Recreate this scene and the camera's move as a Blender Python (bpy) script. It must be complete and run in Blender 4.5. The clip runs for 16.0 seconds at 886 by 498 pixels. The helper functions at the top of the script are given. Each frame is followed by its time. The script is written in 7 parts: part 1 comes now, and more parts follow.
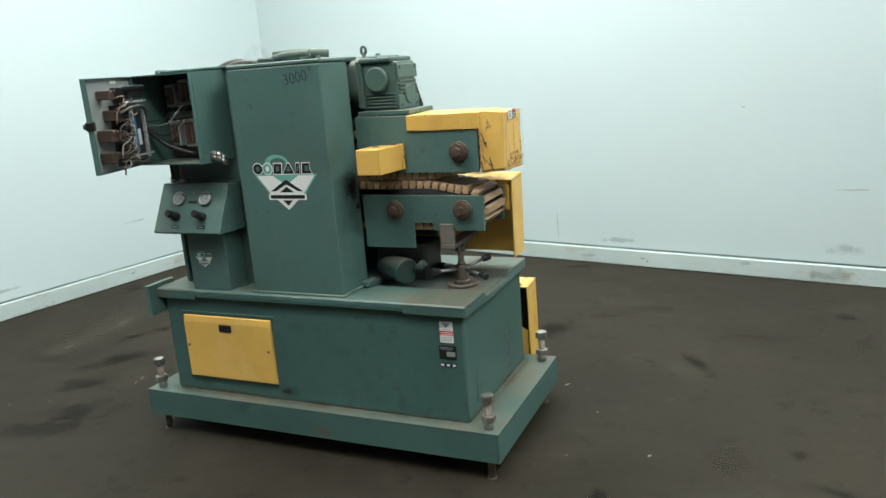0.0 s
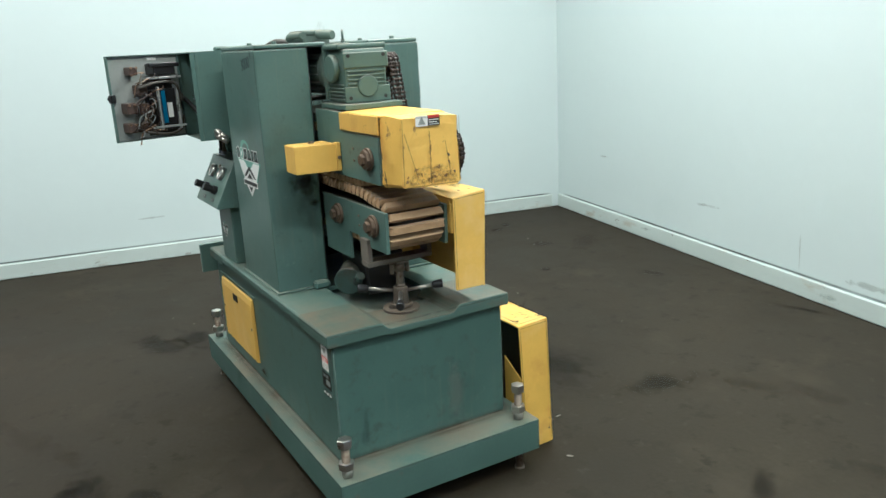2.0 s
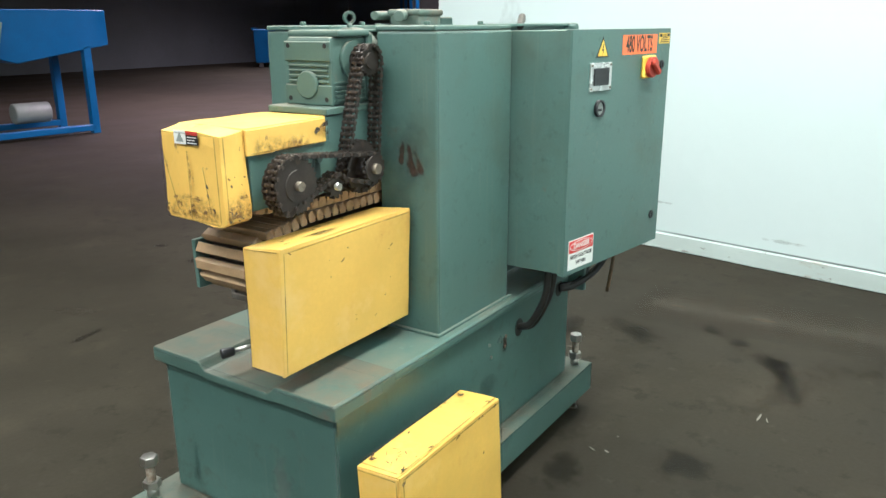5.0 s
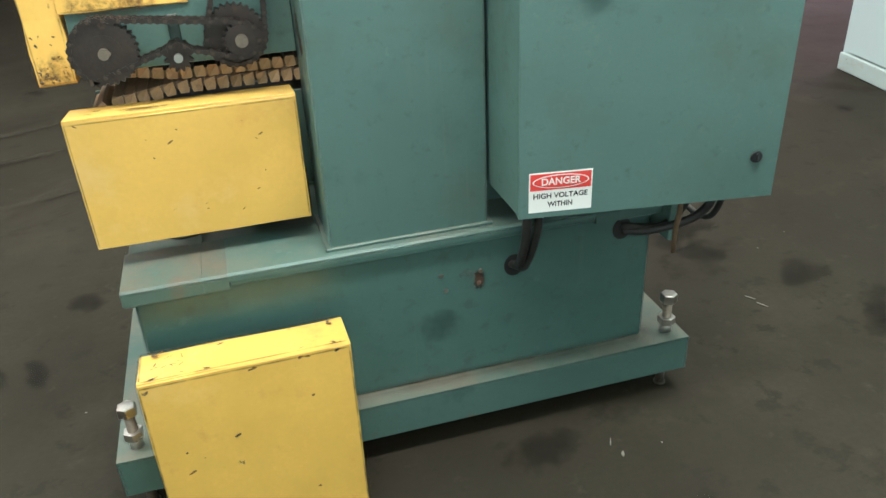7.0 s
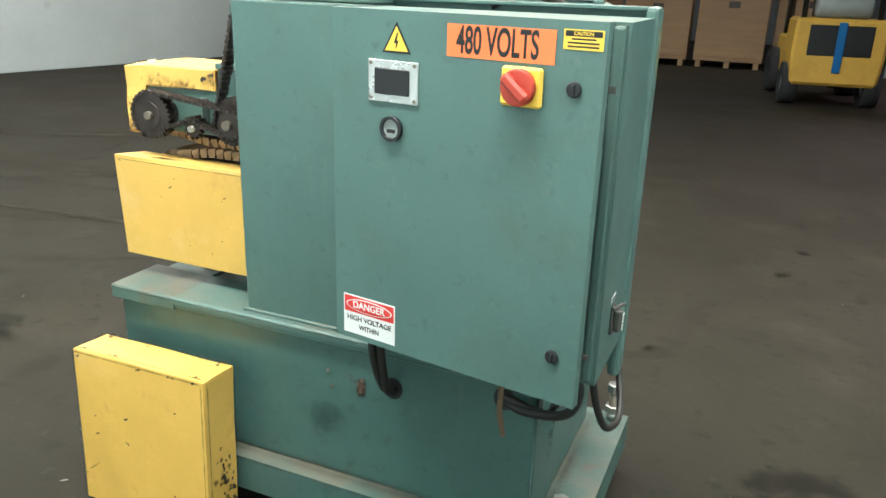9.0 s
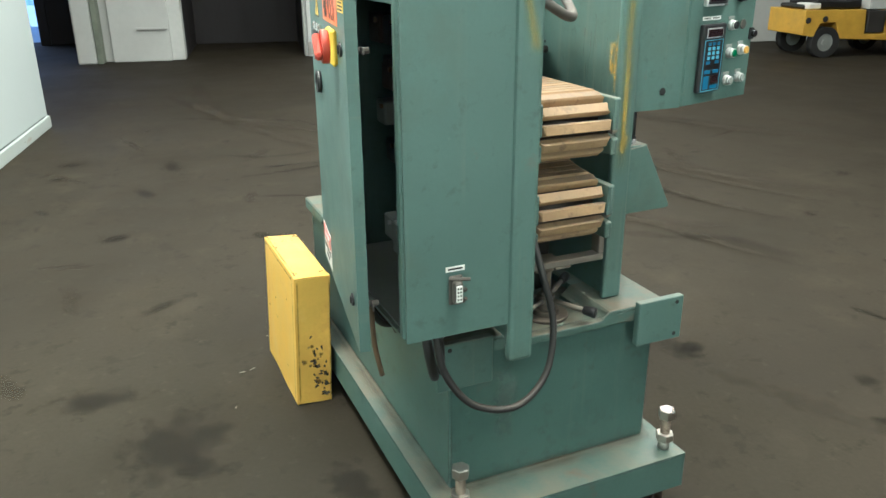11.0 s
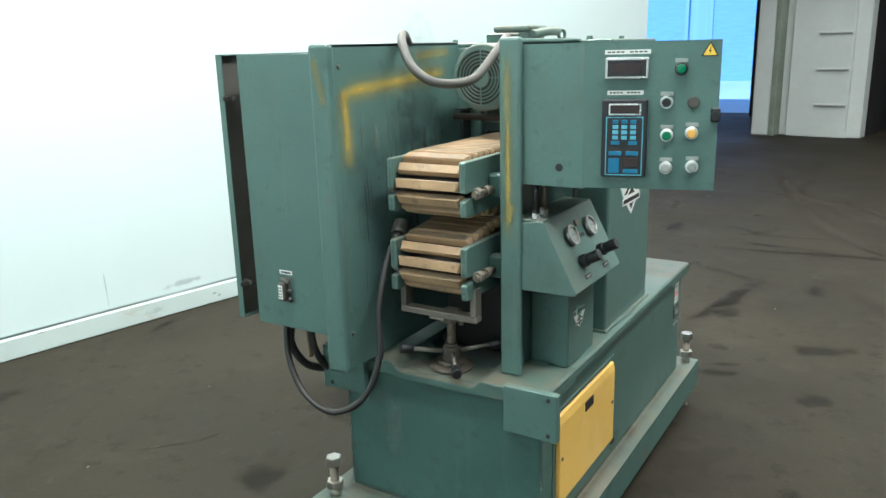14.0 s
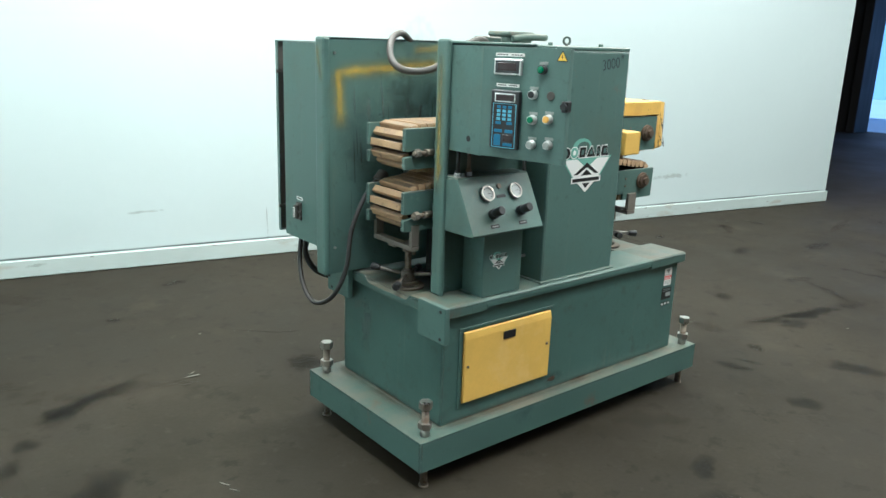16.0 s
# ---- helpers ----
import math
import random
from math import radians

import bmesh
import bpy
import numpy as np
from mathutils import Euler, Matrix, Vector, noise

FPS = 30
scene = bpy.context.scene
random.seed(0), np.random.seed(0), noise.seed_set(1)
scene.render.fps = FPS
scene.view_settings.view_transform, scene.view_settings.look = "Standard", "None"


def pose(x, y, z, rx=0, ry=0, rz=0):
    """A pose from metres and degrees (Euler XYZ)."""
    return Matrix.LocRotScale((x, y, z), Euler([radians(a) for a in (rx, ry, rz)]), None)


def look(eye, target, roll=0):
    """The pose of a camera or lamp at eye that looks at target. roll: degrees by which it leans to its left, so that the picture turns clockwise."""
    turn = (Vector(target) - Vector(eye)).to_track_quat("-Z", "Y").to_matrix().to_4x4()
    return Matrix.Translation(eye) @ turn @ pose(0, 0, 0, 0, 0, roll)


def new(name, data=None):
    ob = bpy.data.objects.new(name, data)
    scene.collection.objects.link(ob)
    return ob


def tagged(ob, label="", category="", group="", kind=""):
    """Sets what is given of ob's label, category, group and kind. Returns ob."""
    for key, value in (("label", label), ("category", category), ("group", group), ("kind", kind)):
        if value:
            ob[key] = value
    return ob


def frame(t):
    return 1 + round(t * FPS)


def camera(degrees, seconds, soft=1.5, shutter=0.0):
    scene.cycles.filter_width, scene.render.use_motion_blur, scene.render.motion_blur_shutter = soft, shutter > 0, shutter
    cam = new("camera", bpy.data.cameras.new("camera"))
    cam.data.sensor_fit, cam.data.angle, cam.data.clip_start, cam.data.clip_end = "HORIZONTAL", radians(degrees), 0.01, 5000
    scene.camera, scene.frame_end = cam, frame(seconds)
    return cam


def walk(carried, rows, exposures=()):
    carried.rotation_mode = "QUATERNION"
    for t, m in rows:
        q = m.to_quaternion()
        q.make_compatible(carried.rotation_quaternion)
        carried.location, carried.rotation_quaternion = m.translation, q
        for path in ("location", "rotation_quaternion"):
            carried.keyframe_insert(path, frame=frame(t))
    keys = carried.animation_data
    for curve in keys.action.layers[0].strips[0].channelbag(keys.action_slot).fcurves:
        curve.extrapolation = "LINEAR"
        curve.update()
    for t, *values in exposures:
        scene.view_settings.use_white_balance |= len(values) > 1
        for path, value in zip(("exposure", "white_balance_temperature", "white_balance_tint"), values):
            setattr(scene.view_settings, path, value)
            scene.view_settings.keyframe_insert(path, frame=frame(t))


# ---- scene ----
cam = camera(59.7, 16.0)
PATH = [
    (0, (1.578, -2.468, 1.354), (0.765, -0.701, 0.889), -4.4),
    (0.5, (1.926, -2.195, 1.333), (0.881, -0.553, 0.872), -4.3),
    (1, (2.228, -1.862, 1.381), (0.929, -0.424, 0.884), -3.8),
    (1.5, (2.392, -1.449, 1.387), (0.894, -0.226, 0.876), -3.0),
    (2, (2.589, -1.029, 1.38), (0.912, -0.068, 0.864), -3.0),
    (2.5, (2.608, -0.582, 1.362), (0.793, 0.068, 0.831), -2.6),
    (3, (2.611, -0.134, 1.363), (0.73, 0.175, 0.759), -2.6),
    (3.5, (2.534, 0.292, 1.369), (0.659, 0.26, 0.673), -2.7),
    (4, (2.327, 0.675, 1.384), (0.464, 0.344, 0.736), -1.7),
    (4.2, (2.246, 0.84, 1.382), (0.394, 0.362, 0.79), -1.3),
    (6.3, (0.848, 1.699, 1.453), (-0.065, 0.096, 0.677), -1.4),
    (6.5, (0.714, 1.712, 1.453), (-0.122, 0.105, 0.603), -0.8),
    (7, (0.348, 1.849, 1.433), (-0.112, 0.155, 0.474), -2.7),
    (7.5, (-0.005, 1.868, 1.424), (-0.15, 0.17, 0.377), -3.0),
    (8, (-0.361, 1.9, 1.441), (-0.279, 0.089, 0.596), -0.6),
    (8.5, (-0.722, 1.941, 1.477), (-0.286, 0.135, 0.736), 0.6),
    (8.7, (-0.847, 1.906, 1.455), (-0.29, 0.115, 0.761), 1.3),
    (10.8, (-1.992, 1.077, 1.424), (-0.323, 0.182, 0.783), 0.1),
    (11, (-2.085, 0.955, 1.435), (-0.373, 0.204, 0.724), -0.3),
    (11.5, (-2.156, 0.598, 1.408), (-0.4, 0.143, 0.566), -1.4),
    (12, (-2.242, 0.29, 1.415), (-0.411, 0.088, 0.638), -1.1),
    (12.5, (-2.335, -0.011, 1.42), (-0.466, 0.134, 0.724), -1.3),
    (13, (-2.27, -0.344, 1.437), (-0.438, 0.147, 0.801), -0.9),
    (13.2, (-2.246, -0.495, 1.413), (-0.439, 0.134, 0.829), -0.9),
    (13.5, (-2.269, -0.677, 1.418), (-0.502, 0.068, 0.851), -0.7),
    (14, (-2.177, -0.984, 1.39), (-0.531, 0.034, 0.886), -1.5),
    (14.5, (-2.017, -1.228, 1.418), (-0.521, -0.023, 0.86), -1.4),
    (15, (-1.922, -1.518, 1.417), (-0.632, -0.093, 0.864), -1.8),
    (15.5, (-2.003, -1.767, 1.395), (-0.764, -0.292, 0.86), 1.2),
    (16, (-2.093, -2.059, 1.397), (-0.866, -0.566, 0.882), 2.0),
]
walk(cam, [(t, look(eye, target, roll)) for t, eye, target, roll in PATH], [(0, -0.11, 4330, 10), (1.2, -0.11, 4330, 10), (2.5, -0.02, 4340, 10), (4.2, 0.33, 4360, 10), (6.3, 0.08, 4350, 10), (7.3, 0.18, 4380, 10), (8.0, 0.35, 4350, 10), (8.7, 0.46, 4350, 10), (10.8, 0.56, 4480, 10), (11.7, 0.74, 4450, 10), (12.4, 0.88, 4400, 10), (13.5, 0.53, 4280, 9), (14.2, 0.43, 4280, 9), (16, 0.31, 4260, 9)])

# ---- world and lights ----
world = bpy.data.worlds.new("world")
scene.world = world
world.use_nodes = True
sky = world.node_tree.nodes.new("ShaderNodeTexSky")
sky.sky_type = "NISHITA"
sky.sun_disc = False
sky.sun_elevation, sky.sun_rotation = radians(40), radians(60)
world.node_tree.links.new(sky.outputs[0], world.node_tree.nodes["Background"].inputs[0])
world.node_tree.nodes["Background"].inputs[1].default_value = 0.15


def strip_lamp(x, y, z, sx, sy, watts, colour, spread=180):
    data = bpy.data.lights.new("ceiling_strip", "AREA")
    data.shape, data.size, data.size_y = "RECTANGLE", sx, sy
    data.energy, data.color, data.spread = watts, colour, radians(spread)
    ob = new("ceiling_strip", data)
    ob.location = (x, y, z)
    return ob


LAMP = (0.985, 0.762, 0.446)
# unseen overhead lamps, placed where machine and floor needed brightening
LAMPS = [(-0.2, 1.2, 3.7, 2.4, 0.4, 185), (3.4, 0.4, 4.6, 0.4, 2.4, 230), (-0.7, -1.8, 4.2, 2.4, 0.5, 165), (2.6, -3.6, 5.4, 2.4, 0.5, 190),
         (-1.7, -0.2, 4.3, 0.4, 1.6, 85), (6.4, -3.6, 5.6, 1.0, 5.0, 300), (0.0, -14.0, 5.6, 6.0, 1.0, 90)]
for lx, ly, lz, sx, sy, watts in LAMPS:
    strip_lamp(lx, ly, lz, sx, sy, watts, LAMP)
# daylight: unseen lamps added for roof light over the open bay, and the sun outside
strip_lamp(-8.2, -7.0, 6.15, 3.0, 9.0, 1420, (1.0, 0.61, 0.47), 112).rotation_euler[2] = radians(-11)
strip_lamp(-16.0, -13.0, 6.15, 4.0, 8.0, 800, (1.0, 0.66, 0.48), 112)
sun = bpy.data.lights.new("sun", "SUN")
sun.energy, sun.angle, sun.color = 4.0, radians(0.5), (1.0, 0.97, 0.92)
sun_ob = new("sun", sun)
sun_ob.matrix_basis = look((0, 0, 20), (11.0, -4.0, 0))

# ---- mesh helpers ----
def box(x0, x1, y0, y1, z0, z1, bevel=0.002, seg=1):
    bm = bmesh.new()
    bmesh.ops.create_cube(bm, size=1.0, matrix=Matrix.Translation(((x0 + x1) / 2, (y0 + y1) / 2, (z0 + z1) / 2)) @ Matrix.Diagonal((abs(x1 - x0), abs(y1 - y0), abs(z1 - z0), 1)))
    small = min(abs(x1 - x0), abs(y1 - y0), abs(z1 - z0))
    if bevel > 0:
        bmesh.ops.bevel(bm, geom=bm.edges[:], offset=min(bevel, small * 0.4), segments=seg, affect="EDGES", profile=0.5)
    return bm


def cyl(p0, p1, r, seg=24, r2=None, bevel=0.0):
    p0, p1 = Vector(p0), Vector(p1)
    d = p1 - p0
    m = Matrix.Translation((p0 + p1) / 2) @ d.to_track_quat("Z", "Y").to_matrix().to_4x4()
    bm = bmesh.new()
    bmesh.ops.create_cone(bm, cap_ends=True, segments=seg, radius1=r, radius2=r if r2 is None else r2, depth=d.length, matrix=m)
    if bevel > 0:
        rims = [e for e in bm.edges if any(len(f.verts) > 4 for f in e.link_faces)]
        bmesh.ops.bevel(bm, geom=rims, offset=bevel, segments=2, affect="EDGES", profile=0.5)
    if seg > 8:
        for f in bm.faces:
            f.smooth = len(f.verts) == 4
    return bm


def ball(c, r, seg=12):
    bm = bmesh.new()
    bmesh.ops.create_uvsphere(bm, u_segments=seg, v_segments=max(6, seg // 2), radius=r, matrix=Matrix.Translation(c))
    for f in bm.faces:
        f.smooth = True
    return bm


def prism(points, axis, a, b, bevel=0.0):
    """A polygon in the plane across the axis, drawn out from a to b. x: points (y, z); y: points (x, z); z: points (x, y)."""
    put = {"x": lambda p, t: (t, p[0], p[1]), "y": lambda p, t: (p[0], t, p[1]), "z": lambda p, t: (p[0], p[1], t)}[axis]
    bm = bmesh.new()
    low = [bm.verts.new(put(p, a)) for p in points]
    top = [bm.verts.new(put(p, b)) for p in points]
    n = len(points)
    bm.faces.new(low)
    bm.faces.new(top)
    for i in range(n):
        bm.faces.new((low[i], low[(i + 1) % n], top[(i + 1) % n], top[i]))
    bmesh.ops.recalc_face_normals(bm, faces=bm.faces[:])
    if bevel > 0:
        bmesh.ops.bevel(bm, geom=bm.edges[:], offset=bevel, segments=1, affect="EDGES")
    return bm


def smooth_path(points, steps=8):
    pts = [Vector(p) for p in points]
    pts = [pts[0] * 2 - pts[1]] + pts + [pts[-1] * 2 - pts[-2]]
    out = []
    for i in range(1, len(pts) - 2):
        a, b, c, d = pts[i - 1:i + 3]
        for k in range(steps):
            t = k / steps
            out.append(0.5 * (2 * b + (c - a) * t + (2 * a - 5 * b + 4 * c - d) * t * t + (3 * b - a - 3 * c + d) * t ** 3))
    out.append(pts[-2])
    return out


def tube(points, r, seg=10, steps=8, closed=False, smooth=True):
    path = smooth_path(points, steps) if smooth else [Vector(p) for p in points]
    bm = bmesh.new()
    rings, n = [], len(path)
    side = None
    for i, p in enumerate(path):
        d = (path[(i + 1) % n] - path[i - 1]) if closed else (path[min(i + 1, n - 1)] - path[max(i - 1, 0)])
        d.normalize()
        if side is None:
            side = d.orthogonal().normalized()
        side = (side - d * side.dot(d)).normalized()
        up = d.cross(side)
        rings.append([bm.verts.new(p + (side * math.cos(a) + up * math.sin(a)) * r) for a in (2 * math.pi * k / seg for k in range(seg))])
    for i in range(n if closed else n - 1):
        for k in range(seg):
            f = bm.faces.new((rings[i][k], rings[i][(k + 1) % seg], rings[(i + 1) % n][(k + 1) % seg], rings[(i + 1) % n][k]))
            f.smooth = True
    if not closed:
        bm.faces.new(rings[0])
        bm.faces.new(rings[-1])
    bmesh.ops.recalc_face_normals(bm, faces=bm.faces[:])
    return bm


def ring(c, axis, r_out, r_in, depth, seg=32):
    """A flat ring or washer round c."""
    bm = bmesh.new()
    m = Matrix.Translation(c) @ Vector(axis).to_track_quat("Z", "Y").to_matrix().to_4x4()
    loops = []
    for r, z in ((r_out, -depth / 2), (r_out, depth / 2), (r_in, depth / 2), (r_in, -depth / 2)):
        loops.append([bm.verts.new(m @ Vector((r * math.cos(2 * math.pi * k / seg), r * math.sin(2 * math.pi * k / seg), z))) for k in range(seg)])
    for i in range(4):
        for k in range(seg):
            f = bm.faces.new((loops[i][k], loops[i][(k + 1) % seg], loops[(i + 1) % 4][(k + 1) % seg], loops[(i + 1) % 4][k]))
            f.smooth = i in (0, 2)
    bmesh.ops.recalc_face_normals(bm, faces=bm.faces[:])
    return bm


def gear(c, axis, r, teeth, depth, tooth=0.006, hole=0.0):
    """A chain sprocket: a disc with teeth."""
    bm = bmesh.new()
    m = Matrix.Translation(c) @ Vector(axis).to_track_quat("Z", "Y").to_matrix().to_4x4()
    outline = []
    for k in range(teeth):
        for f, q in ((0.0, r - tooth), (0.3, r), (0.55, r), (0.85, r - tooth)):
            a = 2 * math.pi * (k + f) / teeth
            outline.append((q * math.cos(a), q * math.sin(a)))
    low = [bm.verts.new(m @ Vector((x, y, -depth / 2))) for x, y in outline]
    top = [bm.verts.new(m @ Vector((x, y, depth / 2))) for x, y in outline]
    bm.faces.new(low)
    bm.faces.new(top)
    for i in range(len(low)):
        bm.faces.new((low[i], low[(i + 1) % len(low)], top[(i + 1) % len(low)], top[i]))
    bmesh.ops.recalc_face_normals(bm, faces=bm.faces[:])
    return bm


def join(*bms):
    out = bmesh.new()
    me = bpy.data.meshes.new("join")
    for bm in bms:
        bm.to_mesh(me)
        bm.free()
        out.from_mesh(me)
    bpy.data.meshes.remove(me)
    return out


def pan(lo, hi, t, axis, side):
    """An open sheet metal box of wall t, open on the given side (+1 or -1) of an axis."""
    bm = bmesh.new()
    ilo, ihi = [v + t for v in lo], [v - t for v in hi]
    if side > 0:
        ihi[axis] = hi[axis]
    else:
        ilo[axis] = lo[axis]

    def corner(a, b, i):
        return tuple(b[k] if i >> k & 1 else a[k] for k in range(3))

    out = [bm.verts.new(corner(lo, hi, i)) for i in range(8)]
    inn = [bm.verts.new(corner(ilo, ihi, i)) for i in range(8)]
    quads = {(0, -1): (0, 2, 6, 4), (0, 1): (1, 3, 7, 5), (1, -1): (0, 1, 5, 4), (1, 1): (2, 3, 7, 6), (2, -1): (0, 1, 3, 2), (2, 1): (4, 5, 7, 6)}
    for key, q in quads.items():
        if key == (axis, side):
            for k in range(4):
                a, b = q[k], q[(k + 1) % 4]
                bm.faces.new((out[a], out[b], inn[b], inn[a]))
        else:
            bm.faces.new([out[k] for k in q])
            bm.faces.new([inn[k] for k in q])
    bmesh.ops.recalc_face_normals(bm, faces=bm.faces[:])
    return bm


def turned(bm, m):
    bmesh.ops.transform(bm, matrix=m, verts=bm.verts[:])
    return bm


def dented(bm, amount, scale, cuts=5):
    """Subdivide large faces and push them in and out a little, as knocked sheet metal."""
    bmesh.ops.subdivide_edges(bm, edges=[e for e in bm.edges if e.calc_length() > 0.04], cuts=cuts, use_grid_fill=True)
    for v in bm.verts:
        v.co += Vector((noise.noise(v.co * scale), noise.noise(v.co * scale + Vector((9, 3, 1))), noise.noise(v.co * scale + Vector((2, 7, 5))))) * amount
    return bm


def part(name, bm, material, parent=None, label="", m=None):
    me = bpy.data.meshes.new(name)
    bm.to_mesh(me)
    bm.free()
    me.materials.append(material)
    ob = new(name, me)
    ob.parent = parent
    if m is not None:
        ob.matrix_local = m
    if label:
        ob["label"] = label
    return ob


def shared(name, mesh, parent, m):
    ob = new(name, mesh)
    ob.parent = parent
    ob.matrix_local = m
    return ob


def thing(name, at, label, category, group="", rz=0):
    ob = new(name)
    ob.empty_display_size = 0.1
    ob.matrix_basis = pose(*at, 0, 0, rz)
    return tagged(ob, label, category, group)


def structure(name, bm, material, label, m=None):
    return tagged(part(name, bm, material, None, label, m), kind="structure")


def face(origin, right, up=(0, 0, 1)):
    """The frame of an upright or slanted face: x to the right as one looks at it, y up, z out of it."""
    right, up = Vector(right).normalized(), Vector(up).normalized()
    out = right.cross(up)
    m = Matrix((right, up, out)).transposed().to_4x4()
    m.translation = origin
    return m


def writing(name, text, size, s, h, n, material, parent, width=0.0, turn=0.0, bold=0.022):
    data = bpy.data.curves.new(name, "FONT")
    data.offset = size * bold
    data.body, data.size, data.extrude, data.align_x, data.align_y = text, size, 0.0002, "CENTER", "CENTER"
    ob = new(name, data)
    bpy.context.view_layer.update()
    me = bpy.data.meshes.new_from_object(ob.evaluated_get(bpy.context.evaluated_depsgraph_get()))
    bpy.data.objects.remove(ob)
    xs = [v.co.x for v in me.vertices]
    k = width / (max(xs) - min(xs)) if width else 1.0
    for v in me.vertices:
        v.co.x *= k
    me.materials.clear()
    me.materials.append(material)
    out = new(name, me)
    out.parent = parent
    out.matrix_local = pose(s, h, n, 0, 0, turn)
    return out


# ---- materials ----
def mat(name, base, rough=0.5, metal=0.0, var=0.12, scale=3.0, fine=70.0, bump=0.08, spots=(), dust=None, rvar=0.12, each=0.0, stretch=(1, 1, 1), streaks=None):
    """A paint or bare surface. spots: (colour, threshold, scale, softness) patches; dust: (colour, amount) on faces that look up."""
    m = bpy.data.materials.new(name)
    m.use_nodes = True
    nt = m.node_tree
    n, link = nt.nodes, nt.links.new
    bsdf = n["Principled BSDF"]
    co = n.new("ShaderNodeTexCoord")
    info = n.new("ShaderNodeObjectInfo")
    mp = n.new("ShaderNodeMapping")
    mp.inputs["Scale"].default_value = stretch
    link(co.outputs["Object"], mp.inputs["Vector"])
    if each:
        shift = n.new("ShaderNodeVectorMath")
        shift.operation = "MULTIPLY_ADD"
        shift.inputs[1].default_value = (7, 5, 3)
        link(info.outputs["Random"], shift.inputs[0])
        link(mp.outputs[0], shift.inputs[2])
        coord = shift.outputs[0]
    else:
        coord = mp.outputs[0]

    def grain(s, detail=5.0, roughness=0.6):
        t = n.new("ShaderNodeTexNoise")
        t.inputs["Scale"].default_value, t.inputs["Detail"].default_value, t.inputs["Roughness"].default_value = s, detail, roughness
        link(coord, t.inputs["Vector"])
        return t.outputs["Fac"]

    def ranged(value, a, b, c, d):
        r = n.new("ShaderNodeMapRange")
        r.inputs[1].default_value, r.inputs[2].default_value, r.inputs[3].default_value, r.inputs[4].default_value = a, b, c, d
        link(value, r.inputs[0])
        return r.outputs[0]

    def times(a, b):
        k = n.new("ShaderNodeMath")
        k.operation = "MULTIPLY"
        link(a, k.inputs[0])
        if isinstance(b, float):
            k.inputs[1].default_value = b
        else:
            link(b, k.inputs[1])
        return k.outputs[0]

    def blend(fac, a, b):
        x = n.new("ShaderNodeMix")
        x.data_type = "RGBA"
        link(fac, x.inputs[0])
        for value, socket in ((a, x.inputs[6]), (b, x.inputs[7])):
            if isinstance(value, tuple):
                socket.default_value = (*value, 1)
            else:
                link(value, socket)
        return x.outputs[2]

    big, small = grain(scale), grain(fine, 3.0)
    dark = tuple(c * (1 - var) for c in base)
    light = tuple(min(1.0, c * (1 + var)) for c in base)
    colour = blend(ranged(big, 0.3, 0.7, 0, 1), dark, light)
    colour = blend(times(ranged(small, 0.35, 0.65, 0, 1), 0.35), colour, dark)
    if each:
        colour = blend(times(info.outputs["Random"], float(each)), colour, tuple(c * 0.5 for c in base))
    for spot, threshold, size, soft in spots:
        colour = blend(ranged(grain(size, 6.0, 0.65), threshold, threshold + soft, 0, 1), colour, spot)
    if streaks:
        long = n.new("ShaderNodeMapping")
        long.inputs["Scale"].default_value = (38, 38, 1.6)
        link(coord, long.inputs["Vector"])
        run = n.new("ShaderNodeTexNoise")
        run.inputs["Scale"].default_value, run.inputs["Detail"].default_value, run.inputs["Roughness"].default_value = 1.0, 5.0, 0.6
        link(long.outputs[0], run.inputs["Vector"])
        colour = blend(times(times(ranged(run.outputs["Fac"], streaks[1], streaks[1] + 0.14, 0, 1), ranged(grain(2.7, 4.0), 0.42, 0.62, 0, 1)), float(streaks[2])), colour, streaks[0])
    if dust:
        geo, xyz = n.new("ShaderNodeNewGeometry"), n.new("ShaderNodeSeparateXYZ")
        link(geo.outputs["Normal"], xyz.inputs[0])
        up = ranged(xyz.outputs[2], 0.3, 0.95, 0, 1)
        colour = blend(times(times(up, ranged(grain(5.0, 6.0, 0.7), 0.36, 0.62, 0.08, 1)), float(dust[1])), colour, dust[0])
    link(colour, bsdf.inputs["Base Color"])
    link(ranged(big, 0.3, 0.7, max(0.03, rough - rvar), min(1, rough + rvar)), bsdf.inputs["Roughness"])
    bsdf.inputs["Metallic"].default_value = metal
    if bump:
        b = n.new("ShaderNodeBump")
        b.inputs["Strength"].default_value, b.inputs["Distance"].default_value = bump, 0.002
        link(small, b.inputs["Height"])
        link(b.outputs[0], bsdf.inputs["Normal"])
    return m


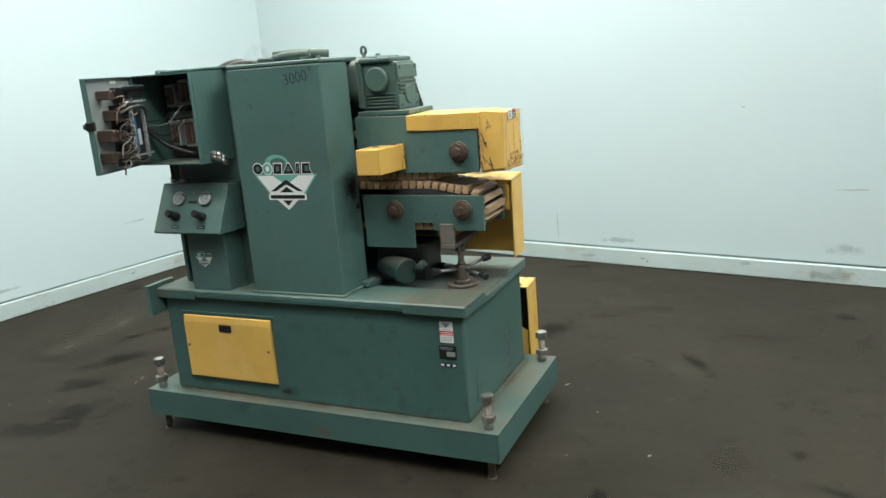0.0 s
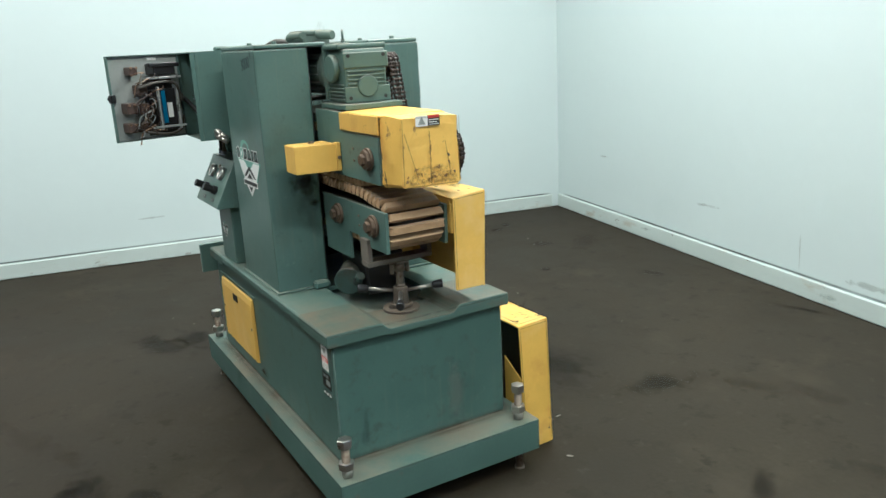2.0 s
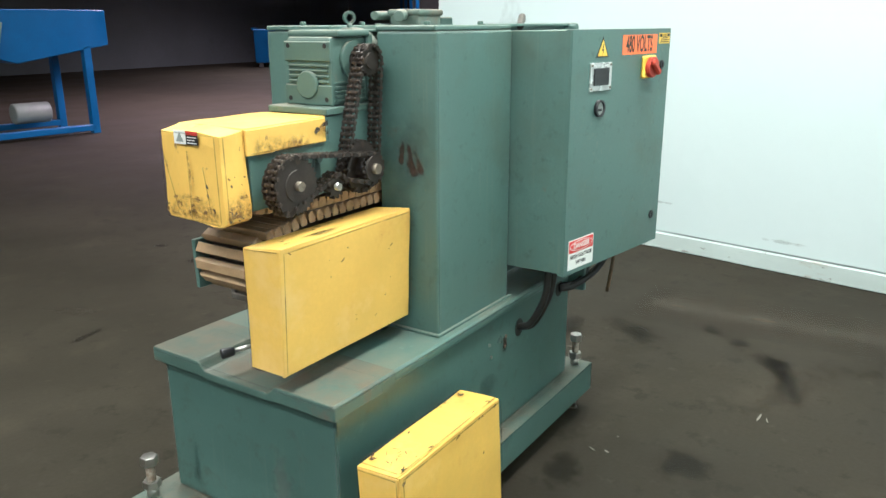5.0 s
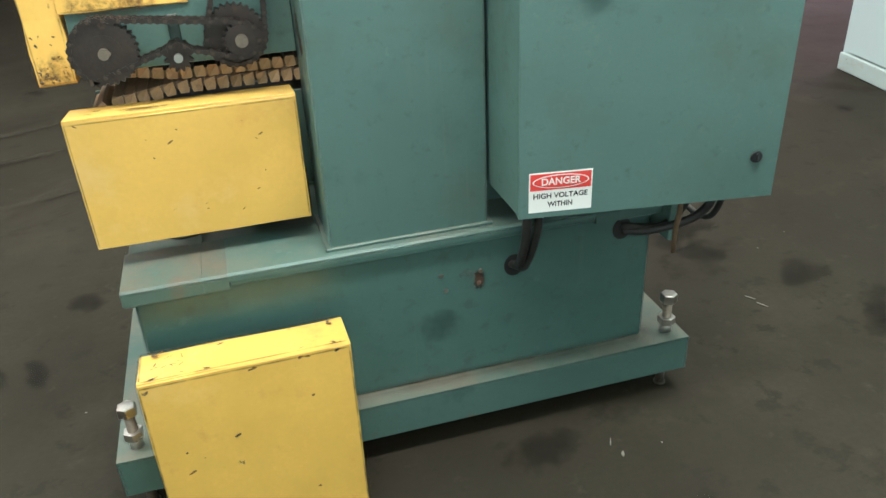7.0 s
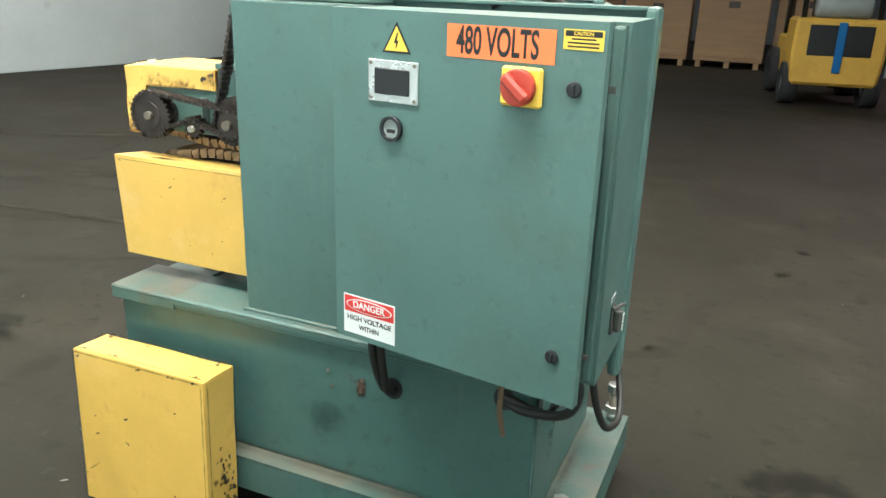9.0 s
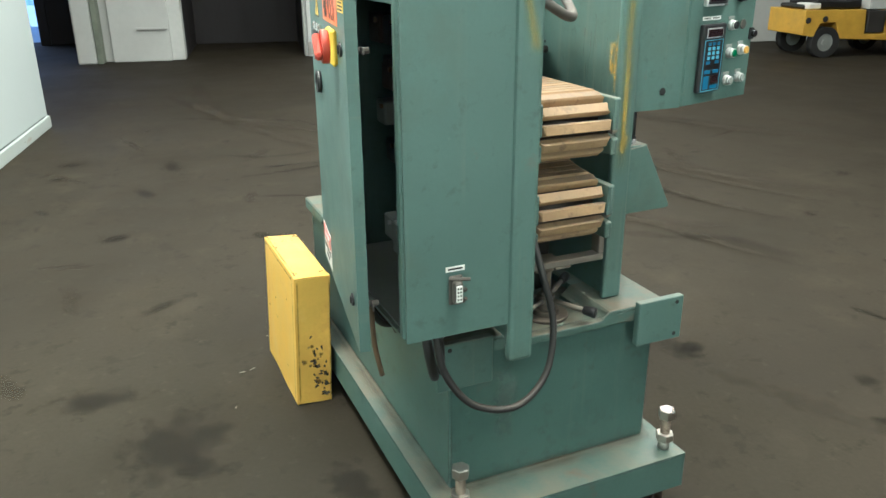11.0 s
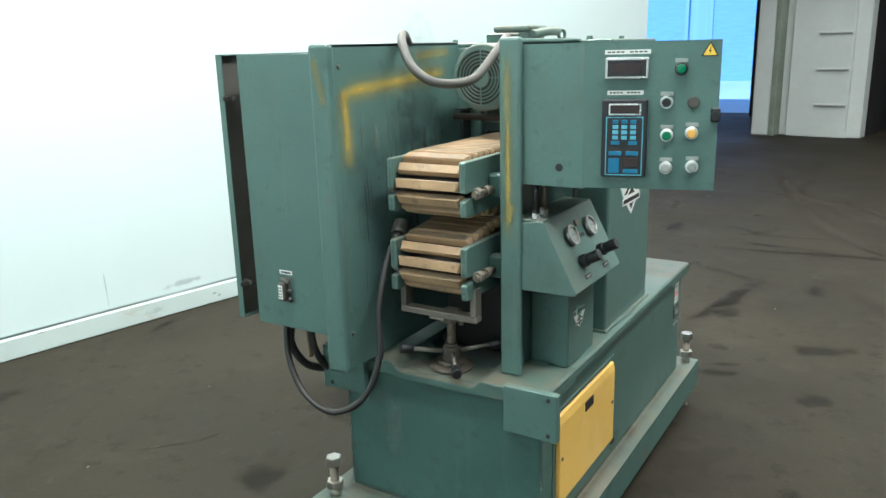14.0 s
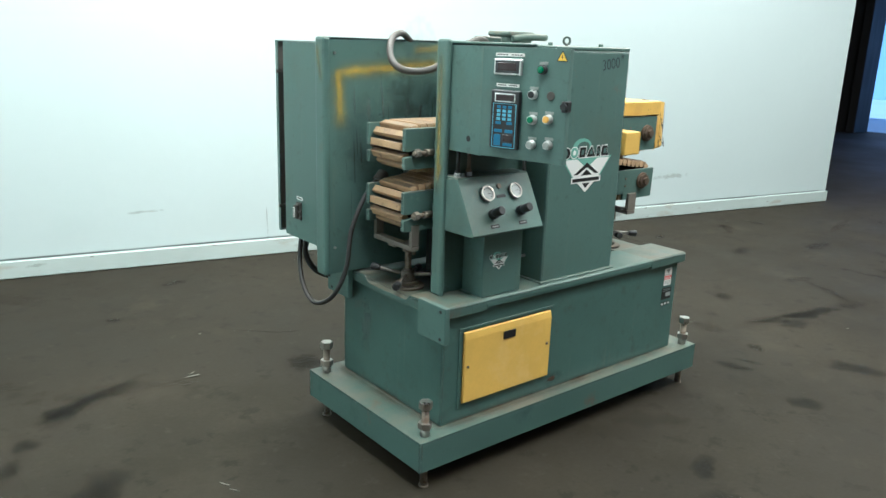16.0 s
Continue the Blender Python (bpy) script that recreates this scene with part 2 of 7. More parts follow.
DUST = (0.27, 0.22, 0.16)
GREEN = mat("green machine paint", (0.097, 0.161, 0.142), 0.42, var=0.13, scale=2.2, fine=120, bump=0.05,
            spots=[((0.058, 0.105, 0.093), 0.60, 5.0, 0.20), ((0.14, 0.21, 0.18), 0.66, 14.0, 0.10), ((0.13, 0.115, 0.085), 0.68, 9.0, 0.14), ((0.086, 0.118, 0.092), 0.52, 3.1, 0.26), ((0.070, 0.112, 0.096), 0.58, 24.0, 0.14)], dust=(DUST, 0.55), streaks=((0.145, 0.185, 0.15), 0.56, 0.55))
# machine green again, with the shade low on the base put into it
GREEN_SHADED = mat("deep green base paint", (0.076, 0.136, 0.119), 0.36, var=0.15, scale=2.0, fine=120, bump=0.06,
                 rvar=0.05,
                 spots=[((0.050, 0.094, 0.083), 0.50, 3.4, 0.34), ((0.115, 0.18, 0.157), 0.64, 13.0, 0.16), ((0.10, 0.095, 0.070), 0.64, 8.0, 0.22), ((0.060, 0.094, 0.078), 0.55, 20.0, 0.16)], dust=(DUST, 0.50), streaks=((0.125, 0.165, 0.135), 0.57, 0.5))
# paint darkened for oil and for the shade between the columns
OILY_SHADED = mat("oil black paint", (0.028, 0.045, 0.040), 0.4, var=0.3, scale=9, fine=90, bump=0.1, spots=[((0.03, 0.024, 0.018), 0.5, 7.0, 0.16)], dust=(DUST, 0.4))
GREEN_TROUGH = mat("heavily dusted green paint", (0.078, 0.130, 0.110), 0.5, var=0.15, scale=4, fine=120, bump=0.1, spots=[((0.12, 0.105, 0.075), 0.56, 8.0, 0.15)], dust=((0.165, 0.132, 0.090), 0.92))
# tray paint darkened the same way for shade, beneath its dust
TRAY_SHADED = mat("dusty green tray paint", (0.076, 0.132, 0.114), 0.5, var=0.15, scale=3, fine=120, bump=0.1, spots=[((0.045, 0.085, 0.075), 0.60, 5.0, 0.15), ((0.12, 0.095, 0.065), 0.62, 8.0, 0.12)], dust=((0.20, 0.165, 0.115), 0.60))
GREEN_LIGHT = mat("green casting paint", (0.088, 0.140, 0.118), 0.5, var=0.12, scale=9, fine=160, bump=0.15, spots=[((0.16, 0.15, 0.11), 0.6, 12.0, 0.15)], dust=(DUST, 0.6))
MOTOR_PAINT = mat("dusty motor paint", (0.102, 0.142, 0.120), 0.6, var=0.15, scale=9, fine=150, bump=0.15, spots=[((0.13, 0.115, 0.085), 0.55, 8.0, 0.15)], dust=(DUST, 0.75))
GREEN_GRIMY = mat("oily green paint", (0.055, 0.10, 0.085), 0.45, var=0.2, scale=7, fine=90, bump=0.1, spots=[((0.05, 0.038, 0.028), 0.5, 5.0, 0.16)], dust=(DUST, 0.7))
GREEN_DUSTY = mat("dusty green paint", (0.092, 0.160, 0.141), 0.5, var=0.12, scale=2.2, fine=120, bump=0.06,
                  spots=[((0.055, 0.10, 0.088), 0.60, 5.0, 0.20), ((0.15, 0.22, 0.19), 0.64, 14.0, 0.10), ((0.13, 0.11, 0.08), 0.66, 7.0, 0.12)], dust=((0.235, 0.195, 0.135), 0.42))
YELLOW = mat("yellow guard paint", (0.75, 0.485, 0.080), 0.45, var=0.10, scale=4, fine=90, bump=0.05,
             spots=[((0.78, 0.54, 0.16), 0.54, 5.0, 0.16), ((0.62, 0.34, 0.06), 0.62, 7.0, 0.2), ((0.045, 0.04, 0.035), 0.69, 14.0, 0.03)])
YELLOW_WORN = mat("chipped yellow paint", (0.76, 0.487, 0.072), 0.45, var=0.11, scale=5, fine=90, bump=0.06,
                  spots=[((0.78, 0.53, 0.13), 0.55, 6.0, 0.14), ((0.62, 0.34, 0.06), 0.56, 9.0, 0.2), ((0.12, 0.085, 0.05), 0.67, 15.0, 0.03), ((0.06, 0.05, 0.04), 0.70, 6.0, 0.02)])
YELLOW_HOOD = mat("battered yellow paint", (0.76, 0.485, 0.078), 0.45, var=0.08, scale=5, fine=90, bump=0.06, stretch=(1, 1, 0.55),
                  spots=[((0.60, 0.33, 0.06), 0.56, 9.0, 0.2), ((0.30, 0.18, 0.06), 0.63, 26.0, 0.05), ((0.05, 0.04, 0.03), 0.68, 11.0, 0.03)])
BELT = mat("tan rubber pad", (0.395, 0.266, 0.136), 0.7, var=0.18, scale=14, fine=150, bump=0.2, each=0.10, spots=[((0.15, 0.105, 0.07), 0.57, 22.0, 0.18)], dust=((0.17, 0.135, 0.098), 0.85))
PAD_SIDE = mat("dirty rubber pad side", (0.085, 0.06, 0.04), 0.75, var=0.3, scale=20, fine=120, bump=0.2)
CHAIN = mat("greasy chain steel", (0.05, 0.04, 0.033), 0.45, 0.5, var=0.3, scale=25, fine=180, bump=0.2, spots=[((0.075, 0.05, 0.036), 0.6, 30.0, 0.1)])
BLACK = mat("black plastic", (0.014, 0.014, 0.015), 0.38, var=0.2, scale=12, fine=150, bump=0.05)
RUBBER = mat("black cable rubber", (0.020, 0.019, 0.018), 0.5, var=0.25, scale=20, fine=120, bump=0.05, dust=(DUST, 0.15))
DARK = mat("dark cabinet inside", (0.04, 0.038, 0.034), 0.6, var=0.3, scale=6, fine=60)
STEEL = mat("bright zinc steel", (0.50, 0.48, 0.44), 0.36, 1.0, var=0.12, scale=30, fine=160, bump=0.06)
RUSTY = mat("rusty steel", (0.23, 0.195, 0.15), 0.55, 0.6, var=0.3, scale=30, fine=160, bump=0.2, spots=[((0.12, 0.085, 0.055), 0.54, 40.0, 0.1)], dust=(DUST, 0.6))
DUSTY_STEEL = mat("dusty grey steel", (0.20, 0.18, 0.15), 0.6, 0.3, var=0.2, scale=14, fine=120, bump=0.15, spots=[((0.11, 0.09, 0.07), 0.58, 12.0, 0.12)], dust=(DUST, 0.6))
WORN_NUT = mat("brown oiled hub", (0.145, 0.105, 0.072), 0.5, 0.5, var=0.25, scale=30, fine=150, bump=0.15, dust=(DUST, 0.3))
GREY_METAL = mat("grey enamel", (0.30, 0.32, 0.30), 0.45, var=0.1, scale=8, fine=100)
CONDUIT = mat("grey flexible conduit", (0.070, 0.064, 0.054), 0.6, var=0.2, scale=20, fine=150, dust=(DUST, 0.12))
WHITE = mat("white label", (0.80, 0.80, 0.77), 0.4, var=0.03, scale=10, fine=90, bump=0.0)
RED = mat("red label", (0.62, 0.045, 0.03), 0.4, var=0.05, scale=10, bump=0.0)
ORANGE = mat("orange label", (0.90, 0.20, 0.04), 0.4, var=0.05, scale=10, bump=0.0)
LABEL_YELLOW = mat("yellow label", (0.85, 0.58, 0.03), 0.4, var=0.05, scale=10, bump=0.0)
INK = mat("black ink", (0.012, 0.012, 0.012), 0.5, var=0.05, bump=0.0)
SILVER = mat("silver plate", (0.62, 0.63, 0.62), 0.3, 0.6, var=0.06, scale=12, bump=0.02)
BUTTON_GREEN = mat("green button", (0.01, 0.16, 0.06), 0.3, var=0.05, bump=0.0)
BUTTON_YELLOW = mat("yellow button", (0.72, 0.42, 0.06), 0.3, var=0.05, bump=0.0)
SMOKED = mat("smoked display", (0.025, 0.012, 0.012), 0.12, var=0.1, bump=0.0)
KEY_BLUE = mat("blue keypad", (0.025, 0.15, 0.30), 0.35, var=0.05, bump=0.0)
KEY_PALE = mat("pale key", (0.16, 0.42, 0.58), 0.35, var=0.05, bump=0.0)
COPPER = mat("copper contact", (0.30, 0.20, 0.13), 0.35, 0.8, var=0.2, scale=40)
BAKELITE = mat("brown bakelite", (0.07, 0.047, 0.037), 0.45, var=0.2, scale=30)
GLASS_GREY = mat("gauge face", (0.30, 0.32, 0.31), 0.2, var=0.05, bump=0.0)
MINT = mat("mint logo print", (0.20, 0.42, 0.34), 0.45, var=0.1, bump=0.0)
CHALK = mat("yellow spray paint", (0.62, 0.42, 0.04), 0.7, var=0.2, scale=20)
PLASTER = mat("white painted wall", (0.548, 0.616, 0.614), 0.55, var=0.02, scale=0.8, fine=14, bump=0.05, spots=[((0.528, 0.600, 0.596), 0.60, 1.1, 0.2), ((0.545, 0.613, 0.608), 0.62, 4.0, 0.15)], rvar=0.05)
BASE_PAINT = mat("scuffed white base board", (0.475, 0.535, 0.512), 0.5, var=0.06, scale=2.5, fine=40, bump=0.15, stretch=(1, 1, 3), spots=[((0.40, 0.39, 0.34), 0.58, 3.0, 0.10), ((0.20, 0.19, 0.165), 0.64, 9.0, 0.05), ((0.05, 0.05, 0.045), 0.70, 6.0, 0.03)])
CEIL = mat("ceiling deck", (0.45, 0.46, 0.45), 0.8, var=0.1, scale=0.6, fine=20)
FAR_WALL = mat("far painted block wall", (0.60, 0.62, 0.60), 0.7, var=0.1, scale=0.7, fine=15, spots=[((0.34, 0.33, 0.30), 0.64, 1.4, 0.15)])


def soft_stain(name, colour, rough, strength, ragged_scale=9.0, soft=(1.40, 1.80), gloss=0.15, ragged_amount=1.9):
    """A stain that fades out unevenly towards the rim of its disc."""
    m = mat(name, colour, rough, var=0.3, scale=5, fine=60, bump=0.15)
    nt = m.node_tree
    n, link = nt.nodes, nt.links.new
    co, flat, dist = n.new("ShaderNodeTexCoord"), n.new("ShaderNodeVectorMath"), n.new("ShaderNodeVectorMath")
    flat.operation, dist.operation = "MULTIPLY", "LENGTH"
    flat.inputs[1].default_value = (1, 1, 0)
    geo, ragged = n.new("ShaderNodeNewGeometry"), n.new("ShaderNodeTexNoise")
    ragged.inputs["Scale"].default_value, ragged.inputs["Detail"].default_value, ragged.inputs["Roughness"].default_value = ragged_scale, 3.0, 0.55
    link(geo.outputs["Position"], ragged.inputs["Vector"])
    link(co.outputs["Object"], flat.inputs[0])
    link(flat.outputs[0], dist.inputs[0])
    mix = n.new("ShaderNodeMath")
    mix.operation = "MULTIPLY_ADD"
    mix.inputs[1].default_value = ragged_amount
    link(ragged.outputs["Fac"], mix.inputs[0])
    link(dist.outputs["Value"], mix.inputs[2])
    fade = n.new("ShaderNodeMapRange")
    fade.inputs[1].default_value, fade.inputs[2].default_value, fade.inputs[3].default_value, fade.inputs[4].default_value = soft[0], soft[1], strength, 0.0
    link(mix.outputs[0], fade.inputs[0])
    link(fade.outputs[0], n["Principled BSDF"].inputs["Alpha"])
    n["Principled BSDF"].inputs["Specular IOR Level"].default_value = gloss
    return m


def disc_mesh(name, material):
    bm = bmesh.new()
    bmesh.ops.create_circle(bm, cap_ends=True, segments=32, radius=1.0)
    me = bpy.data.meshes.new(name)
    bm.to_mesh(me)
    bm.free()
    me.materials.append(material)
    return me


CHIP_DISC = disc_mesh("paint_chip", soft_stain("bare paint chip", (0.055, 0.05, 0.045), 0.6, 0.95, 70.0, (1.42, 1.52), 0.4))
SMEAR_DISC = disc_mesh("grease_smear", soft_stain("grease smear", (0.030, 0.034, 0.030), 0.6, 0.24, 22.0, (1.25, 1.95), 0.3))
PALE_DISC = disc_mesh("pale_streak", soft_stain("pale streak", (0.18, 0.23, 0.20), 0.7, 0.42, 55.0, (1.35, 1.75), 0.3))
BURN_DISC = disc_mesh("burn_mark", soft_stain("black burn mark", (0.016, 0.016, 0.015), 0.6, 0.85, 26.0, (1.15, 1.80), 0.3))
WORN_DISC = disc_mesh("worn_patch", soft_stain("worn brown scrape", (0.17, 0.095, 0.035), 0.6, 0.9, 70.0, (1.32, 1.55), 0.4))
SCRAPE_DISC = disc_mesh("wall_scuff", soft_stain("grey wall scuff", (0.36, 0.37, 0.33), 0.7, 0.26, 20.0, (1.25, 1.75), 0.2))
RUST_DISC = disc_mesh("rust_mark", soft_stain("rust mark", (0.11, 0.06, 0.035), 0.8, 0.75, 45.0, (1.40, 1.70), 0.2))


def mark(disc, parent, m, s, h, rs, rh, turn=0, n=0.0006):
    """A mark on a face: its place and half sizes in the face's frame."""
    return shared(disc.name, disc, parent, m @ pose(s, h, n, 0, 0, turn) @ Matrix.Diagonal((rs * 1.4, rh * 1.4, 1, 1)))

def ribbon(points, width, steps=8):
    """A flat strip along points (x, y), with its own lengthwise and crosswise coordinates."""
    path = [Vector((p[0], p[1], 0)) for p in smooth_path([(x, y, 0) for x, y in points], steps)]
    bm = bmesh.new()
    uv = bm.loops.layers.uv.new("UVMap")
    rows, n = [], len(path)
    for i, p in enumerate(path):
        d = (path[min(i + 1, n - 1)] - path[max(i - 1, 0)]).normalized()
        side = Vector((-d.y, d.x, 0)) * width / 2
        rows.append((bm.verts.new(p - side), bm.verts.new(p + side)))
    for i in range(n - 1):
        f = bm.faces.new((rows[i][0], rows[i + 1][0], rows[i + 1][1], rows[i][1]))
        for loop, (u, v) in zip(f.loops, ((0, i), (0, i + 1), (1, i + 1), (1, i))):
            loop[uv].uv = (u, v / (n - 1))
    bmesh.ops.recalc_face_normals(bm, faces=bm.faces[:])
    return bm


def soft_ribbon(name, colour, strength, rough=0.8, scale=30.0, ragged=0.6, sharp=1.0, ends=4.0):
    """Paint or a mark that fades out towards both sides and both ends of its strip."""
    m = mat(name, colour, rough, var=0.2, scale=8, fine=90, bump=0.05)
    n, link = m.node_tree.nodes, m.node_tree.links.new
    bsdf = n["Principled BSDF"]

    def sums(op, a, b=None, c=None):
        k = n.new("ShaderNodeMath")
        k.operation = op
        k.use_clamp = op == "MULTIPLY_ADD"
        for value, socket in zip((a, b, c), k.inputs):
            if isinstance(value, float):
                socket.default_value = value
            elif value is not None:
                link(value, socket)
        return k.outputs[0]

    co, xyz, geo, t = n.new("ShaderNodeTexCoord"), n.new("ShaderNodeSeparateXYZ"), n.new("ShaderNodeNewGeometry"), n.new("ShaderNodeTexNoise")
    t.inputs["Scale"].default_value, t.inputs["Detail"].default_value = scale, 4.0
    link(geo.outputs["Position"], t.inputs["Vector"])
    link(co.outputs["UV"], xyz.inputs[0])
    mid = sums("SUBTRACT", 1.0, sums("ABSOLUTE", sums("SUBTRACT", xyz.outputs[0], 0.5)))
    across = sums("MULTIPLY_ADD", mid, 2.0 * sharp, 1.0 - 2.0 * sharp)
    along = sums("MULTIPLY_ADD", sums("MINIMUM", xyz.outputs[1], sums("SUBTRACT", 1.0, xyz.outputs[1])), ends, 0.0)
    worn = sums("MULTIPLY_ADD", t.outputs["Fac"], 2.4 * ragged, 1.0 - 1.7 * ragged)
    link(sums("MULTIPLY", sums("MULTIPLY", sums("POWER", across, 1.5), along), sums("MULTIPLY", worn, strength)), bsdf.inputs["Alpha"])
    bsdf.inputs["Specular IOR Level"].default_value = 0.15
    return m


SPRAY_HALO = soft_ribbon("thin yellow overspray", (0.50, 0.38, 0.04), 0.50, 0.8, 45.0, 0.4, 1.0, 7.0)
SPRAY_CORE = soft_ribbon("sprayed yellow line", (0.66, 0.48, 0.05), 0.58, 0.8, 26.0, 0.55, 1.0, 9.0)

EDGE_PALE = soft_ribbon("rubbed pale edge", (0.22, 0.29, 0.255), 0.80, 0.6, 16.0, 0.95, 1.0, 30.0)
EDGE_DARK = soft_ribbon("bare dark edge", (0.075, 0.058, 0.038), 0.95, 0.6, 24.0, 0.85, 1.2, 30.0)
JOINT_DIRT = soft_ribbon("brown dirt in the joint", (0.150, 0.120, 0.080), 0.62, 0.85, 8.0, 0.85, 1.0, 30.0)
BROWN_WEAR = soft_ribbon("brown scraped paint", (0.20, 0.115, 0.045), 1.0, 0.7, 75.0, 1.25, 1.0, 12.0)


def lines(name, parent, m, material, width, *runs, lift=0.0007):
    """Straight worn or dirty lines on a face: each run is s0, h0, s1, h1 in the face's frame."""
    for k, (s0, h0, s1, h1) in enumerate(runs):
        mid = ((s0 * 2 + s1) / 3, (h0 * 2 + h1) / 3), ((s0 + s1 * 2) / 3, (h0 + h1 * 2) / 3)
        part(name, ribbon([(s0, h0), *mid, (s1, h1)], width, 3), material, parent, "", m @ pose(0, 0, lift + 0.0002 * k))


# ---- the place ----
def floor_material():
    m = mat("stained dark concrete", (0.0322, 0.0277, 0.0188), 0.72, var=0.22, scale=0.8, fine=55, bump=0.3,
            spots=[((0.0257, 0.0220, 0.0146), 0.48, 1.3, 0.20), ((0.0455, 0.0389, 0.0260), 0.55, 1.9, 0.22), ((0.0233, 0.0200, 0.0138), 0.60, 4.2, 0.10), ((0.0233, 0.0201, 0.0138), 0.57, 9.0, 0.08), ((0.0430, 0.0377, 0.0255), 0.60, 14.0, 0.16), ((0.1089, 0.0943, 0.0660), 0.76, 38.0, 0.03)], rvar=0.12)
    m.node_tree.nodes["Principled BSDF"].inputs["Specular IOR Level"].default_value = 0.12
    return m


FLOOR = floor_material()
structure("floor", box(-30, 30, -26, 26, -0.3, 0.0, 0), FLOOR, "dark brown stained concrete warehouse floor")
structure("ceiling", box(-26, 14.2, -22, 12, 6.2, 6.5, 0), CEIL, "grey warehouse ceiling deck")

CORNER = Vector((-2.46, 3.004, 0))
TURN = -11.0
WALLS = pose(*CORNER, 0, 0, TURN)
BACK, SIDE = WALLS @ pose(0, 0.022, 0, 0, 0, -0.1), WALLS @ pose(-0.022, 0, 0, 0, 0, 1.25)
back_wall = structure("wall_back", box(-0.15, 8.306, 0.0, 0.15, 0.0, 6.2, 0.01), PLASTER, "white painted partition wall", BACK)
side_wall = structure("wall_side", box(-0.15, 0.0, -5.15, 0.05, 0.0, 6.2, 0.0), PLASTER, "white painted partition wall", SIDE)


def skirting(x0, x1, y0, y1):
    return dented(box(x0, x1, y0, y1, 0.0, 0.105, 0.006), 0.003, 3.0, 24)


back_base = structure("baseboard_back", skirting(0.0, 8.306, -0.022, -0.001), BASE_PAINT, "scuffed white painted base board", BACK)
structure("baseboard_side", skirting(0.001, 0.022, -5.15, -0.05), BASE_PAINT, "scuffed white painted base board", SIDE)
# unseen baffle, added to cut the bay light along the wall's line
structure("wall_header", box(-0.15, 0.0, -16.0, -5.155, 3.3, 6.2, 0.01), PLASTER, "unseen white baffle cutting off the bay's light", SIDE)

# scuffs on the partition walls
ON_BACK, ON_SIDE, ON_BASE = face((0, 0, 0), (1, 0, 0)), face((0, 0, 0), (0, 1, 0)), face((0, -0.0255, 0), (1, 0, 0))
GAP = soft_ribbon("dark gap over the board", (0.07, 0.075, 0.07), 1.0, 0.8, 2.6, 0.6, 0.7, 60.0)
lines("gap_line", back_wall, ON_BACK, GAP, 0.017, (0.05, 0.111, 8.28, 0.111))
lines("gap_line", side_wall, ON_SIDE, GAP, 0.015, (-5.12, 0.111, -0.05, 0.111))
for s, h, rs, rh in ((4.42, 0.20, 0.10, 0.03), (4.43, 0.53, 0.10, 0.006), (2.66, 0.24, 0.004, 0.10), (3.86, 0.99, 0.012, 0.004), (5.3, 0.62, 0.14, 0.008), (1.9, 0.34, 0.09, 0.01), (0.7, 0.5, 0.06, 0.006), (6.2, 0.35, 0.2, 0.02), (3.1, 0.16, 0.14, 0.015)):
    mark(SCRAPE_DISC, back_wall, ON_BACK, s, h, rs, rh, 2)
for s, h, rs, rh in ((-4.63, 0.43, 0.14, 0.007), (-3.2, 0.3, 0.08, 0.006), (-1.4, 0.42, 0.10, 0.006), (-2.4, 0.18, 0.12, 0.010)):
    mark(SCRAPE_DISC, side_wall, ON_SIDE, s, h, rs, rh, 1)
for s, h, rs, rh in ((4.38, 0.055, 0.10, 0.035), (3.9, 0.08, 0.05, 0.012), (4.30, 0.05, 0.06, 0.03), (2.9, 0.05, 0.05, 0.015), (5.6, 0.06, 0.08, 0.02), (1.3, 0.07, 0.05, 0.01)):
    mark(SCRAPE_DISC, back_base, ON_BASE, s, h, rs, rh, 4)

# outer walls of the hall
OUTER = mat("dim block wall", (0.20, 0.21, 0.22), 0.8, var=0.15, scale=0.5, fine=12, spots=[((0.12, 0.12, 0.13), 0.6, 0.9, 0.2)])
# brown boards, blackened further for the shade inside the far doorway
DARK_BOARD_SHADE = mat("dark brown boards", (0.020, 0.018, 0.019), 0.7, var=0.3, scale=3, fine=30, stretch=(4, 4, 0.5))
structure("wall_west", box(-26.3, -26, -22, 12, 0, 6.2, 0), OUTER, "dim grey outer wall")
structure("wall_south", box(-26, 13.5, -22.3, -22, 0, 6.2, 0), OUTER, "dim grey outer wall")
structure("wall_north", box(-26, 13.5, 12, 12.3, 0, 6.2, 0), OUTER, "dim grey outer wall")
structure("wall_east", join(box(13.5, 13.8, 4.6, 12, 0, 6.2, 0), box(13.5, 13.8, -22, 1.7, 0, 6.2, 0), box(13.5, 13.8, 1.7, 4.6, 4.2, 6.2, 0)), DARK_BOARD_SHADE, "dark brown outer wall with an open dock door")
structure("door_frame", join(box(13.35, 13.95, 1.62, 1.78, 0, 4.3, 0.01), box(13.35, 13.95, 4.52, 4.68, 0, 4.3, 0.01), box(13.35, 13.95, 1.78, 4.52, 4.12, 4.3, 0.01)), DARK_BOARD_SHADE, "dark brown dock door frame")

# ---- the puller machine ----
machine = thing("belt_puller", (0, 0, 0), "green belt puller machine with yellow guards, worn and dusty", "machine")

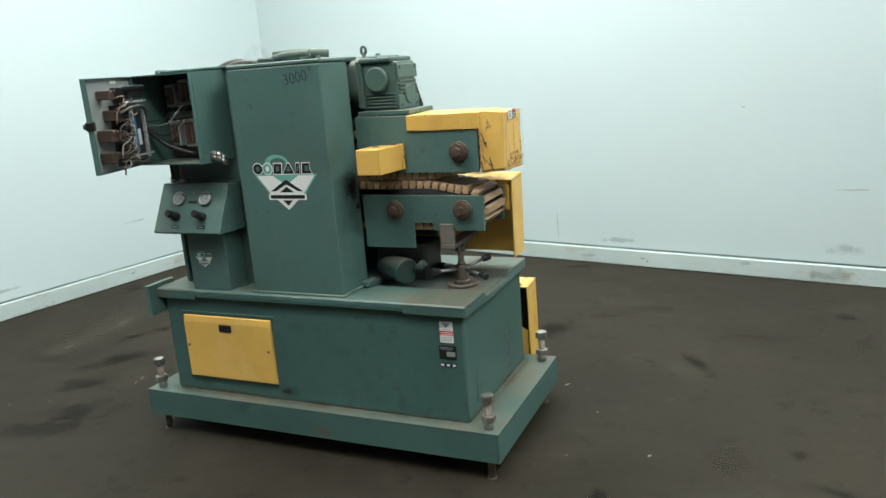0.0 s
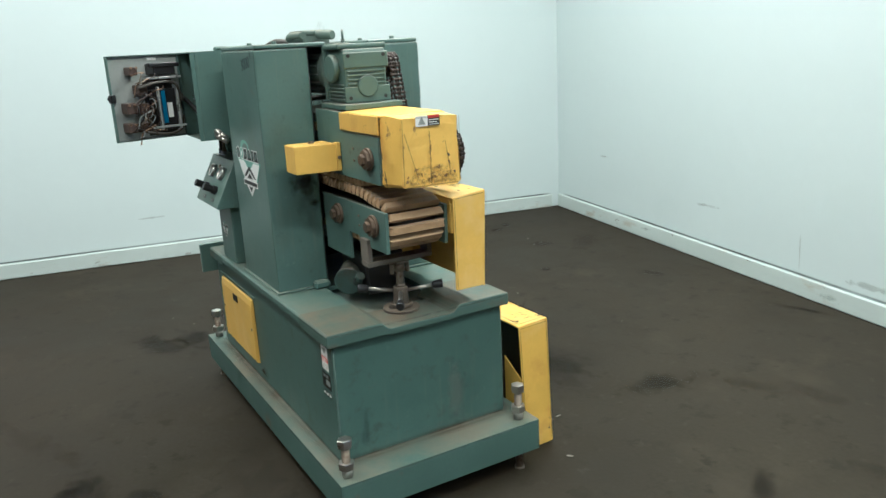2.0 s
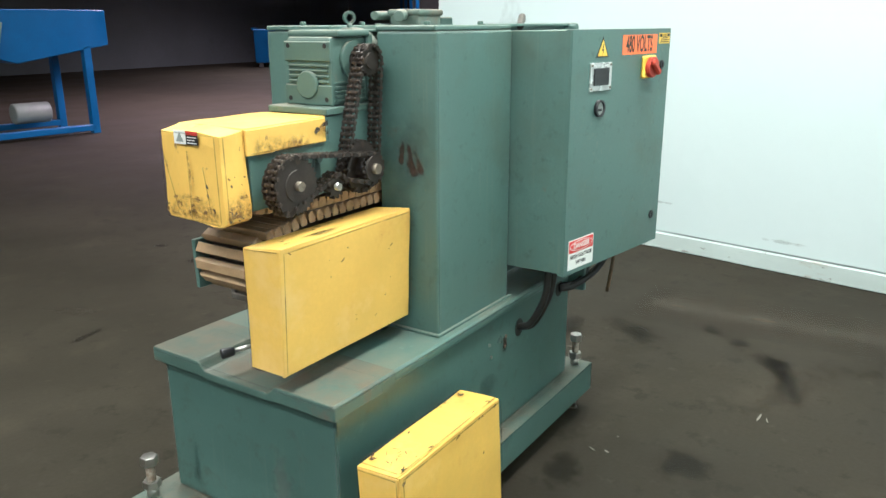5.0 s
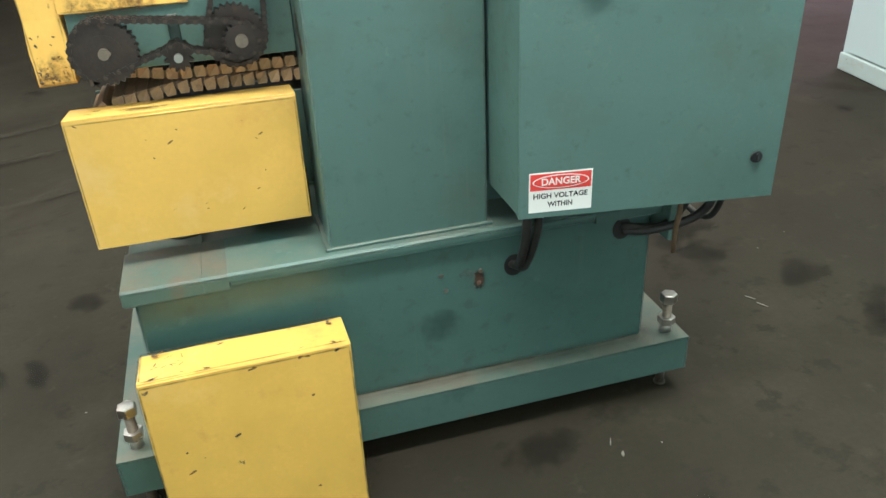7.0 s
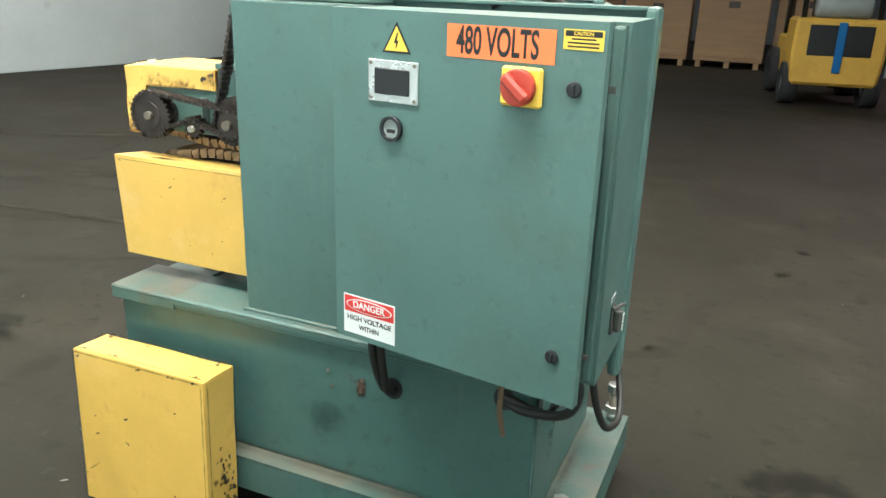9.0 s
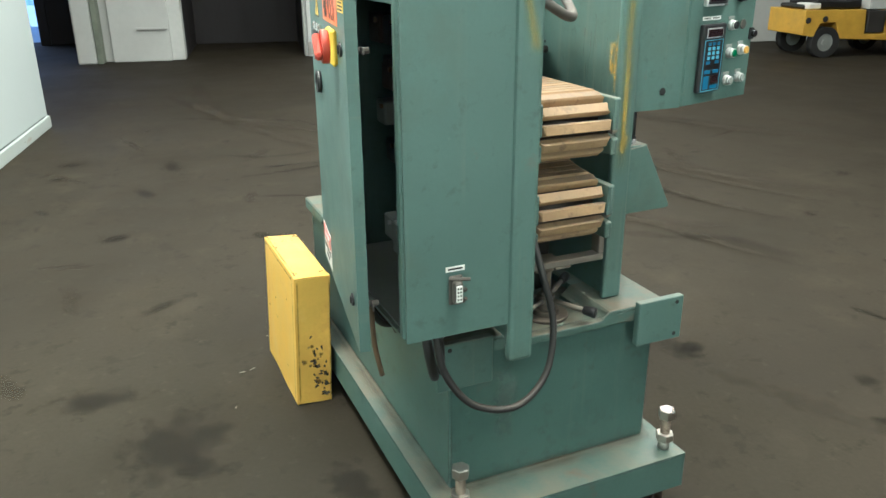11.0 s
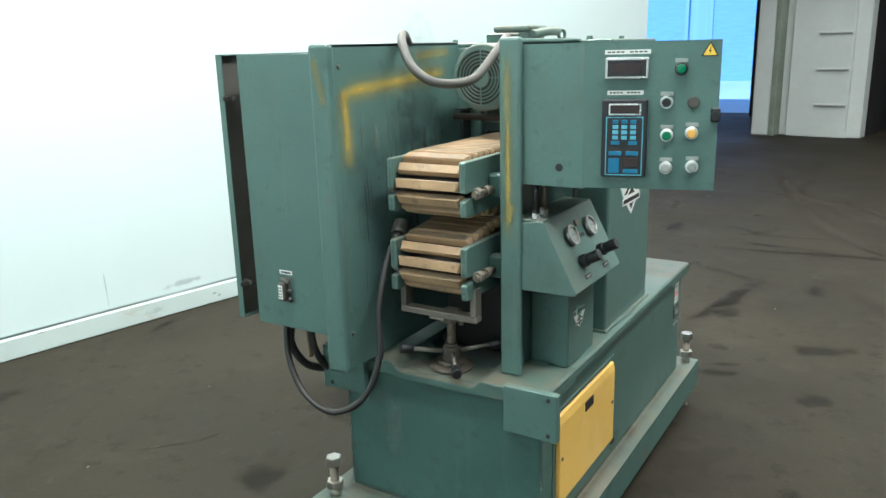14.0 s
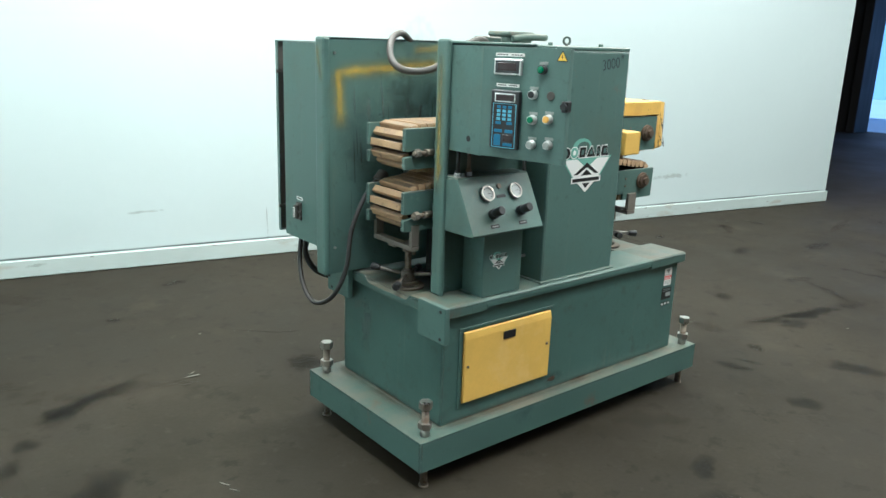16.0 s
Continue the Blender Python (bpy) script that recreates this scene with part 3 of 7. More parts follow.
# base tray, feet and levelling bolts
part("base_tray", pan((-0.745, -0.343, 0.075), (0.745, 0.354, 0.179), 0.012, 2, -1), TRAY_SHADED, machine, "dusty green steel base tray")
for bx, by in ((-0.70, -0.305), (0.70, -0.305), (-0.70, 0.305), (0.70, 0.305)):
    rod = part("levelling_bolt", join(cyl((bx, by, 0.0), (bx, by, 0.29), 0.0125, 16), ring((bx, by, 0.002), (0, 0, 1), 0.017, 0.004, 0.004)), RUSTY, machine, "rusty threaded levelling bolt")
    part("bolt_head", cyl((bx, by, 0.273), (bx, by, 0.300), 0.0225, 6, bevel=0.003), STEEL, rod, "bright hexagon bolt head")
    part("nut", join(cyl((bx, by, 0.205), (bx, by, 0.227), 0.024, 6, bevel=0.002), cyl((bx, by, 0.179), (bx, by, 0.205), 0.016, 12)), STEEL, rod, "bright hexagon nut")

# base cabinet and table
part("base_cabinet", box(-0.625, 0.625, -0.290, 0.300, 0.179, 0.563, 0.004), GREEN_SHADED, machine, "green sheet steel base cabinet, darkened as if shaded")
part("table_plate", prism([(-0.310, 0.578), (-0.310, 0.592), (-0.305, 0.597), (-0.135, 0.597), (-0.135, 0.578)], "x", -0.4603, 0.4203), GREEN_DUSTY, machine, "green table plate with rounded edges")
part("table_plate", prism([(0.317, 0.578), (0.317, 0.592), (0.312, 0.597), (0.135, 0.597), (0.135, 0.578)], "x", -0.4603, 0.4203), GREEN_DUSTY, machine)
part("table_plate", box(-0.20, 0.20, -0.135, 0.135, 0.578, 0.594, 0.002), GREEN_DUSTY, machine)


def table_end(x0, x1):
    """The thick end of the table, with the trough pressed into it."""
    dip = [(-0.142, 0.597), (-0.134, 0.5955), (-0.127, 0.590), (-0.120, 0.5825), (-0.113, 0.577), (-0.103, 0.574)]
    top = dip + [(-y, z) for y, z in dip[::-1]]
    low = [(0.313, 0.556), (0.13, 0.556), (0.10, 0.552), (-0.10, 0.552), (-0.13, 0.556), (-0.306, 0.556)]
    outline = [(-0.310, 0.560), (-0.310, 0.592), (-0.305, 0.597)] + top + [(0.312, 0.597), (0.317, 0.592), (0.317, 0.560)] + low
    bm = prism(outline, "x", x0, x1)
    outer = x1 if x1 > 0 else x0
    rim = [e for e in bm.edges if all(abs(v.co.x - outer) < 1e-6 for v in e.verts)]
    bmesh.ops.bevel(bm, geom=rim, offset=0.004, segments=2, affect="EDGES", profile=0.5)
    return bm




def table_flank(x0, x1, side, out):
    """One shoulder of the table beside the open well."""
    pts = [(-out, 0.560), (-out, 0.592), (-out + 0.005, 0.597), (-0.142, 0.597), (-0.134, 0.5955), (-0.127, 0.590), (-0.120, 0.5825), (-0.113, 0.577), (-0.103, 0.574), (-0.103, 0.556)]
    return prism([(side * y, z) for y, z in pts], "x", x0, x1)


part("table_end", table_end(0.475, 0.646), GREEN_TROUGH, machine, "dusty pressed trough at the table's end")
part("table_flank", table_flank(0.4205, 0.4745, 1, 0.310), GREEN_TROUGH, machine)
part("table_flank", table_flank(0.4205, 0.4745, -1, 0.317), GREEN_TROUGH, machine)
part("table_flank", table_flank(-0.5245, -0.4605, 1, 0.310), GREEN_TROUGH, machine)
part("table_flank", table_flank(-0.5245, -0.4605, -1, 0.317), GREEN_TROUGH, machine)
part("table_end", table_end(-0.646, -0.525), GREEN_TROUGH, machine, "dusty pressed trough at the table's end")
for y0, y1 in ((-0.309, -0.2905), (0.3005, 0.316)):
    part("table_lip", box(-0.46, 0.42, y0, y1, 0.566, 0.580, 0.003), GREEN_SHADED, machine)
# dark sheets painted as the shade down in the table's two openings
part("table_well", join(box(0.20, 0.42, -0.135, 0.135, 0.5565, 0.559, 0), box(0.4202, 0.4745, -0.1025, 0.1025, 0.5565, 0.559, 0)), DARK, machine, "dark sheet for the shade in the table's opening")
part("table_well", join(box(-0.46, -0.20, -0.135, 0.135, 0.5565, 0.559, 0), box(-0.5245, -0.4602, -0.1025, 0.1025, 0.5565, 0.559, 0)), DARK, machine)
for y0, y1 in ((-0.347, -0.208), (0.207, 0.348)):
    bracket = part("corner_bracket", box(-0.668, -0.648, y0, y1, 0.492, 0.612, 0.002), GREEN, machine)
    hole_y = y0 + 0.022 if y0 < 0 else y1 - 0.030
    for hole_z in (0.597, 0.507):
        part("bolt_hole", cyl((-0.6692, hole_y, hole_z), (-0.6675, hole_y, hole_z), 0.0055, 12), INK, bracket, "dark bolt hole")

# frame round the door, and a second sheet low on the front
part("door_surround", join(box(-0.560, -0.118, -0.2935, -0.2902, 0.497, 0.507, 0.001), box(-0.560, -0.548, -0.2935, -0.2902, 0.225, 0.497, 0.001)), GREEN_SHADED, machine)
# yellow access door in the base
door = part("access_door", join(prism([(-0.2905, 0.240), (-0.303, 0.245), (-0.303, 0.468), (-0.2985, 0.490), (-0.2905, 0.493)], "x", -0.541, -0.137, 0.0015)), YELLOW, machine, "yellow sheet metal access door")
part("latch", box(-0.372, -0.315, -0.3055, -0.3025, 0.435, 0.463, 0.001), BLACK, door, "black recessed latch")
for sx in (-0.527, -0.155):
    part("screw", cyl((sx, -0.306, 0.372), (sx, -0.302, 0.372), 0.005, 10), RUSTY, door)

# columns
part("front_column", join(box(-0.19, 0.186, -0.287, -0.112, 0.597, 1.388, 0.006, 2), box(-0.20, 0.196, -0.295, -0.105, 0.597, 0.604, 0.002)), GREEN, machine, "green front column")
part("rear_column", join(box(-0.19, 0.19, 0.105, 0.289, 0.597, 1.388, 0.006, 2), box(-0.20, 0.20, 0.098, 0.297, 0.597, 0.605, 0.002)), GREEN, machine, "green rear column")

# side plates with folded edges
part("rear_side_plate", join(box(-0.76, -0.19, 0.176, 0.182, 0.606, 1.405, 0.001), box(-0.785, -0.758, 0.170, 0.230, 0.603, 1.406, 0.010, 2), box(-0.76, -0.19, 0.176, 0.20, 1.396, 1.405, 0.002)), GREEN, machine, "green side plate with yellow spray marks")
part("front_side_plate", join(box(-0.565, -0.19, -0.182, -0.176, 0.598, 1.405, 0.001), box(-0.580, -0.562, -0.211, -0.156, 0.598, 1.410, 0.007, 2), box(-0.565, -0.19, -0.200, -0.176, 1.398, 1.406, 0.002)), GREEN, machine, "green side plate")

# top tie plates between the columns
part("top_plate", join(box(-0.19, 0.19, -0.285, -0.05, 1.389, 1.402, 0.003), box(-0.19, 0.19, 0.10, 0.285, 1.389, 1.402, 0.003), box(-0.15, 0.15, -0.06, 0.11, 1.386, 1.392, 0.002)), GREEN, machine)
for tx in (-0.13, 0.13):
    for ty in (-0.20, 0.22):
        part("bolt", cyl((tx, ty, 1.4015), (tx, ty, 1.412), 0.009, 6, bevel=0.002), GREEN_LIGHT, machine)

# control box on the front side plate, its door open
part("control_box", pan((-0.563, -0.356, 1.078), (-0.28, -0.187, 1.393), 0.004, 1, -1), GREEN, machine, "green control box standing open")
part("box_flange", box(-0.2845, -0.28, -0.372, -0.3565, 1.078, 1.393, 0.001), GREEN, machine)

# control box: what is mounted inside it
inside = part("mounting_panel", box(-0.55, -0.293, -0.206, -0.2005, 1.09, 1.38, 0.001), DARK, machine)
for cx, cz, w, h in ((-0.330, 1.325, 0.055, 0.09), (-0.330, 1.180, 0.055, 0.10), (-0.405, 1.325, 0.055, 0.09), (-0.405, 1.180, 0.055, 0.10), (-0.475, 1.315, 0.045, 0.08), (-0.475, 1.18, 0.045, 0.09)):
    part("relay", box(cx - w / 2, cx + w / 2, -0.262, -0.206, cz - h / 2, cz + h / 2, 0.003), GREY_METAL, inside, "relay in a pale metal frame")
    part("relay_window", box(cx - w * 0.36, cx + w * 0.36, -0.2665, -0.2615, cz - h * 0.38, cz + h * 0.38, 0.004), BAKELITE, inside)
    for k in (-0.010, 0.010):
        part("relay_bar", box(cx + k - 0.002, cx + k + 0.002, -0.268, -0.266, cz - h * 0.3, cz + h * 0.3, 0), COPPER, inside)
for k in range(5):
    part("wire", tube([(-0.32 - 0.035 * k, -0.265, 1.34 - 0.03 * k), (-0.40, -0.29, 1.30 - 0.02 * k), (-0.47, -0.30, 1.24 - 0.02 * k), (-0.545, -0.32, 1.23 - 0.012 * k)], 0.0018, 6, 5), (INK, GREY_METAL, BAKELITE, INK, COPPER)[k], inside)
part("wire_duct", tube([(-0.30, -0.215, 1.245), (-0.54, -0.215, 1.245)], 0.012, 8, 2), GREY_METAL, inside)
part("wire_loom", tube([(-0.40, -0.25, 1.10), (-0.48, -0.30, 1.14), (-0.545, -0.35, 1.22), (-0.547, -0.42, 1.25)], 0.008, 8, 6), RUBBER, inside, "grey wire bundle running to the door")

# control box door, swung open, with its instruments
DOOR_F = face((-0.570, -0.358, 0), (0.07, -0.265, 0))
cdoor = part("control_door", pan((0.0, 1.082, -0.020), (0.277, 1.393, 0.0), 0.003, 2, -1), GREEN, machine, "green control door swung open, with keypad and buttons", DOOR_F)
part("inner_sheet", box(0.004, 0.273, 1.086, 1.389, -0.0055, -0.0032, 0), GREY_METAL, cdoor, "grey inner face of the door")
part("backing_plate", box(0.035, 0.150, 1.095, 1.300, -0.0085, -0.0056, 0), BLACK, cdoor, "black instrument backing plate")
part("display_bezel", box(0.045, 0.134, 1.317, 1.361, 0.0, 0.012, 0.002), SILVER, cdoor, "silver display bezel")
part("display", box(0.050, 0.129, 1.322, 1.356, 0.0105, 0.0128, 0.0005), BLACK, cdoor)
part("display_window", box(0.058, 0.119, 1.328, 1.350, 0.0125, 0.0135, 0.0005), SMOKED, cdoor, "dark red display window")
for s0, s1, h0 in ((0.043, 0.137, 1.3675), (0.050, 0.125, 1.2835)):
    strip = part("label_strip", box(s0, s1, h0, h0 + 0.009, 0.0, 0.001, 0), WHITE, cdoor, "white strip label")
    n = 9
    for k in range(n):
        if k in (4,):
            continue
        a = s0 + 0.005 + (s1 - s0 - 0.010) * k / n
        part("print_bar", box(a, a + (s1 - s0 - 0.01) / n * 0.75, h0 + 0.003, h0 + 0.006, 0.001, 0.0013, 0), INK, cdoor)
pad = part("keypad_frame", box(0.041, 0.136, 1.110, 1.275, 0.0, 0.014, 0.003), BLACK, cdoor, "black keypad with blue keys")
part("readout", box(0.055, 0.122, 1.242, 1.266, 0.0135, 0.0150, 0.0005), SILVER, cdoor)
part("readout_window", box(0.058, 0.119, 1.245, 1.263, 0.0148, 0.0157, 0.0004), SMOKED, cdoor, "dark red readout window")
part("key_border", join(*[box(a, b, c, d, 0.0136, 0.0146, 0) for a, b, c, d in ((0.050, 0.1275, 1.236, 1.238), (0.050, 0.1275, 1.113, 1.115), (0.050, 0.052, 1.115, 1.236), (0.1255, 0.1275, 1.115, 1.236))]), KEY_PALE, cdoor, "pale blue keypad border")
part("key_field", box(0.055, 0.122, 1.176, 1.237, 0.0135, 0.0146, 0), BLACK, cdoor)
for r in range(5):
    for c in range(3):
        w = 0.010 if r < 4 else 0.016
        if r == 4 and c == 1:
            continue
        s = 0.070 + 0.0185 * c
        part("key", box(s - w / 2 - 0.001, s + w / 2 + 0.001, 1.228 - 0.0112 * r - 0.004, 1.228 - 0.0112 * r + 0.004, 0.0144, 0.0155, 0.0005), KEY_PALE if r in (1, 2, 3) else KEY_BLUE, cdoor)
for s0, s1, h0, h1, mm in ((0.057, 0.080, 1.118, 1.150, KEY_BLUE), (0.088, 0.119, 1.131, 1.150, SMOKED), (0.088, 0.119, 1.118, 1.127, KEY_BLUE), (0.057, 0.084, 1.156, 1.165, KEY_BLUE), (0.093, 0.119, 1.156, 1.165, KEY_BLUE)):
    part("key", box(s0, s1, h0, h1, 0.0138, 0.0152, 0.0005), mm, cdoor)
for s, h, mm, deep in ((0.199, 1.336, BUTTON_GREEN, 0.022), (0.173, 1.268, INK, 0.020), (0.176, 1.199, BUTTON_GREEN, 0.022), (0.226, 1.204, BUTTON_YELLOW, 0.024), (0.177, 1.130, GREY_METAL, 0.020), (0.230, 1.133, GREY_METAL, 0.020)):
    part("push_button", join(cyl((s, h, 0.0), (s, h, 0.009), 0.0135, 20, bevel=0.002), cyl((s, h, 0.008), (s, h, deep - 0.004), 0.0115, 20)), SILVER if mm is not BUTTON_GREEN or h < 1.3 else BLACK, cdoor, "push button with metal collar")
    part("label_plate", box(s - 0.013, s + 0.013, h + 0.013, h + 0.021, 0.0, 0.0020, 0.0005), GREY_METAL, cdoor)
    part("button_cap", cyl((s, h, 0.004), (s, h, deep), 0.0095, 18, bevel=0.002), mm, cdoor)
part("blank_plug", cyl((0.227, 1.267, 0.0), (0.227, 1.267, 0.004), 0.0125, 20, bevel=0.002), CONDUIT, cdoor)
part("door_latch", join(box(0.262, 0.281, 1.226, 1.256, -0.022, 0.006, 0.003), cyl((0.272, 1.241, 0.004), (0.272, 1.241, 0.014), 0.009, 14)), BLACK, cdoor, "black quarter-turn latch")


def warning_triangle(parent, s, h, size, n):
    def tri(k):
        return [(s - size * k, h - size * k * 0.58), (s + size * k, h - size * k * 0.58), (s, h + size * k * 1.15)]
    part("warning_sign", prism(tri(1.0), "z", n, n + 0.0008), INK, parent, "yellow triangular shock hazard sign")
    part("warning_field", prism(tri(0.80), "z", n + 0.0008, n + 0.0012), LABEL_YELLOW, parent)
    z = size * 0.5
    part("bolt_symbol", prism([(s + 0.10 * z, h + 1.1 * z), (s - 0.35 * z, h - 0.05 * z), (s - 0.02 * z, h - 0.05 * z), (s - 0.12 * z, h - 0.75 * z), (s + 0.32 * z, h + 0.22 * z), (s + 0.02 * z, h + 0.22 * z), (s + 0.25 * z, h + 1.1 * z)], "z", n + 0.0012, n + 0.0016), INK, parent)


warning_triangle(cdoor, 0.254, 1.370, 0.017, 0.0)

# the back of the door: wiring and instrument housings
for s, h, w, hh, d, mm in ((0.09, 1.339, 0.085, 0.04, 0.07, BLACK), (0.088, 1.19, 0.085, 0.15, 0.055, BLACK), (0.199, 1.336, 0.030, 0.03, 0.05, BAKELITE), (0.175, 1.268, 0.034, 0.035, 0.055, BAKELITE),
                           (0.176, 1.199, 0.034, 0.04, 0.055, BAKELITE), (0.226, 1.204, 0.034, 0.04, 0.055, BAKELITE), (0.177, 1.130, 0.034, 0.035, 0.05, BAKELITE), (0.230, 1.133, 0.034, 0.035, 0.05, BAKELITE)):
    part("housing", box(s - w / 2, s + w / 2, h - hh / 2, h + hh / 2, -0.006 - d, -0.0056, 0.003), mm, cdoor)
    if mm is BAKELITE:
        for k in (-0.010, 0.010):
            part("terminal", cyl((s + k, h + 0.012, -0.006 - d), (s + k, h + 0.012, -0.012 - d), 0.0045, 8), COPPER, cdoor)
part("bracket_rail", join(box(0.046, 0.054, 1.115, 1.275, -0.075, -0.0615, 0.001), box(0.120, 0.128, 1.115, 1.275, -0.075, -0.0615, 0.001)), SILVER, cdoor, "steel mounting rails behind the keypad")
for h in (1.308, 1.128):
    part("bracket_bar", box(0.030, 0.165, h - 0.004, h + 0.004, -0.079, -0.0755, 0.001), SILVER, cdoor)
part("drive_unit", box(0.030, 0.150, 1.345, 1.362, -0.080, -0.060, 0.003), BLACK, cdoor)
part("spec_tag", box(0.070, 0.090, 1.16, 1.215, -0.0625, -0.0613, 0), WHITE, cdoor)
part("blue_module", box(0.095, 0.112, 1.14, 1.26, -0.066, -0.0612, 0.001), KEY_BLUE, cdoor)
for k in range(4):
    h = 1.302 - 0.057 * k
    part("wire", tube([(0.14, h, -0.05), (0.155, h + 0.006, -0.075), (0.18, h - 0.004, -0.080), (0.205, h - 0.02, -0.07), (0.215, h - 0.06, -0.068)], 0.0028, 6, 5), (COPPER, BAKELITE, GREY_METAL, COPPER)[k], cdoor)
loose = random.Random(9)
for k in range(26):
    s, h = loose.uniform(0.15, 0.24), loose.uniform(1.11, 1.33)
    ds, dh = loose.uniform(-0.07, 0.03), loose.uniform(-0.05, 0.05)
    part("wire", tube([(s, h, -0.058), (s + ds * 0.3, h + dh * 0.2 + 0.008, -0.085), (s + ds * 0.8, h + dh * 0.8, -0.088), (s + ds, h + dh, -0.062)], 0.0018, 5, 4), (COPPER, BAKELITE, BAKELITE, INK, GREY_METAL, RUSTY)[k % 6], cdoor)
part("wire_loom", tube([(0.01, 1.24, -0.03), (0.03, 1.22, -0.06), (0.06, 1.285, -0.082), (0.14, 1.29, -0.085), (0.2, 1.275, -0.075)], 0.0055, 8, 6), CONDUIT, cdoor)
part("wire_loom", tube([(0.02, 1.16, -0.04), (0.045, 1.115, -0.065), (0.11, 1.103, -0.085), (0.19, 1.115, -0.075)], 0.0045, 8, 6), CONDUIT, cdoor)
part("label_strip", box(0.085, 0.120, 1.372, 1.382, -0.0072, -0.0056, 0), WHITE, cdoor)

# pressure regulator desk on its pedestal
part("pedestal", join(box(-0.472, -0.297, -0.292, -0.19, 0.597, 0.824, 0.003), box(-0.482, -0.287, -0.24, -0.19, 0.597, 0.603, 0.001)), GREEN, machine, "green sheet metal pedestal")
desk = part("regulator_desk", prism([(-0.200, 0.820), (-0.345, 0.822), (-0.350, 0.828), (-0.264, 0.992), (-0.256, 0.994), (-0.200, 0.985)], "x", -0.570, -0.265, 0.0015), GREEN, machine, "green slanted regulator desk with two gauges")
part("desk_cover", box(-0.568, -0.267, -0.264, -0.19, 0.990, 0.9955, 0.001), GREEN, desk)
DESK_F = face((0, -0.3505, 0.828), (1, 0, 0), (0, 0.0865, 0.164))
for s in (-0.472, -0.351):
    part("pressure_gauge", ring((s, 0.128, 0.006), (0, 0, 1), 0.0255, 0.0215, 0.014, 28), STEEL, desk, "round chrome pressure gauge", DESK_F)
    part("gauge_face", cyl((s, 0.128, -0.001), (s, 0.128, 0.009), 0.022, 24), GLASS_GREY, desk, m=DESK_F)
    part("gauge_needle", box(s - 0.001, s + 0.014, 0.127, 0.1285, 0.009, 0.0098, 0), INK, desk, m=DESK_F)
    for k in range(9):
        a = radians(225 - 33.75 * k)
        part("gauge_mark", box(-0.0006, 0.0006, 0.015, 0.019, 0.009, 0.0095, 0), INK, desk, m=DESK_F @ pose(s, 0.128, 0, 0, 0, math.degrees(a) - 90))
    part("regulator_knob", join(cyl((s, 0.060, 0.0), (s, 0.060, 0.018), 0.0165, 20, bevel=0.002), cyl((s, 0.060, 0.016), (s, 0.060, 0.052), 0.0140, 14, bevel=0.002)), BLACK, desk, "black regulator knob", DESK_F)
    part("name_tag", box(s - 0.017, s + 0.017, 0.016, 0.028, 0.0, 0.0015, 0.0003), BLACK, desk, m=DESK_F)
    part("print_bar", box(s - 0.012, s + 0.012, 0.0205, 0.0235, 0.0015, 0.0018, 0), GREY_METAL, desk, m=DESK_F)
part("name_tag", box(-0.430, -0.393, 0.112, 0.122, 0.0, 0.0015, 0.0003), BLACK, desk, m=DESK_F)
part("screw", cyl((-0.412, 0.150, 0.0), (-0.412, 0.150, 0.006), 0.008, 12), RUSTY, desk, m=DESK_F)
for px, pz in ((-0.545, 1.03), (-0.50, 1.05)):
    part("air_fitting", join(cyl((px, -0.235, 0.995), (px, -0.235, 1.015), 0.010, 6), cyl((px, -0.235, 1.014), (px, -0.235, 1.08), 0.0065, 10)), BLACK if px < -0.52 else RUSTY, desk)
    part("air_fitting", cyl((px, -0.235, 0.995), (px, -0.235, 1.008), 0.011, 6), SILVER, desk)

# elbow fittings between control box and column
for z in (1.098, 1.085):
    part("cable_gland", join(cyl((-0.285, -0.31, z + 0.01), (-0.255, -0.31, z + 0.01), 0.011, 10), ball((-0.25, -0.31, z + 0.006), 0.013), cyl((-0.25, -0.31, z + 0.006), (-0.235, -0.285, z - 0.015), 0.010, 10)), STEEL, machine, "bent steel cable gland")
for z in (0.94, 0.78, 0.68):
    part("conduit_clip", cyl((-0.215, -0.20, z), (-0.19, -0.20, z), 0.005, 8), STEEL, machine)
part("air_pipe", tube([(-0.225, -0.205, 0.60), (-0.225, -0.205, 1.08)], 0.007, 8, 2), RUBBER, machine)

# electrical cabinet on the rear side plate, its door ajar
part("electrical_cabinet", pan((-0.777, 0.2305, 0.697), (-0.198, 0.462, 1.385), 0.006, 1, 1), GREEN, machine, "green electrical cabinet")
part("cabinet_flange", box(-0.7705, -0.748, 0.446, 0.468, 0.703, 1.379, 0.006, 2), GREEN, machine)
part("cabinet_flange", box(-0.748, -0.2045, 0.452, 0.464, 1.355, 1.3785, 0.002), GREEN, machine)
back = part("back_panel", box(-0.765, -0.21, 0.236, 0.242, 0.71, 1.37, 0.001), DARK, machine, "dark mounting panel with switchgear")
part("cabinet_floor", box(-0.765, -0.21, 0.244, 0.452, 0.7035, 0.706, 0), GREY_METAL, machine)
rnd = random.Random(4)
for r in range(6):
    for c in range(5):
        x, z = -0.73 + 0.10 * c, 0.79 + 0.098 * r
        w, h, d = rnd.uniform(0.03, 0.045), rnd.uniform(0.025, 0.042), rnd.uniform(0.05, 0.12)
        part("contactor", box(x - w, x + w, 0.242, 0.242 + d, z - h, z + h, 0.004), (BLACK, BAKELITE, GREY_METAL, DARK)[rnd.randrange(4)], back)
        part("terminal", cyl((x - w * 0.5, 0.242 + d, z + h * 0.6), (x - w * 0.5, 0.248 + d, z + h * 0.6), 0.006, 8), (SILVER, COPPER)[rnd.randrange(2)], back)
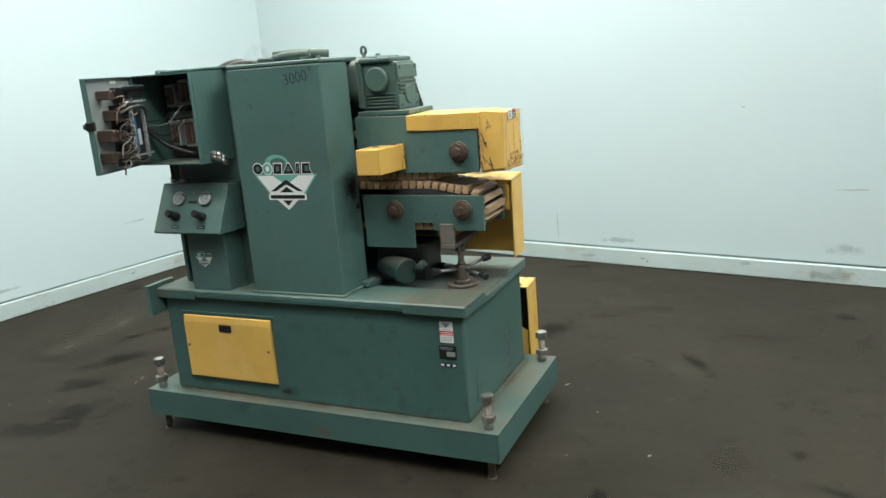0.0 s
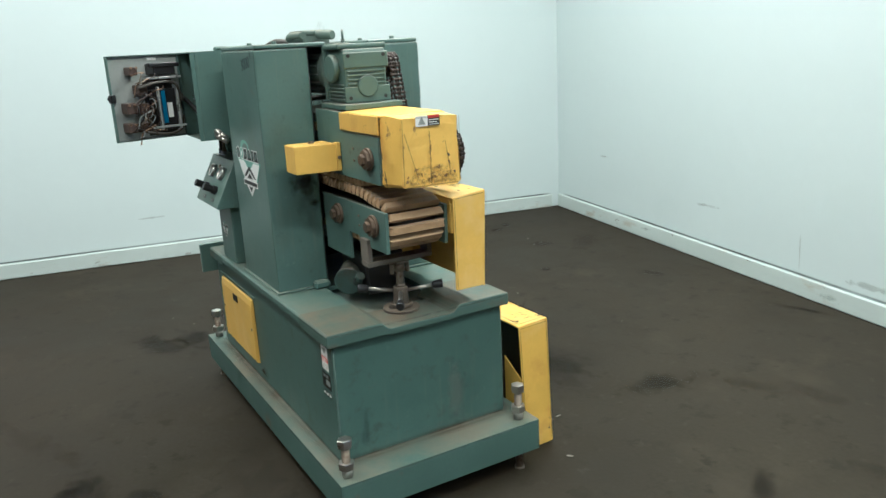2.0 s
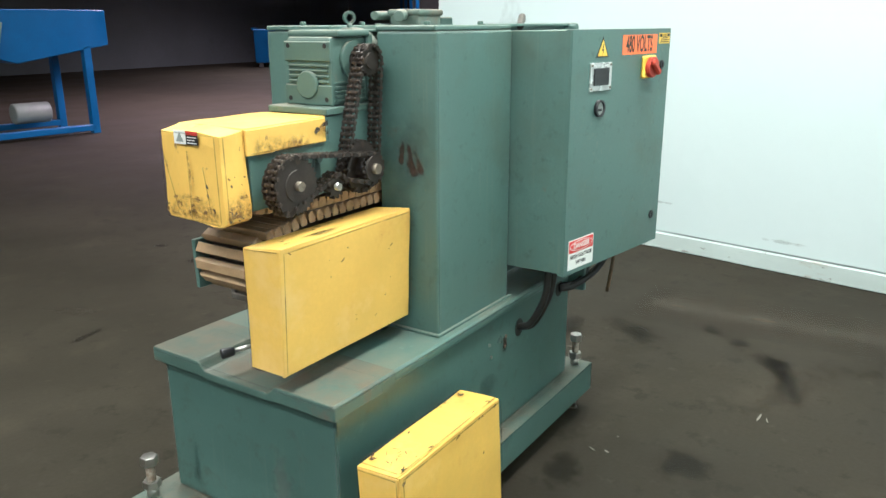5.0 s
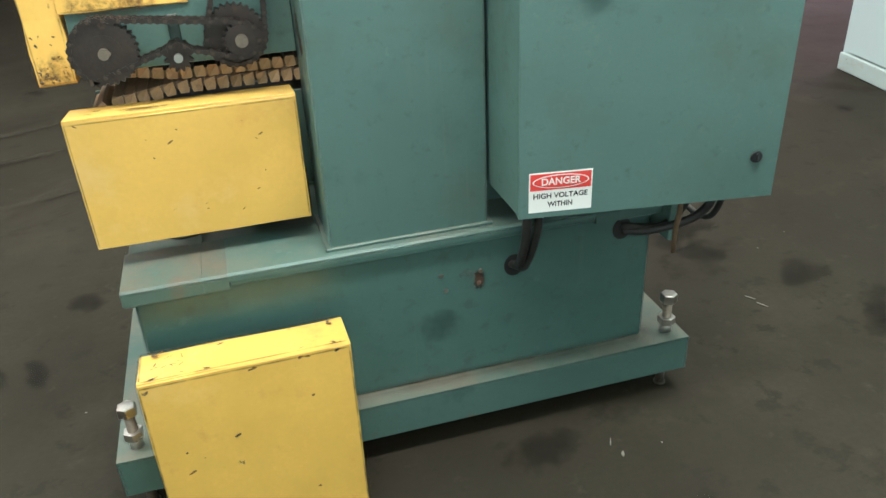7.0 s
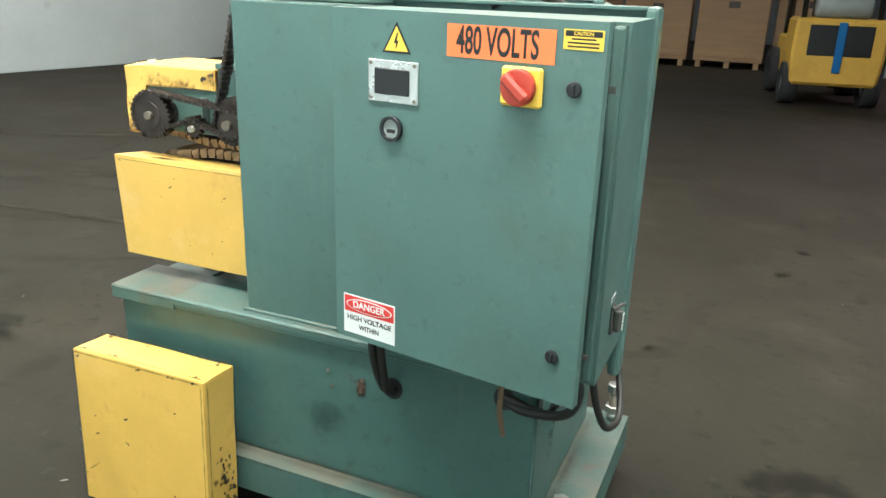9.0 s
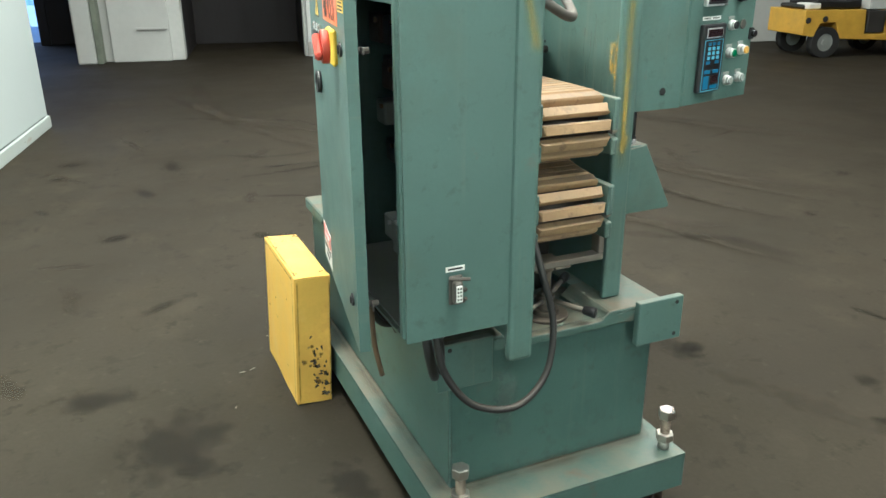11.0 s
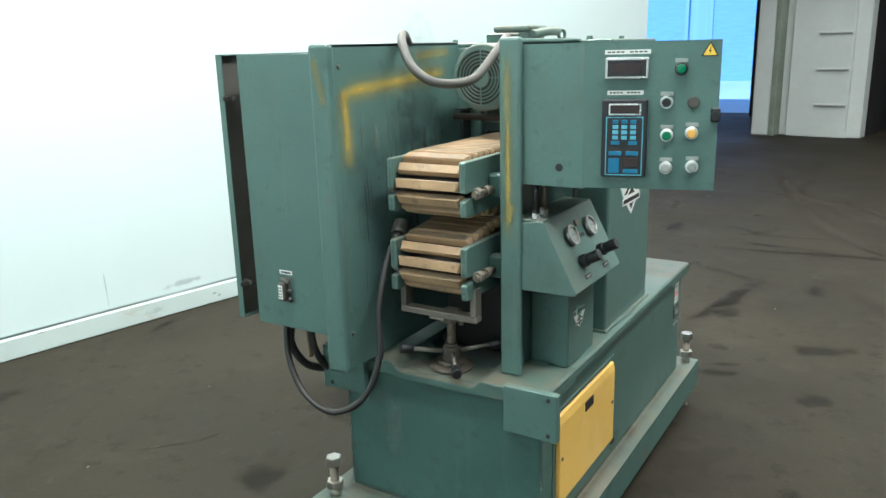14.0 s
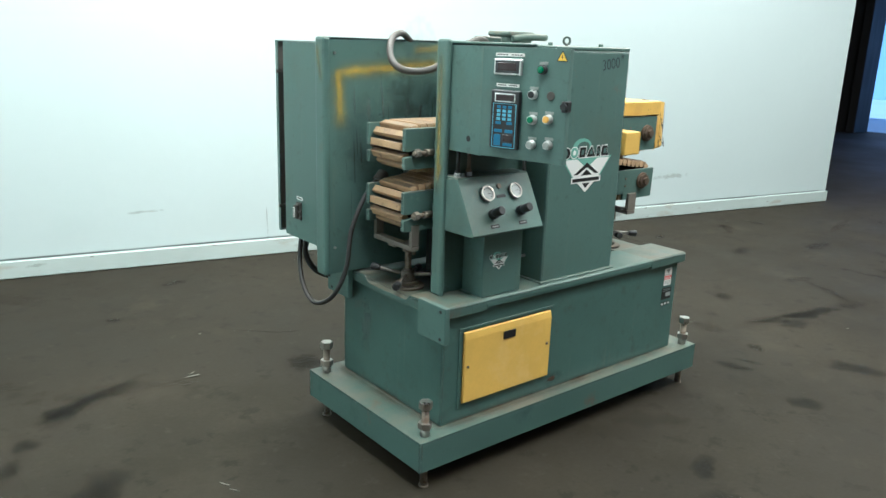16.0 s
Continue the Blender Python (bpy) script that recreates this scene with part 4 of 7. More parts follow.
for k in range(7):
    x, z = rnd.uniform(-0.74, -0.5), rnd.uniform(0.8, 1.25)
    part("wire", tube([(x, 0.30, z), (x + 0.03, 0.37, z - 0.03), (x - 0.02, 0.36, z - 0.12), (x + 0.02, 0.30, z - 0.16)], 0.003, 6, 5), (INK, GREY_METAL, WHITE)[k % 3], back)

A, B = Vector((-0.197, 0.470, 0)), Vector((-0.757, 0.556, 0))
CAB_F = face(A, B - A)
SEAL = mat("grey brown door lining", (0.085, 0.078, 0.066), 0.7, var=0.25, scale=7, fine=60)
pdoor = part("cabinet_door", pan((0.0, 0.690, -0.022), (0.568, 1.388, 0.0), 0.003, 2, -1), GREEN, machine, "green cabinet door standing ajar, with warning labels", CAB_F)
part("door_lining", box(0.004, 0.564, 0.694, 1.384, -0.0055, -0.0032, 0), SEAL, pdoor, "grey brown inner face with rubber seal")
part("meter_plate", box(0.092, 0.207, 1.218, 1.297, 0.0, 0.004, 0.001), SILVER, pdoor, "silver meter plate")
part("meter_window", box(0.108, 0.189, 1.233, 1.282, 0.003, 0.0075, 0.003), BLACK, pdoor, "dark meter window")
for s in (0.099, 0.200):
    for h in (1.225, 1.290):
        part("screw", cyl((s, h, 0.004), (s, h, 0.006), 0.0035, 8), RUSTY, pdoor)
part("hour_meter", join(ring((0.148, 1.168, 0.004), (0, 0, 1), 0.0245, 0.019, 0.012, 28), cyl((0.148, 1.168, 0.0), (0.148, 1.168, 0.004), 0.020, 24)), BLACK, pdoor, "round black hour meter")
part("meter_dial", cyl((0.148, 1.168, 0.003), (0.148, 1.168, 0.0055), 0.018, 24), GREY_METAL, pdoor)
part("meter_slot", box(0.138, 0.158, 1.160, 1.167, 0.0055, 0.0062, 0), INK, pdoor)
warning_triangle(pdoor, 0.156, 1.330, 0.033, 0.0)
part("voltage_sign", box(0.267, 0.479, 1.314, 1.371, 0.0, 0.0008, 0), ORANGE, pdoor, "orange voltage sign")
writing("voltage_text", "480 VOLTS", 0.066, 0.368, 1.342, 0.001, INK, pdoor, 0.162)
part("switch_plate", box(0.384, 0.463, 1.240, 1.308, 0.0, 0.012, 0.006), LABEL_YELLOW, pdoor, "yellow plate of the main switch")
part("switch_knob", join(cyl((0.423, 1.274, 0.011), (0.423, 1.274, 0.026), 0.032, 28, bevel=0.003), turned(box(-0.030, 0.030, -0.010, 0.010, 0.024, 0.040, 0.005), pose(0.423, 1.274, 0, 0, 0, -40))), mat("red switch plastic", (0.42, 0.05, 0.022), 0.35, var=0.06, bump=0.0), pdoor, "red rotary main switch")
part("caution_sign", box(0.492, 0.562, 1.342, 1.374, 0.0, 0.0008, 0), LABEL_YELLOW, pdoor, "yellow caution label")
part("caution_head", box(0.495, 0.559, 1.363, 1.372, 0.0008, 0.0012, 0), INK, pdoor)
writing("caution_text", "CAUTION", 0.008, 0.527, 1.3675, 0.0013, LABEL_YELLOW, pdoor, 0.034)
for k in range(3):
    part("print_bar", box(0.500 + 0.006 * (k == 2), 0.555 - 0.006 * (k == 2), 1.3455 + 0.006 * k, 1.3482 + 0.006 * k, 0.0008, 0.0011, 0), INK, pdoor)
for h in (1.278, 0.786):
    part("door_lock", join(cyl((0.518, h, 0.0), (0.518, h, 0.005), 0.0135, 20, bevel=0.002), box(0.515, 0.521, h - 0.008, h + 0.008, 0.004, 0.008, 0.001)), BLACK, pdoor, "black quarter-turn door lock")
    part("lock_tongue", join(box(0.542, 0.578, h - 0.005, h + 0.007, -0.032, -0.029, 0.001), cyl((0.546, h, -0.045), (0.546, h, -0.0055), 0.006, 10)), CONDUIT, pdoor, "steel lock tongue")
part("danger_sign", box(0.021, 0.158, 0.703, 0.794, 0.0, 0.0008, 0), WHITE, pdoor, "white and red high voltage sign")
part("danger_field", box(0.024, 0.155, 0.754, 0.791, 0.0008, 0.0012, 0), RED, pdoor)
part("danger_rim", turned(cyl((0, 0, 0), (0, 0, 0.0004), 1.0, 40), Matrix.Translation((0.0895, 0.7725, 0.0012)) @ Matrix.Diagonal((0.061, 0.0155, 1, 1))), WHITE, pdoor)
part("danger_oval", turned(cyl((0, 0, 0), (0, 0, 0.0004), 1.0, 40), Matrix.Translation((0.0895, 0.7725, 0.0016)) @ Matrix.Diagonal((0.058, 0.0135, 1, 1))), RED, pdoor)
writing("danger_text", "DANGER", 0.022, 0.0895, 0.7725, 0.0021, WHITE, pdoor, 0.085)
writing("voltage_warning", "HIGH VOLTAGE", 0.0165, 0.0895, 0.740, 0.0010, INK, pdoor, 0.118)
writing("voltage_warning", "WITHIN", 0.0165, 0.0895, 0.720, 0.0010, INK, pdoor, 0.054)

# socket on the cabinet's end
END_F = face((-0.777, 0.350, 0), (0, -1, 0))
sock = part("socket", join(box(-0.020, 0.010, 0.768, 0.832, 0.0, 0.006, 0.004), box(-0.017, 0.005, 0.774, 0.824, 0.005, 0.024, 0.008, 3), box(0.004, 0.018, 0.795, 0.805, 0.004, 0.014, 0.003), cyl((0.010, 0.772, 0.006), (0.014, 0.782, 0.012), 0.004, 10), cyl((-0.02, 0.826, 0.004), (0.02, 0.826, 0.02), 0.004, 8)), CONDUIT, machine, "grey metal connector socket", END_F)
part("socket_pins", box(-0.013, 0.001, 0.781, 0.817, 0.0235, 0.0255, 0.001), WHITE, sock)
for r in range(4):
    for c in range(2):
        part("pin_hole", box(-0.0108 + 0.006 * c, -0.0075 + 0.006 * c, 0.785 + 0.008 * r, 0.789 + 0.008 * r, 0.0254, 0.0259, 0), INK, sock)
part("name_tag", box(-0.026, 0.016, 0.840, 0.851, 0.0, 0.0012, 0), WHITE, machine, "white name tag", END_F)
part("print_bar", box(-0.021, 0.011, 0.8435, 0.8475, 0.0012, 0.0015, 0), INK, machine, m=END_F)

# yellow spray marks on the rear side plate and on the edges of both plates
SPRAY_IN = face((0, 0.1758, 0), (1, 0, 0))
for k, (line, wide, mm) in enumerate((
        ([(-0.745, 1.290), (-0.60, 1.303), (-0.45, 1.314), (-0.25, 1.328)], 0.085, SPRAY_HALO), ([(-0.735, 1.292), (-0.60, 1.304), (-0.45, 1.314), (-0.26, 1.326)], 0.034, SPRAY_CORE),
        ([(-0.732, 1.31), (-0.724, 1.22), (-0.718, 1.10)], 0.075, SPRAY_HALO), ([(-0.730, 1.305), (-0.724, 1.24), (-0.720, 1.15)], 0.030, SPRAY_CORE),
        ([(-0.43, 1.369), (-0.34, 1.375), (-0.24, 1.381)], 0.045, SPRAY_HALO))):
    part("spray_mark", ribbon(line, wide), mm, machine, "soft yellow spray paint line" if k == 0 else "", SPRAY_IN @ pose(0, 0, 0.0008 + 0.0003 * k))
EDGE_F = face((-0.5803, 0, 0), (0, -1, 0))
for k, (line, wide, mm) in enumerate((([(0.178, 0.93), (0.181, 1.10), (0.178, 1.25), (0.180, 1.39)], 0.030, SPRAY_HALO), ([(0.180, 1.00), (0.178, 1.12), (0.181, 1.20)], 0.016, SPRAY_CORE), ([(0.176, 0.985), (0.192, 1.03)], 0.034, SPRAY_CORE))):
    part("spray_mark", ribbon(line, wide), mm, machine, "", EDGE_F @ pose(0, 0, 0.0006 + 0.0003 * k))
EDGE_R = face((-0.7853, 0, 0), (0, -1, 0))
part("spray_mark", ribbon([(-0.186, 1.26), (-0.200, 1.32), (-0.214, 1.38)], 0.030), SPRAY_HALO, machine, "", EDGE_R @ pose(0, 0, 0.0006))
for px, pz in ((-0.742, 1.355), (-0.742, 0.70)):
    part("screw", cyl((px, 0.1715, pz), (px, 0.1765, pz), 0.005, 8), STEEL, machine)

# ---- belts and drive ----
def pad_mesh():
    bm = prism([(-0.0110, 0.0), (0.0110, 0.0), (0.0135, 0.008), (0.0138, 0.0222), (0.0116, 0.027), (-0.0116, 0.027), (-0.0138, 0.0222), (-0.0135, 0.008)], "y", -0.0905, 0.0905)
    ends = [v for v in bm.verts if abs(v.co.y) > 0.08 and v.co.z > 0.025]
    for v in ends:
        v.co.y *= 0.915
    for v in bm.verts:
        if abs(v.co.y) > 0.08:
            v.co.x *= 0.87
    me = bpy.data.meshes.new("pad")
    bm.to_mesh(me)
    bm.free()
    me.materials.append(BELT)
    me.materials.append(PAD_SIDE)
    # faces at the pad's root take the dark brown
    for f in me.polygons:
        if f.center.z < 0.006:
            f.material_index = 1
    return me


PAD = pad_mesh()
GRIMY_STEEL = mat("grimy brown steel", (0.115, 0.098, 0.076), 0.6, 0.3, var=0.25, scale=16, fine=120, bump=0.15, spots=[((0.06, 0.05, 0.04), 0.55, 14.0, 0.12)], dust=(DUST, 0.5))
BELT_DUST = mat("packed brown dust", (0.215, 0.165, 0.110), 0.85, var=0.2, scale=12, fine=120, bump=0.2)
XE, RI = 0.582, 0.051


def press(x):
    """How far the two belts are pressed towards each other between their end rollers."""
    near = min(1.0, max(0.0, (XE - abs(x)) / 0.15))
    return 0.019 * near * near * (3 - 2 * near)


def track(name, zc, inner, label):
    straight = 2 * XE
    total = 2 * straight + 2 * math.pi * RI
    frame_part = part(name, join(box(-XE, XE, -0.074, 0.074, zc - 0.040, zc + 0.040, 0.004), cyl((-XE, -0.074, zc), (-XE, 0.074, zc), 0.046, 24), cyl((XE, -0.074, zc), (XE, 0.074, zc), 0.046, 24)), CHAIN, machine, label)
    for side in (1, -1):
        stations = [-XE + 2 * XE * k / 40 for k in range(41)]
        outer = [(x, zc + side * (RI + 0.0260) + inner * (press(x) if side == inner else 0.0)) for x in stations]
        part("packed_dust", prism(outer + [(x, z - side * 0.018) for x, z in outer[::-1]], "y", -0.079, 0.079), BELT_DUST, frame_part, "packed brown dust between the pads")
    count = 94
    for i in range(count):
        s = (i + 0.35) / count * total
        if s < straight:
            x, z, a = -XE + s, zc + RI, 0.0
        elif s < straight + math.pi * RI:
            a = (s - straight) / RI
            x, z = XE + RI * math.sin(a), zc + RI * math.cos(a)
        elif s < 2 * straight + math.pi * RI:
            a = math.pi
            x, z = XE - (s - straight - math.pi * RI), zc - RI
        else:
            a = math.pi + (s - 2 * straight - math.pi * RI) / RI
            x, z = -XE + RI * math.sin(a), zc + RI * math.cos(a)
        if abs(z - zc - inner * RI) < 0.002:
            z += inner * press(x)
            a -= inner * math.atan((press(x + 0.002) - press(x - 0.002)) / 0.004)
        shared("pad", PAD, frame_part, pose(x, 0, z, 0, math.degrees(a), 0))
    return frame_part


upper = track("upper_belt", 1.068, -1, "upper belt track with tan rubber pads")
lower = track("lower_belt", 0.872, 1, "lower belt track with tan rubber pads")

# side plates of both tracks
for y0, y1 in ((-0.103, -0.092), (0.092, 0.103)):
    part("upper_track_plate", prism([(0.19, 0.998 + 0.012 * (y0 > 0)), (0.642, 0.998 + 0.012 * (y0 > 0)), (0.642, 1.135), (0.392, 1.139), (0.392, 1.192), (0.19, 1.197)], "y", y0, y1, 0.001), GREEN, machine, "green side plate of the upper track")
    part("lower_track_plate", prism([(0.19, 0.732), (0.384, 0.732), (0.384, 0.822), (0.462, 0.822), (0.462, 0.796), (0.648, 0.799), (0.652, 0.919), (0.19, 0.922)], "y", y0, y1, 0.001), GREEN, machine, "green side plate of the lower track")
    s = -1 if y0 < 0 else 1
    c0, c1 = (y0 - 0.007, y1) if y0 < 0 else (y0, y1 + 0.007)
    for zc in (1.071, 0.868):
        part("end_cheek", prism([(-0.19, zc + 0.064), (-0.655, zc + 0.064), (-0.658, zc + 0.061), (-0.658, zc - 0.006), (-0.655, zc - 0.009), (-0.19, zc - 0.009)], "y", c0, c1, 0.0015), GREEN, machine, "thick green track cheek")
        part("end_cheek", prism([(-0.19, zc - 0.019), (-0.60, zc - 0.019), (-0.655, zc - 0.027), (-0.658, zc - 0.030), (-0.658, zc - 0.063), (-0.655, zc - 0.066), (-0.19, zc - 0.066)], "y", c0, c1, 0.0015), GREEN, machine)
        # pale strips over the cheeks' end faces put their light into the colour
        lines("rubbed_edge", machine, face((-0.6596, 0, 0), (0, -1, 0)), EDGE_PALE, 0.017, (-s * 0.101, zc - 0.008, -s * 0.101, zc + 0.063), (-s * 0.101, zc - 0.065, -s * 0.101, zc - 0.028))
        bolt = part("tension_bolt", join(cyl((-0.632, s * 0.118, zc - 0.014), (-0.52, s * 0.118, zc - 0.014), 0.0075, 12), cyl((-0.585, s * 0.118, zc - 0.014), (-0.552, s * 0.118, zc - 0.014), 0.0120, 14)), RUSTY, machine, "rusty belt tension bolt")
        part("bolt_nut", cyl((-0.625, s * 0.118, zc - 0.014), (-0.607, s * 0.118, zc - 0.014), 0.0150, 6, bevel=0.002), DUSTY_STEEL, bolt, "worn hexagon nut")
        part("tension_lug", prism([(-0.548, zc - 0.034), (-0.548, zc + 0.018), (-0.540, zc + 0.024), (-0.512, zc + 0.022), (-0.512, zc + 0.014), (-0.537, zc + 0.014), (-0.537, zc - 0.034)], "y", min(s * 0.111, s * 0.142), max(s * 0.111, s * 0.142), 0.002), GREEN_GRIMY, machine, "bent steel lug")
for x, z in ((0.319, 0.869), (0.575, 0.871), (0.575, 1.068)):
    hubn = part("bearing_nut", join(cyl((x, -0.103, z), (x, -0.113, z), 0.034, 28, bevel=0.003), cyl((x, -0.112, z), (x, -0.122, z), 0.029, 8, bevel=0.002)), WORN_NUT, machine, "brown bearing nut")
    part("shaft_end", cyl((x, -0.121, z), (x, -0.133, z), 0.017, 6, bevel=0.002), WORN_NUT, hubn)
for x, z in ((0.47, 1.055), (0.47, 1.09), (0.47, 0.885), (0.47, 0.855)):
    part("screw", cyl((x, -0.106, z), (x, -0.103, z), 0.004, 8), RUSTY, machine)

# guide rods and slides between the columns
for gx in (-0.16, 0.16):
    for gy in (-0.125, 0.125):
        part("guide_rod", cyl((gx, gy * 0.92, 0.60), (gx, gy * 0.92, 1.39), 0.013, 14), STEEL, machine, "steel guide rod")
for zc in (1.15, 0.76):
    part("slide_block", box(-0.17, 0.17, -0.100, 0.100, zc, zc + 0.03, 0.003), OILY_SHADED, machine)
for gy in (-0.145, 0.135):
    part("slide_bracket", join(box(-0.24, -0.195, gy, gy + 0.012, 1.10, 1.22, 0.002), box(-0.245, -0.195, gy - 0.012, gy + 0.024, 1.216, 1.222, 0.001)), OILY_SHADED, machine)
part("cross_shaft", cyl((-0.26, -0.15, 1.20), (-0.26, 0.15, 1.20), 0.010, 14), CHAIN, machine, "dark cross shaft")

# yellow hood over the upper track's end
def hood_nose():
    """The closed end of the hood, its front corner drawn in and its sheet dented."""
    bm = prism([(-0.096, 1.193), (0.100, 1.190), (0.106, 1.000), (0.095, 0.992), (-0.092, 0.996), (-0.101, 1.006)], "x", 0.648, 0.724)
    for v in bm.verts:
        if v.co.x > 0.7:
            v.co.y += 0.024 if v.co.y < 0 else 0.005
            v.co.z -= 0.003 if v.co.z > 1.1 else 0.0
    return dented(bm, 0.005, 16.0, 5)


part("hood", join(hood_nose(),
                  dented(box(0.392, 0.652, -0.098, 0.102, 1.188, 1.194, 0.001), 0.003, 9.0, 5),
                  dented(box(0.392, 0.652, -0.109, -0.104, 1.141, 1.193, 0.001), 0.002, 9.0, 4), dented(box(0.40, 0.652, 0.104, 0.110, 1.135, 1.191, 0.001), 0.003, 9.0, 4)), YELLOW_HOOD, machine, "chipped and dented yellow hood")
part("hood_label", box(0.7275, 0.7285, -0.028, 0.010, 1.162, 1.191, 0), WHITE, machine, "white pictogram label")
part("pictogram", prism([(-0.021, 1.167), (0.003, 1.167), (-0.009, 1.188)], "x", 0.7285, 0.7290), GREY_METAL, machine)
part("hood_label", box(0.7275, 0.7285, 0.0105, 0.048, 1.162, 1.191, 0), INK, machine, "black and red warning label")
part("hood_label_head", box(0.7285, 0.7288, 0.0115, 0.047, 1.183, 1.190, 0), RED, machine)
for k in range(3):
    part("print_bar", box(0.7285, 0.7288, 0.014, 0.044 - 0.006 * (k % 2), 1.165 + 0.006 * k, 1.167 + 0.006 * k, 0), WHITE, machine)

# small yellow box beside the front column
part("sensor_cover", join(box(0.262, 0.350, -0.245, -0.116, 1.012, 1.098, 0.003), box(0.350, 0.374, -0.118, -0.104, 1.014, 1.100, 0.001), prism([(0.350, -0.245), (0.368, -0.116), (0.350, -0.116)], "z", 1.0135, 1.0965)), YELLOW, machine, "small yellow cover box")
part("cover_screw", join(cyl((0.30, -0.17, 1.098), (0.30, -0.17, 1.104), 0.010, 6), cyl((0.375, -0.111, 1.055), (0.379, -0.111, 1.055), 0.006, 8)), RUSTY, machine)

# yellow chain guard on the lower track
part("chain_guard", join(dented(prism([(0.106, 0.931), (0.106, 0.938), (0.218, 0.950), (0.218, 0.943)], "x", 0.215, 0.680, 0.001), 0.002, 8.0, 5), dented(prism([(0.214, 0.945), (0.219, 0.945), (0.207, 0.652), (0.202, 0.652)], "x", 0.215, 0.681, 0.001), 0.003, 6.0, 6),
                         dented(prism([(0.106, 0.935), (0.218, 0.946), (0.206, 0.655), (0.106, 0.655)], "x", 0.674, 0.681, 0.001), 0.002, 8.0, 4), box(0.215, 0.221, 0.108, 0.206, 0.652, 0.934, 0.001)), YELLOW, machine, "yellow chain guard box")
part("guard_bracket", join(box(0.645, 0.668, 0.103, 0.112, 0.83, 0.92, 0.002), box(0.58, 0.66, 0.104, 0.11, 0.90, 0.93, 0.001)), YELLOW, machine)

# sprockets and chains
GY = 0.160
sp = part("large_sprocket", join(gear((0.575, GY - 0.016, 1.064), (0, 1, 0), 0.066, 30, 0.006), gear((0.575, GY + 0.012, 1.064), (0, 1, 0), 0.066, 30, 0.006), cyl((0.575, 0.104, 1.064), (0.575, GY + 0.018, 1.064), 0.036, 24)), CHAIN, machine, "large black double sprocket")
part("sprocket_shaft", join(cyl((0.575, GY + 0.014, 1.064), (0.575, GY + 0.030, 1.064), 0.011, 16), box(0.562, 0.575, GY + 0.018, GY + 0.0305, 1.061, 1.067, 0.001)), RUSTY, sp)
sp2 = part("drive_sprocket", join(gear((0.316, 0.128, 1.068), (0, 1, 0), 0.064, 28, 0.008), gear((0.316, 0.142, 1.068), (0, 1, 0), 0.064, 28, 0.008), gear((0.306, GY + 0.012, 1.062), (0, 1, 0), 0.038, 18, 0.006), cyl((0.306, 0.104, 1.062), (0.306, GY + 0.020, 1.062), 0.032, 24)), CHAIN, machine, "black drive sprockets")
part("sprocket_shaft", cyl((0.306, GY + 0.016, 1.062), (0.306, GY + 0.032, 1.062), 0.013, 16), RUSTY, sp2)
sp3 = part("idler_sprocket", gear((0.437, GY, 1.038), (0, 1, 0), 0.030, 12, 0.014, 0.008), CHAIN, machine, "small idler sprocket")
part("idler_bolt", cyl((0.437, 0.104, 1.038), (0.437, GY + 0.018, 1.038), 0.009, 12), STEEL, sp3)
part("idler_arm", join(box(0.425, 0.449, 0.104, 0.112, 1.03, 1.115, 0.004), cyl((0.437, 0.104, 1.10), (0.437, 0.120, 1.10), 0.010, 8)), OILY_SHADED, machine)
part("gearbox_sprocket", join(gear((0.268, 0.128, 1.319), (0, 1, 0), 0.038, 18, 0.008), gear((0.268, 0.142, 1.319), (0, 1, 0), 0.038, 18, 0.008), cyl((0.268, 0.09, 1.319), (0.268, 0.150, 1.319), 0.020, 16)), CHAIN, machine, "gearbox output sprocket")
ROLLER = mat("worn chain roller", (0.085, 0.066, 0.052), 0.5, 0.5, var=0.3, scale=60, fine=200)


def waisted(length, y, thick):
    """One side plate of a link, narrower at its waist."""
    pts = []
    for side in (1, -1):
        for d in (-75, -35, 0, 35, 75):
            a = radians(d if side > 0 else d + 180)
            pts.append((side * length / 2 + 0.0062 * math.cos(a), 0.0062 * math.sin(a)))
        pts.append((0.0, 0.0036 * side))
    return prism(pts, "y", y - thick / 2, y + thick / 2)


def link_mesh(length, w, outer):
    ys = (-0.0120, -0.0010, 0.0010, 0.0120) if outer else (-0.0098, -0.0034, 0.0034, 0.0098)
    bm = join(*[waisted(length, y * w, 0.0016) for y in ys])
    pins = cyl((length / 2, -0.0140 * w, 0), (length / 2, 0.0140 * w, 0), 0.0040, 8) if outer else cyl((length / 2, -0.0085 * w, 0), (length / 2, 0.0085 * w, 0), 0.0048, 8)
    n = len(bm.faces)
    bm = join(bm, pins)
    me = bpy.data.meshes.new("chain_link")
    bm.to_mesh(me)
    bm.free()
    me.materials.append(CHAIN)
    me.materials.append(ROLLER)
    for f in me.polygons:
        f.material_index = int(f.index >= n)
    return me


def chain(name, corners, y, pitch, label, w):
    """Links along a closed run given by points (x, z)."""
    run = [Vector((x, 0, z)) for x, z in corners]
    base = part(name, tube([p + Vector((0, y, 0)) for p in run], 0.002, 6, 1, True, False), CHAIN, machine, label)
    meshes = link_mesh(pitch, w, True), link_mesh(pitch, w, False)
    pts = run + [run[0]]
    left, n = 0.0, 0
    for a, b in zip(pts, pts[1:]):
        d = (b - a).length
        while left < d:
            p = a.lerp(b, left / d)
            shared("chain_link", meshes[n % 2], base, pose(p.x, y, p.z, 0, -math.degrees(math.atan2(b.z - a.z, b.x - a.x)), 0))
            left += pitch
            n += 1
        left -= d
    return base


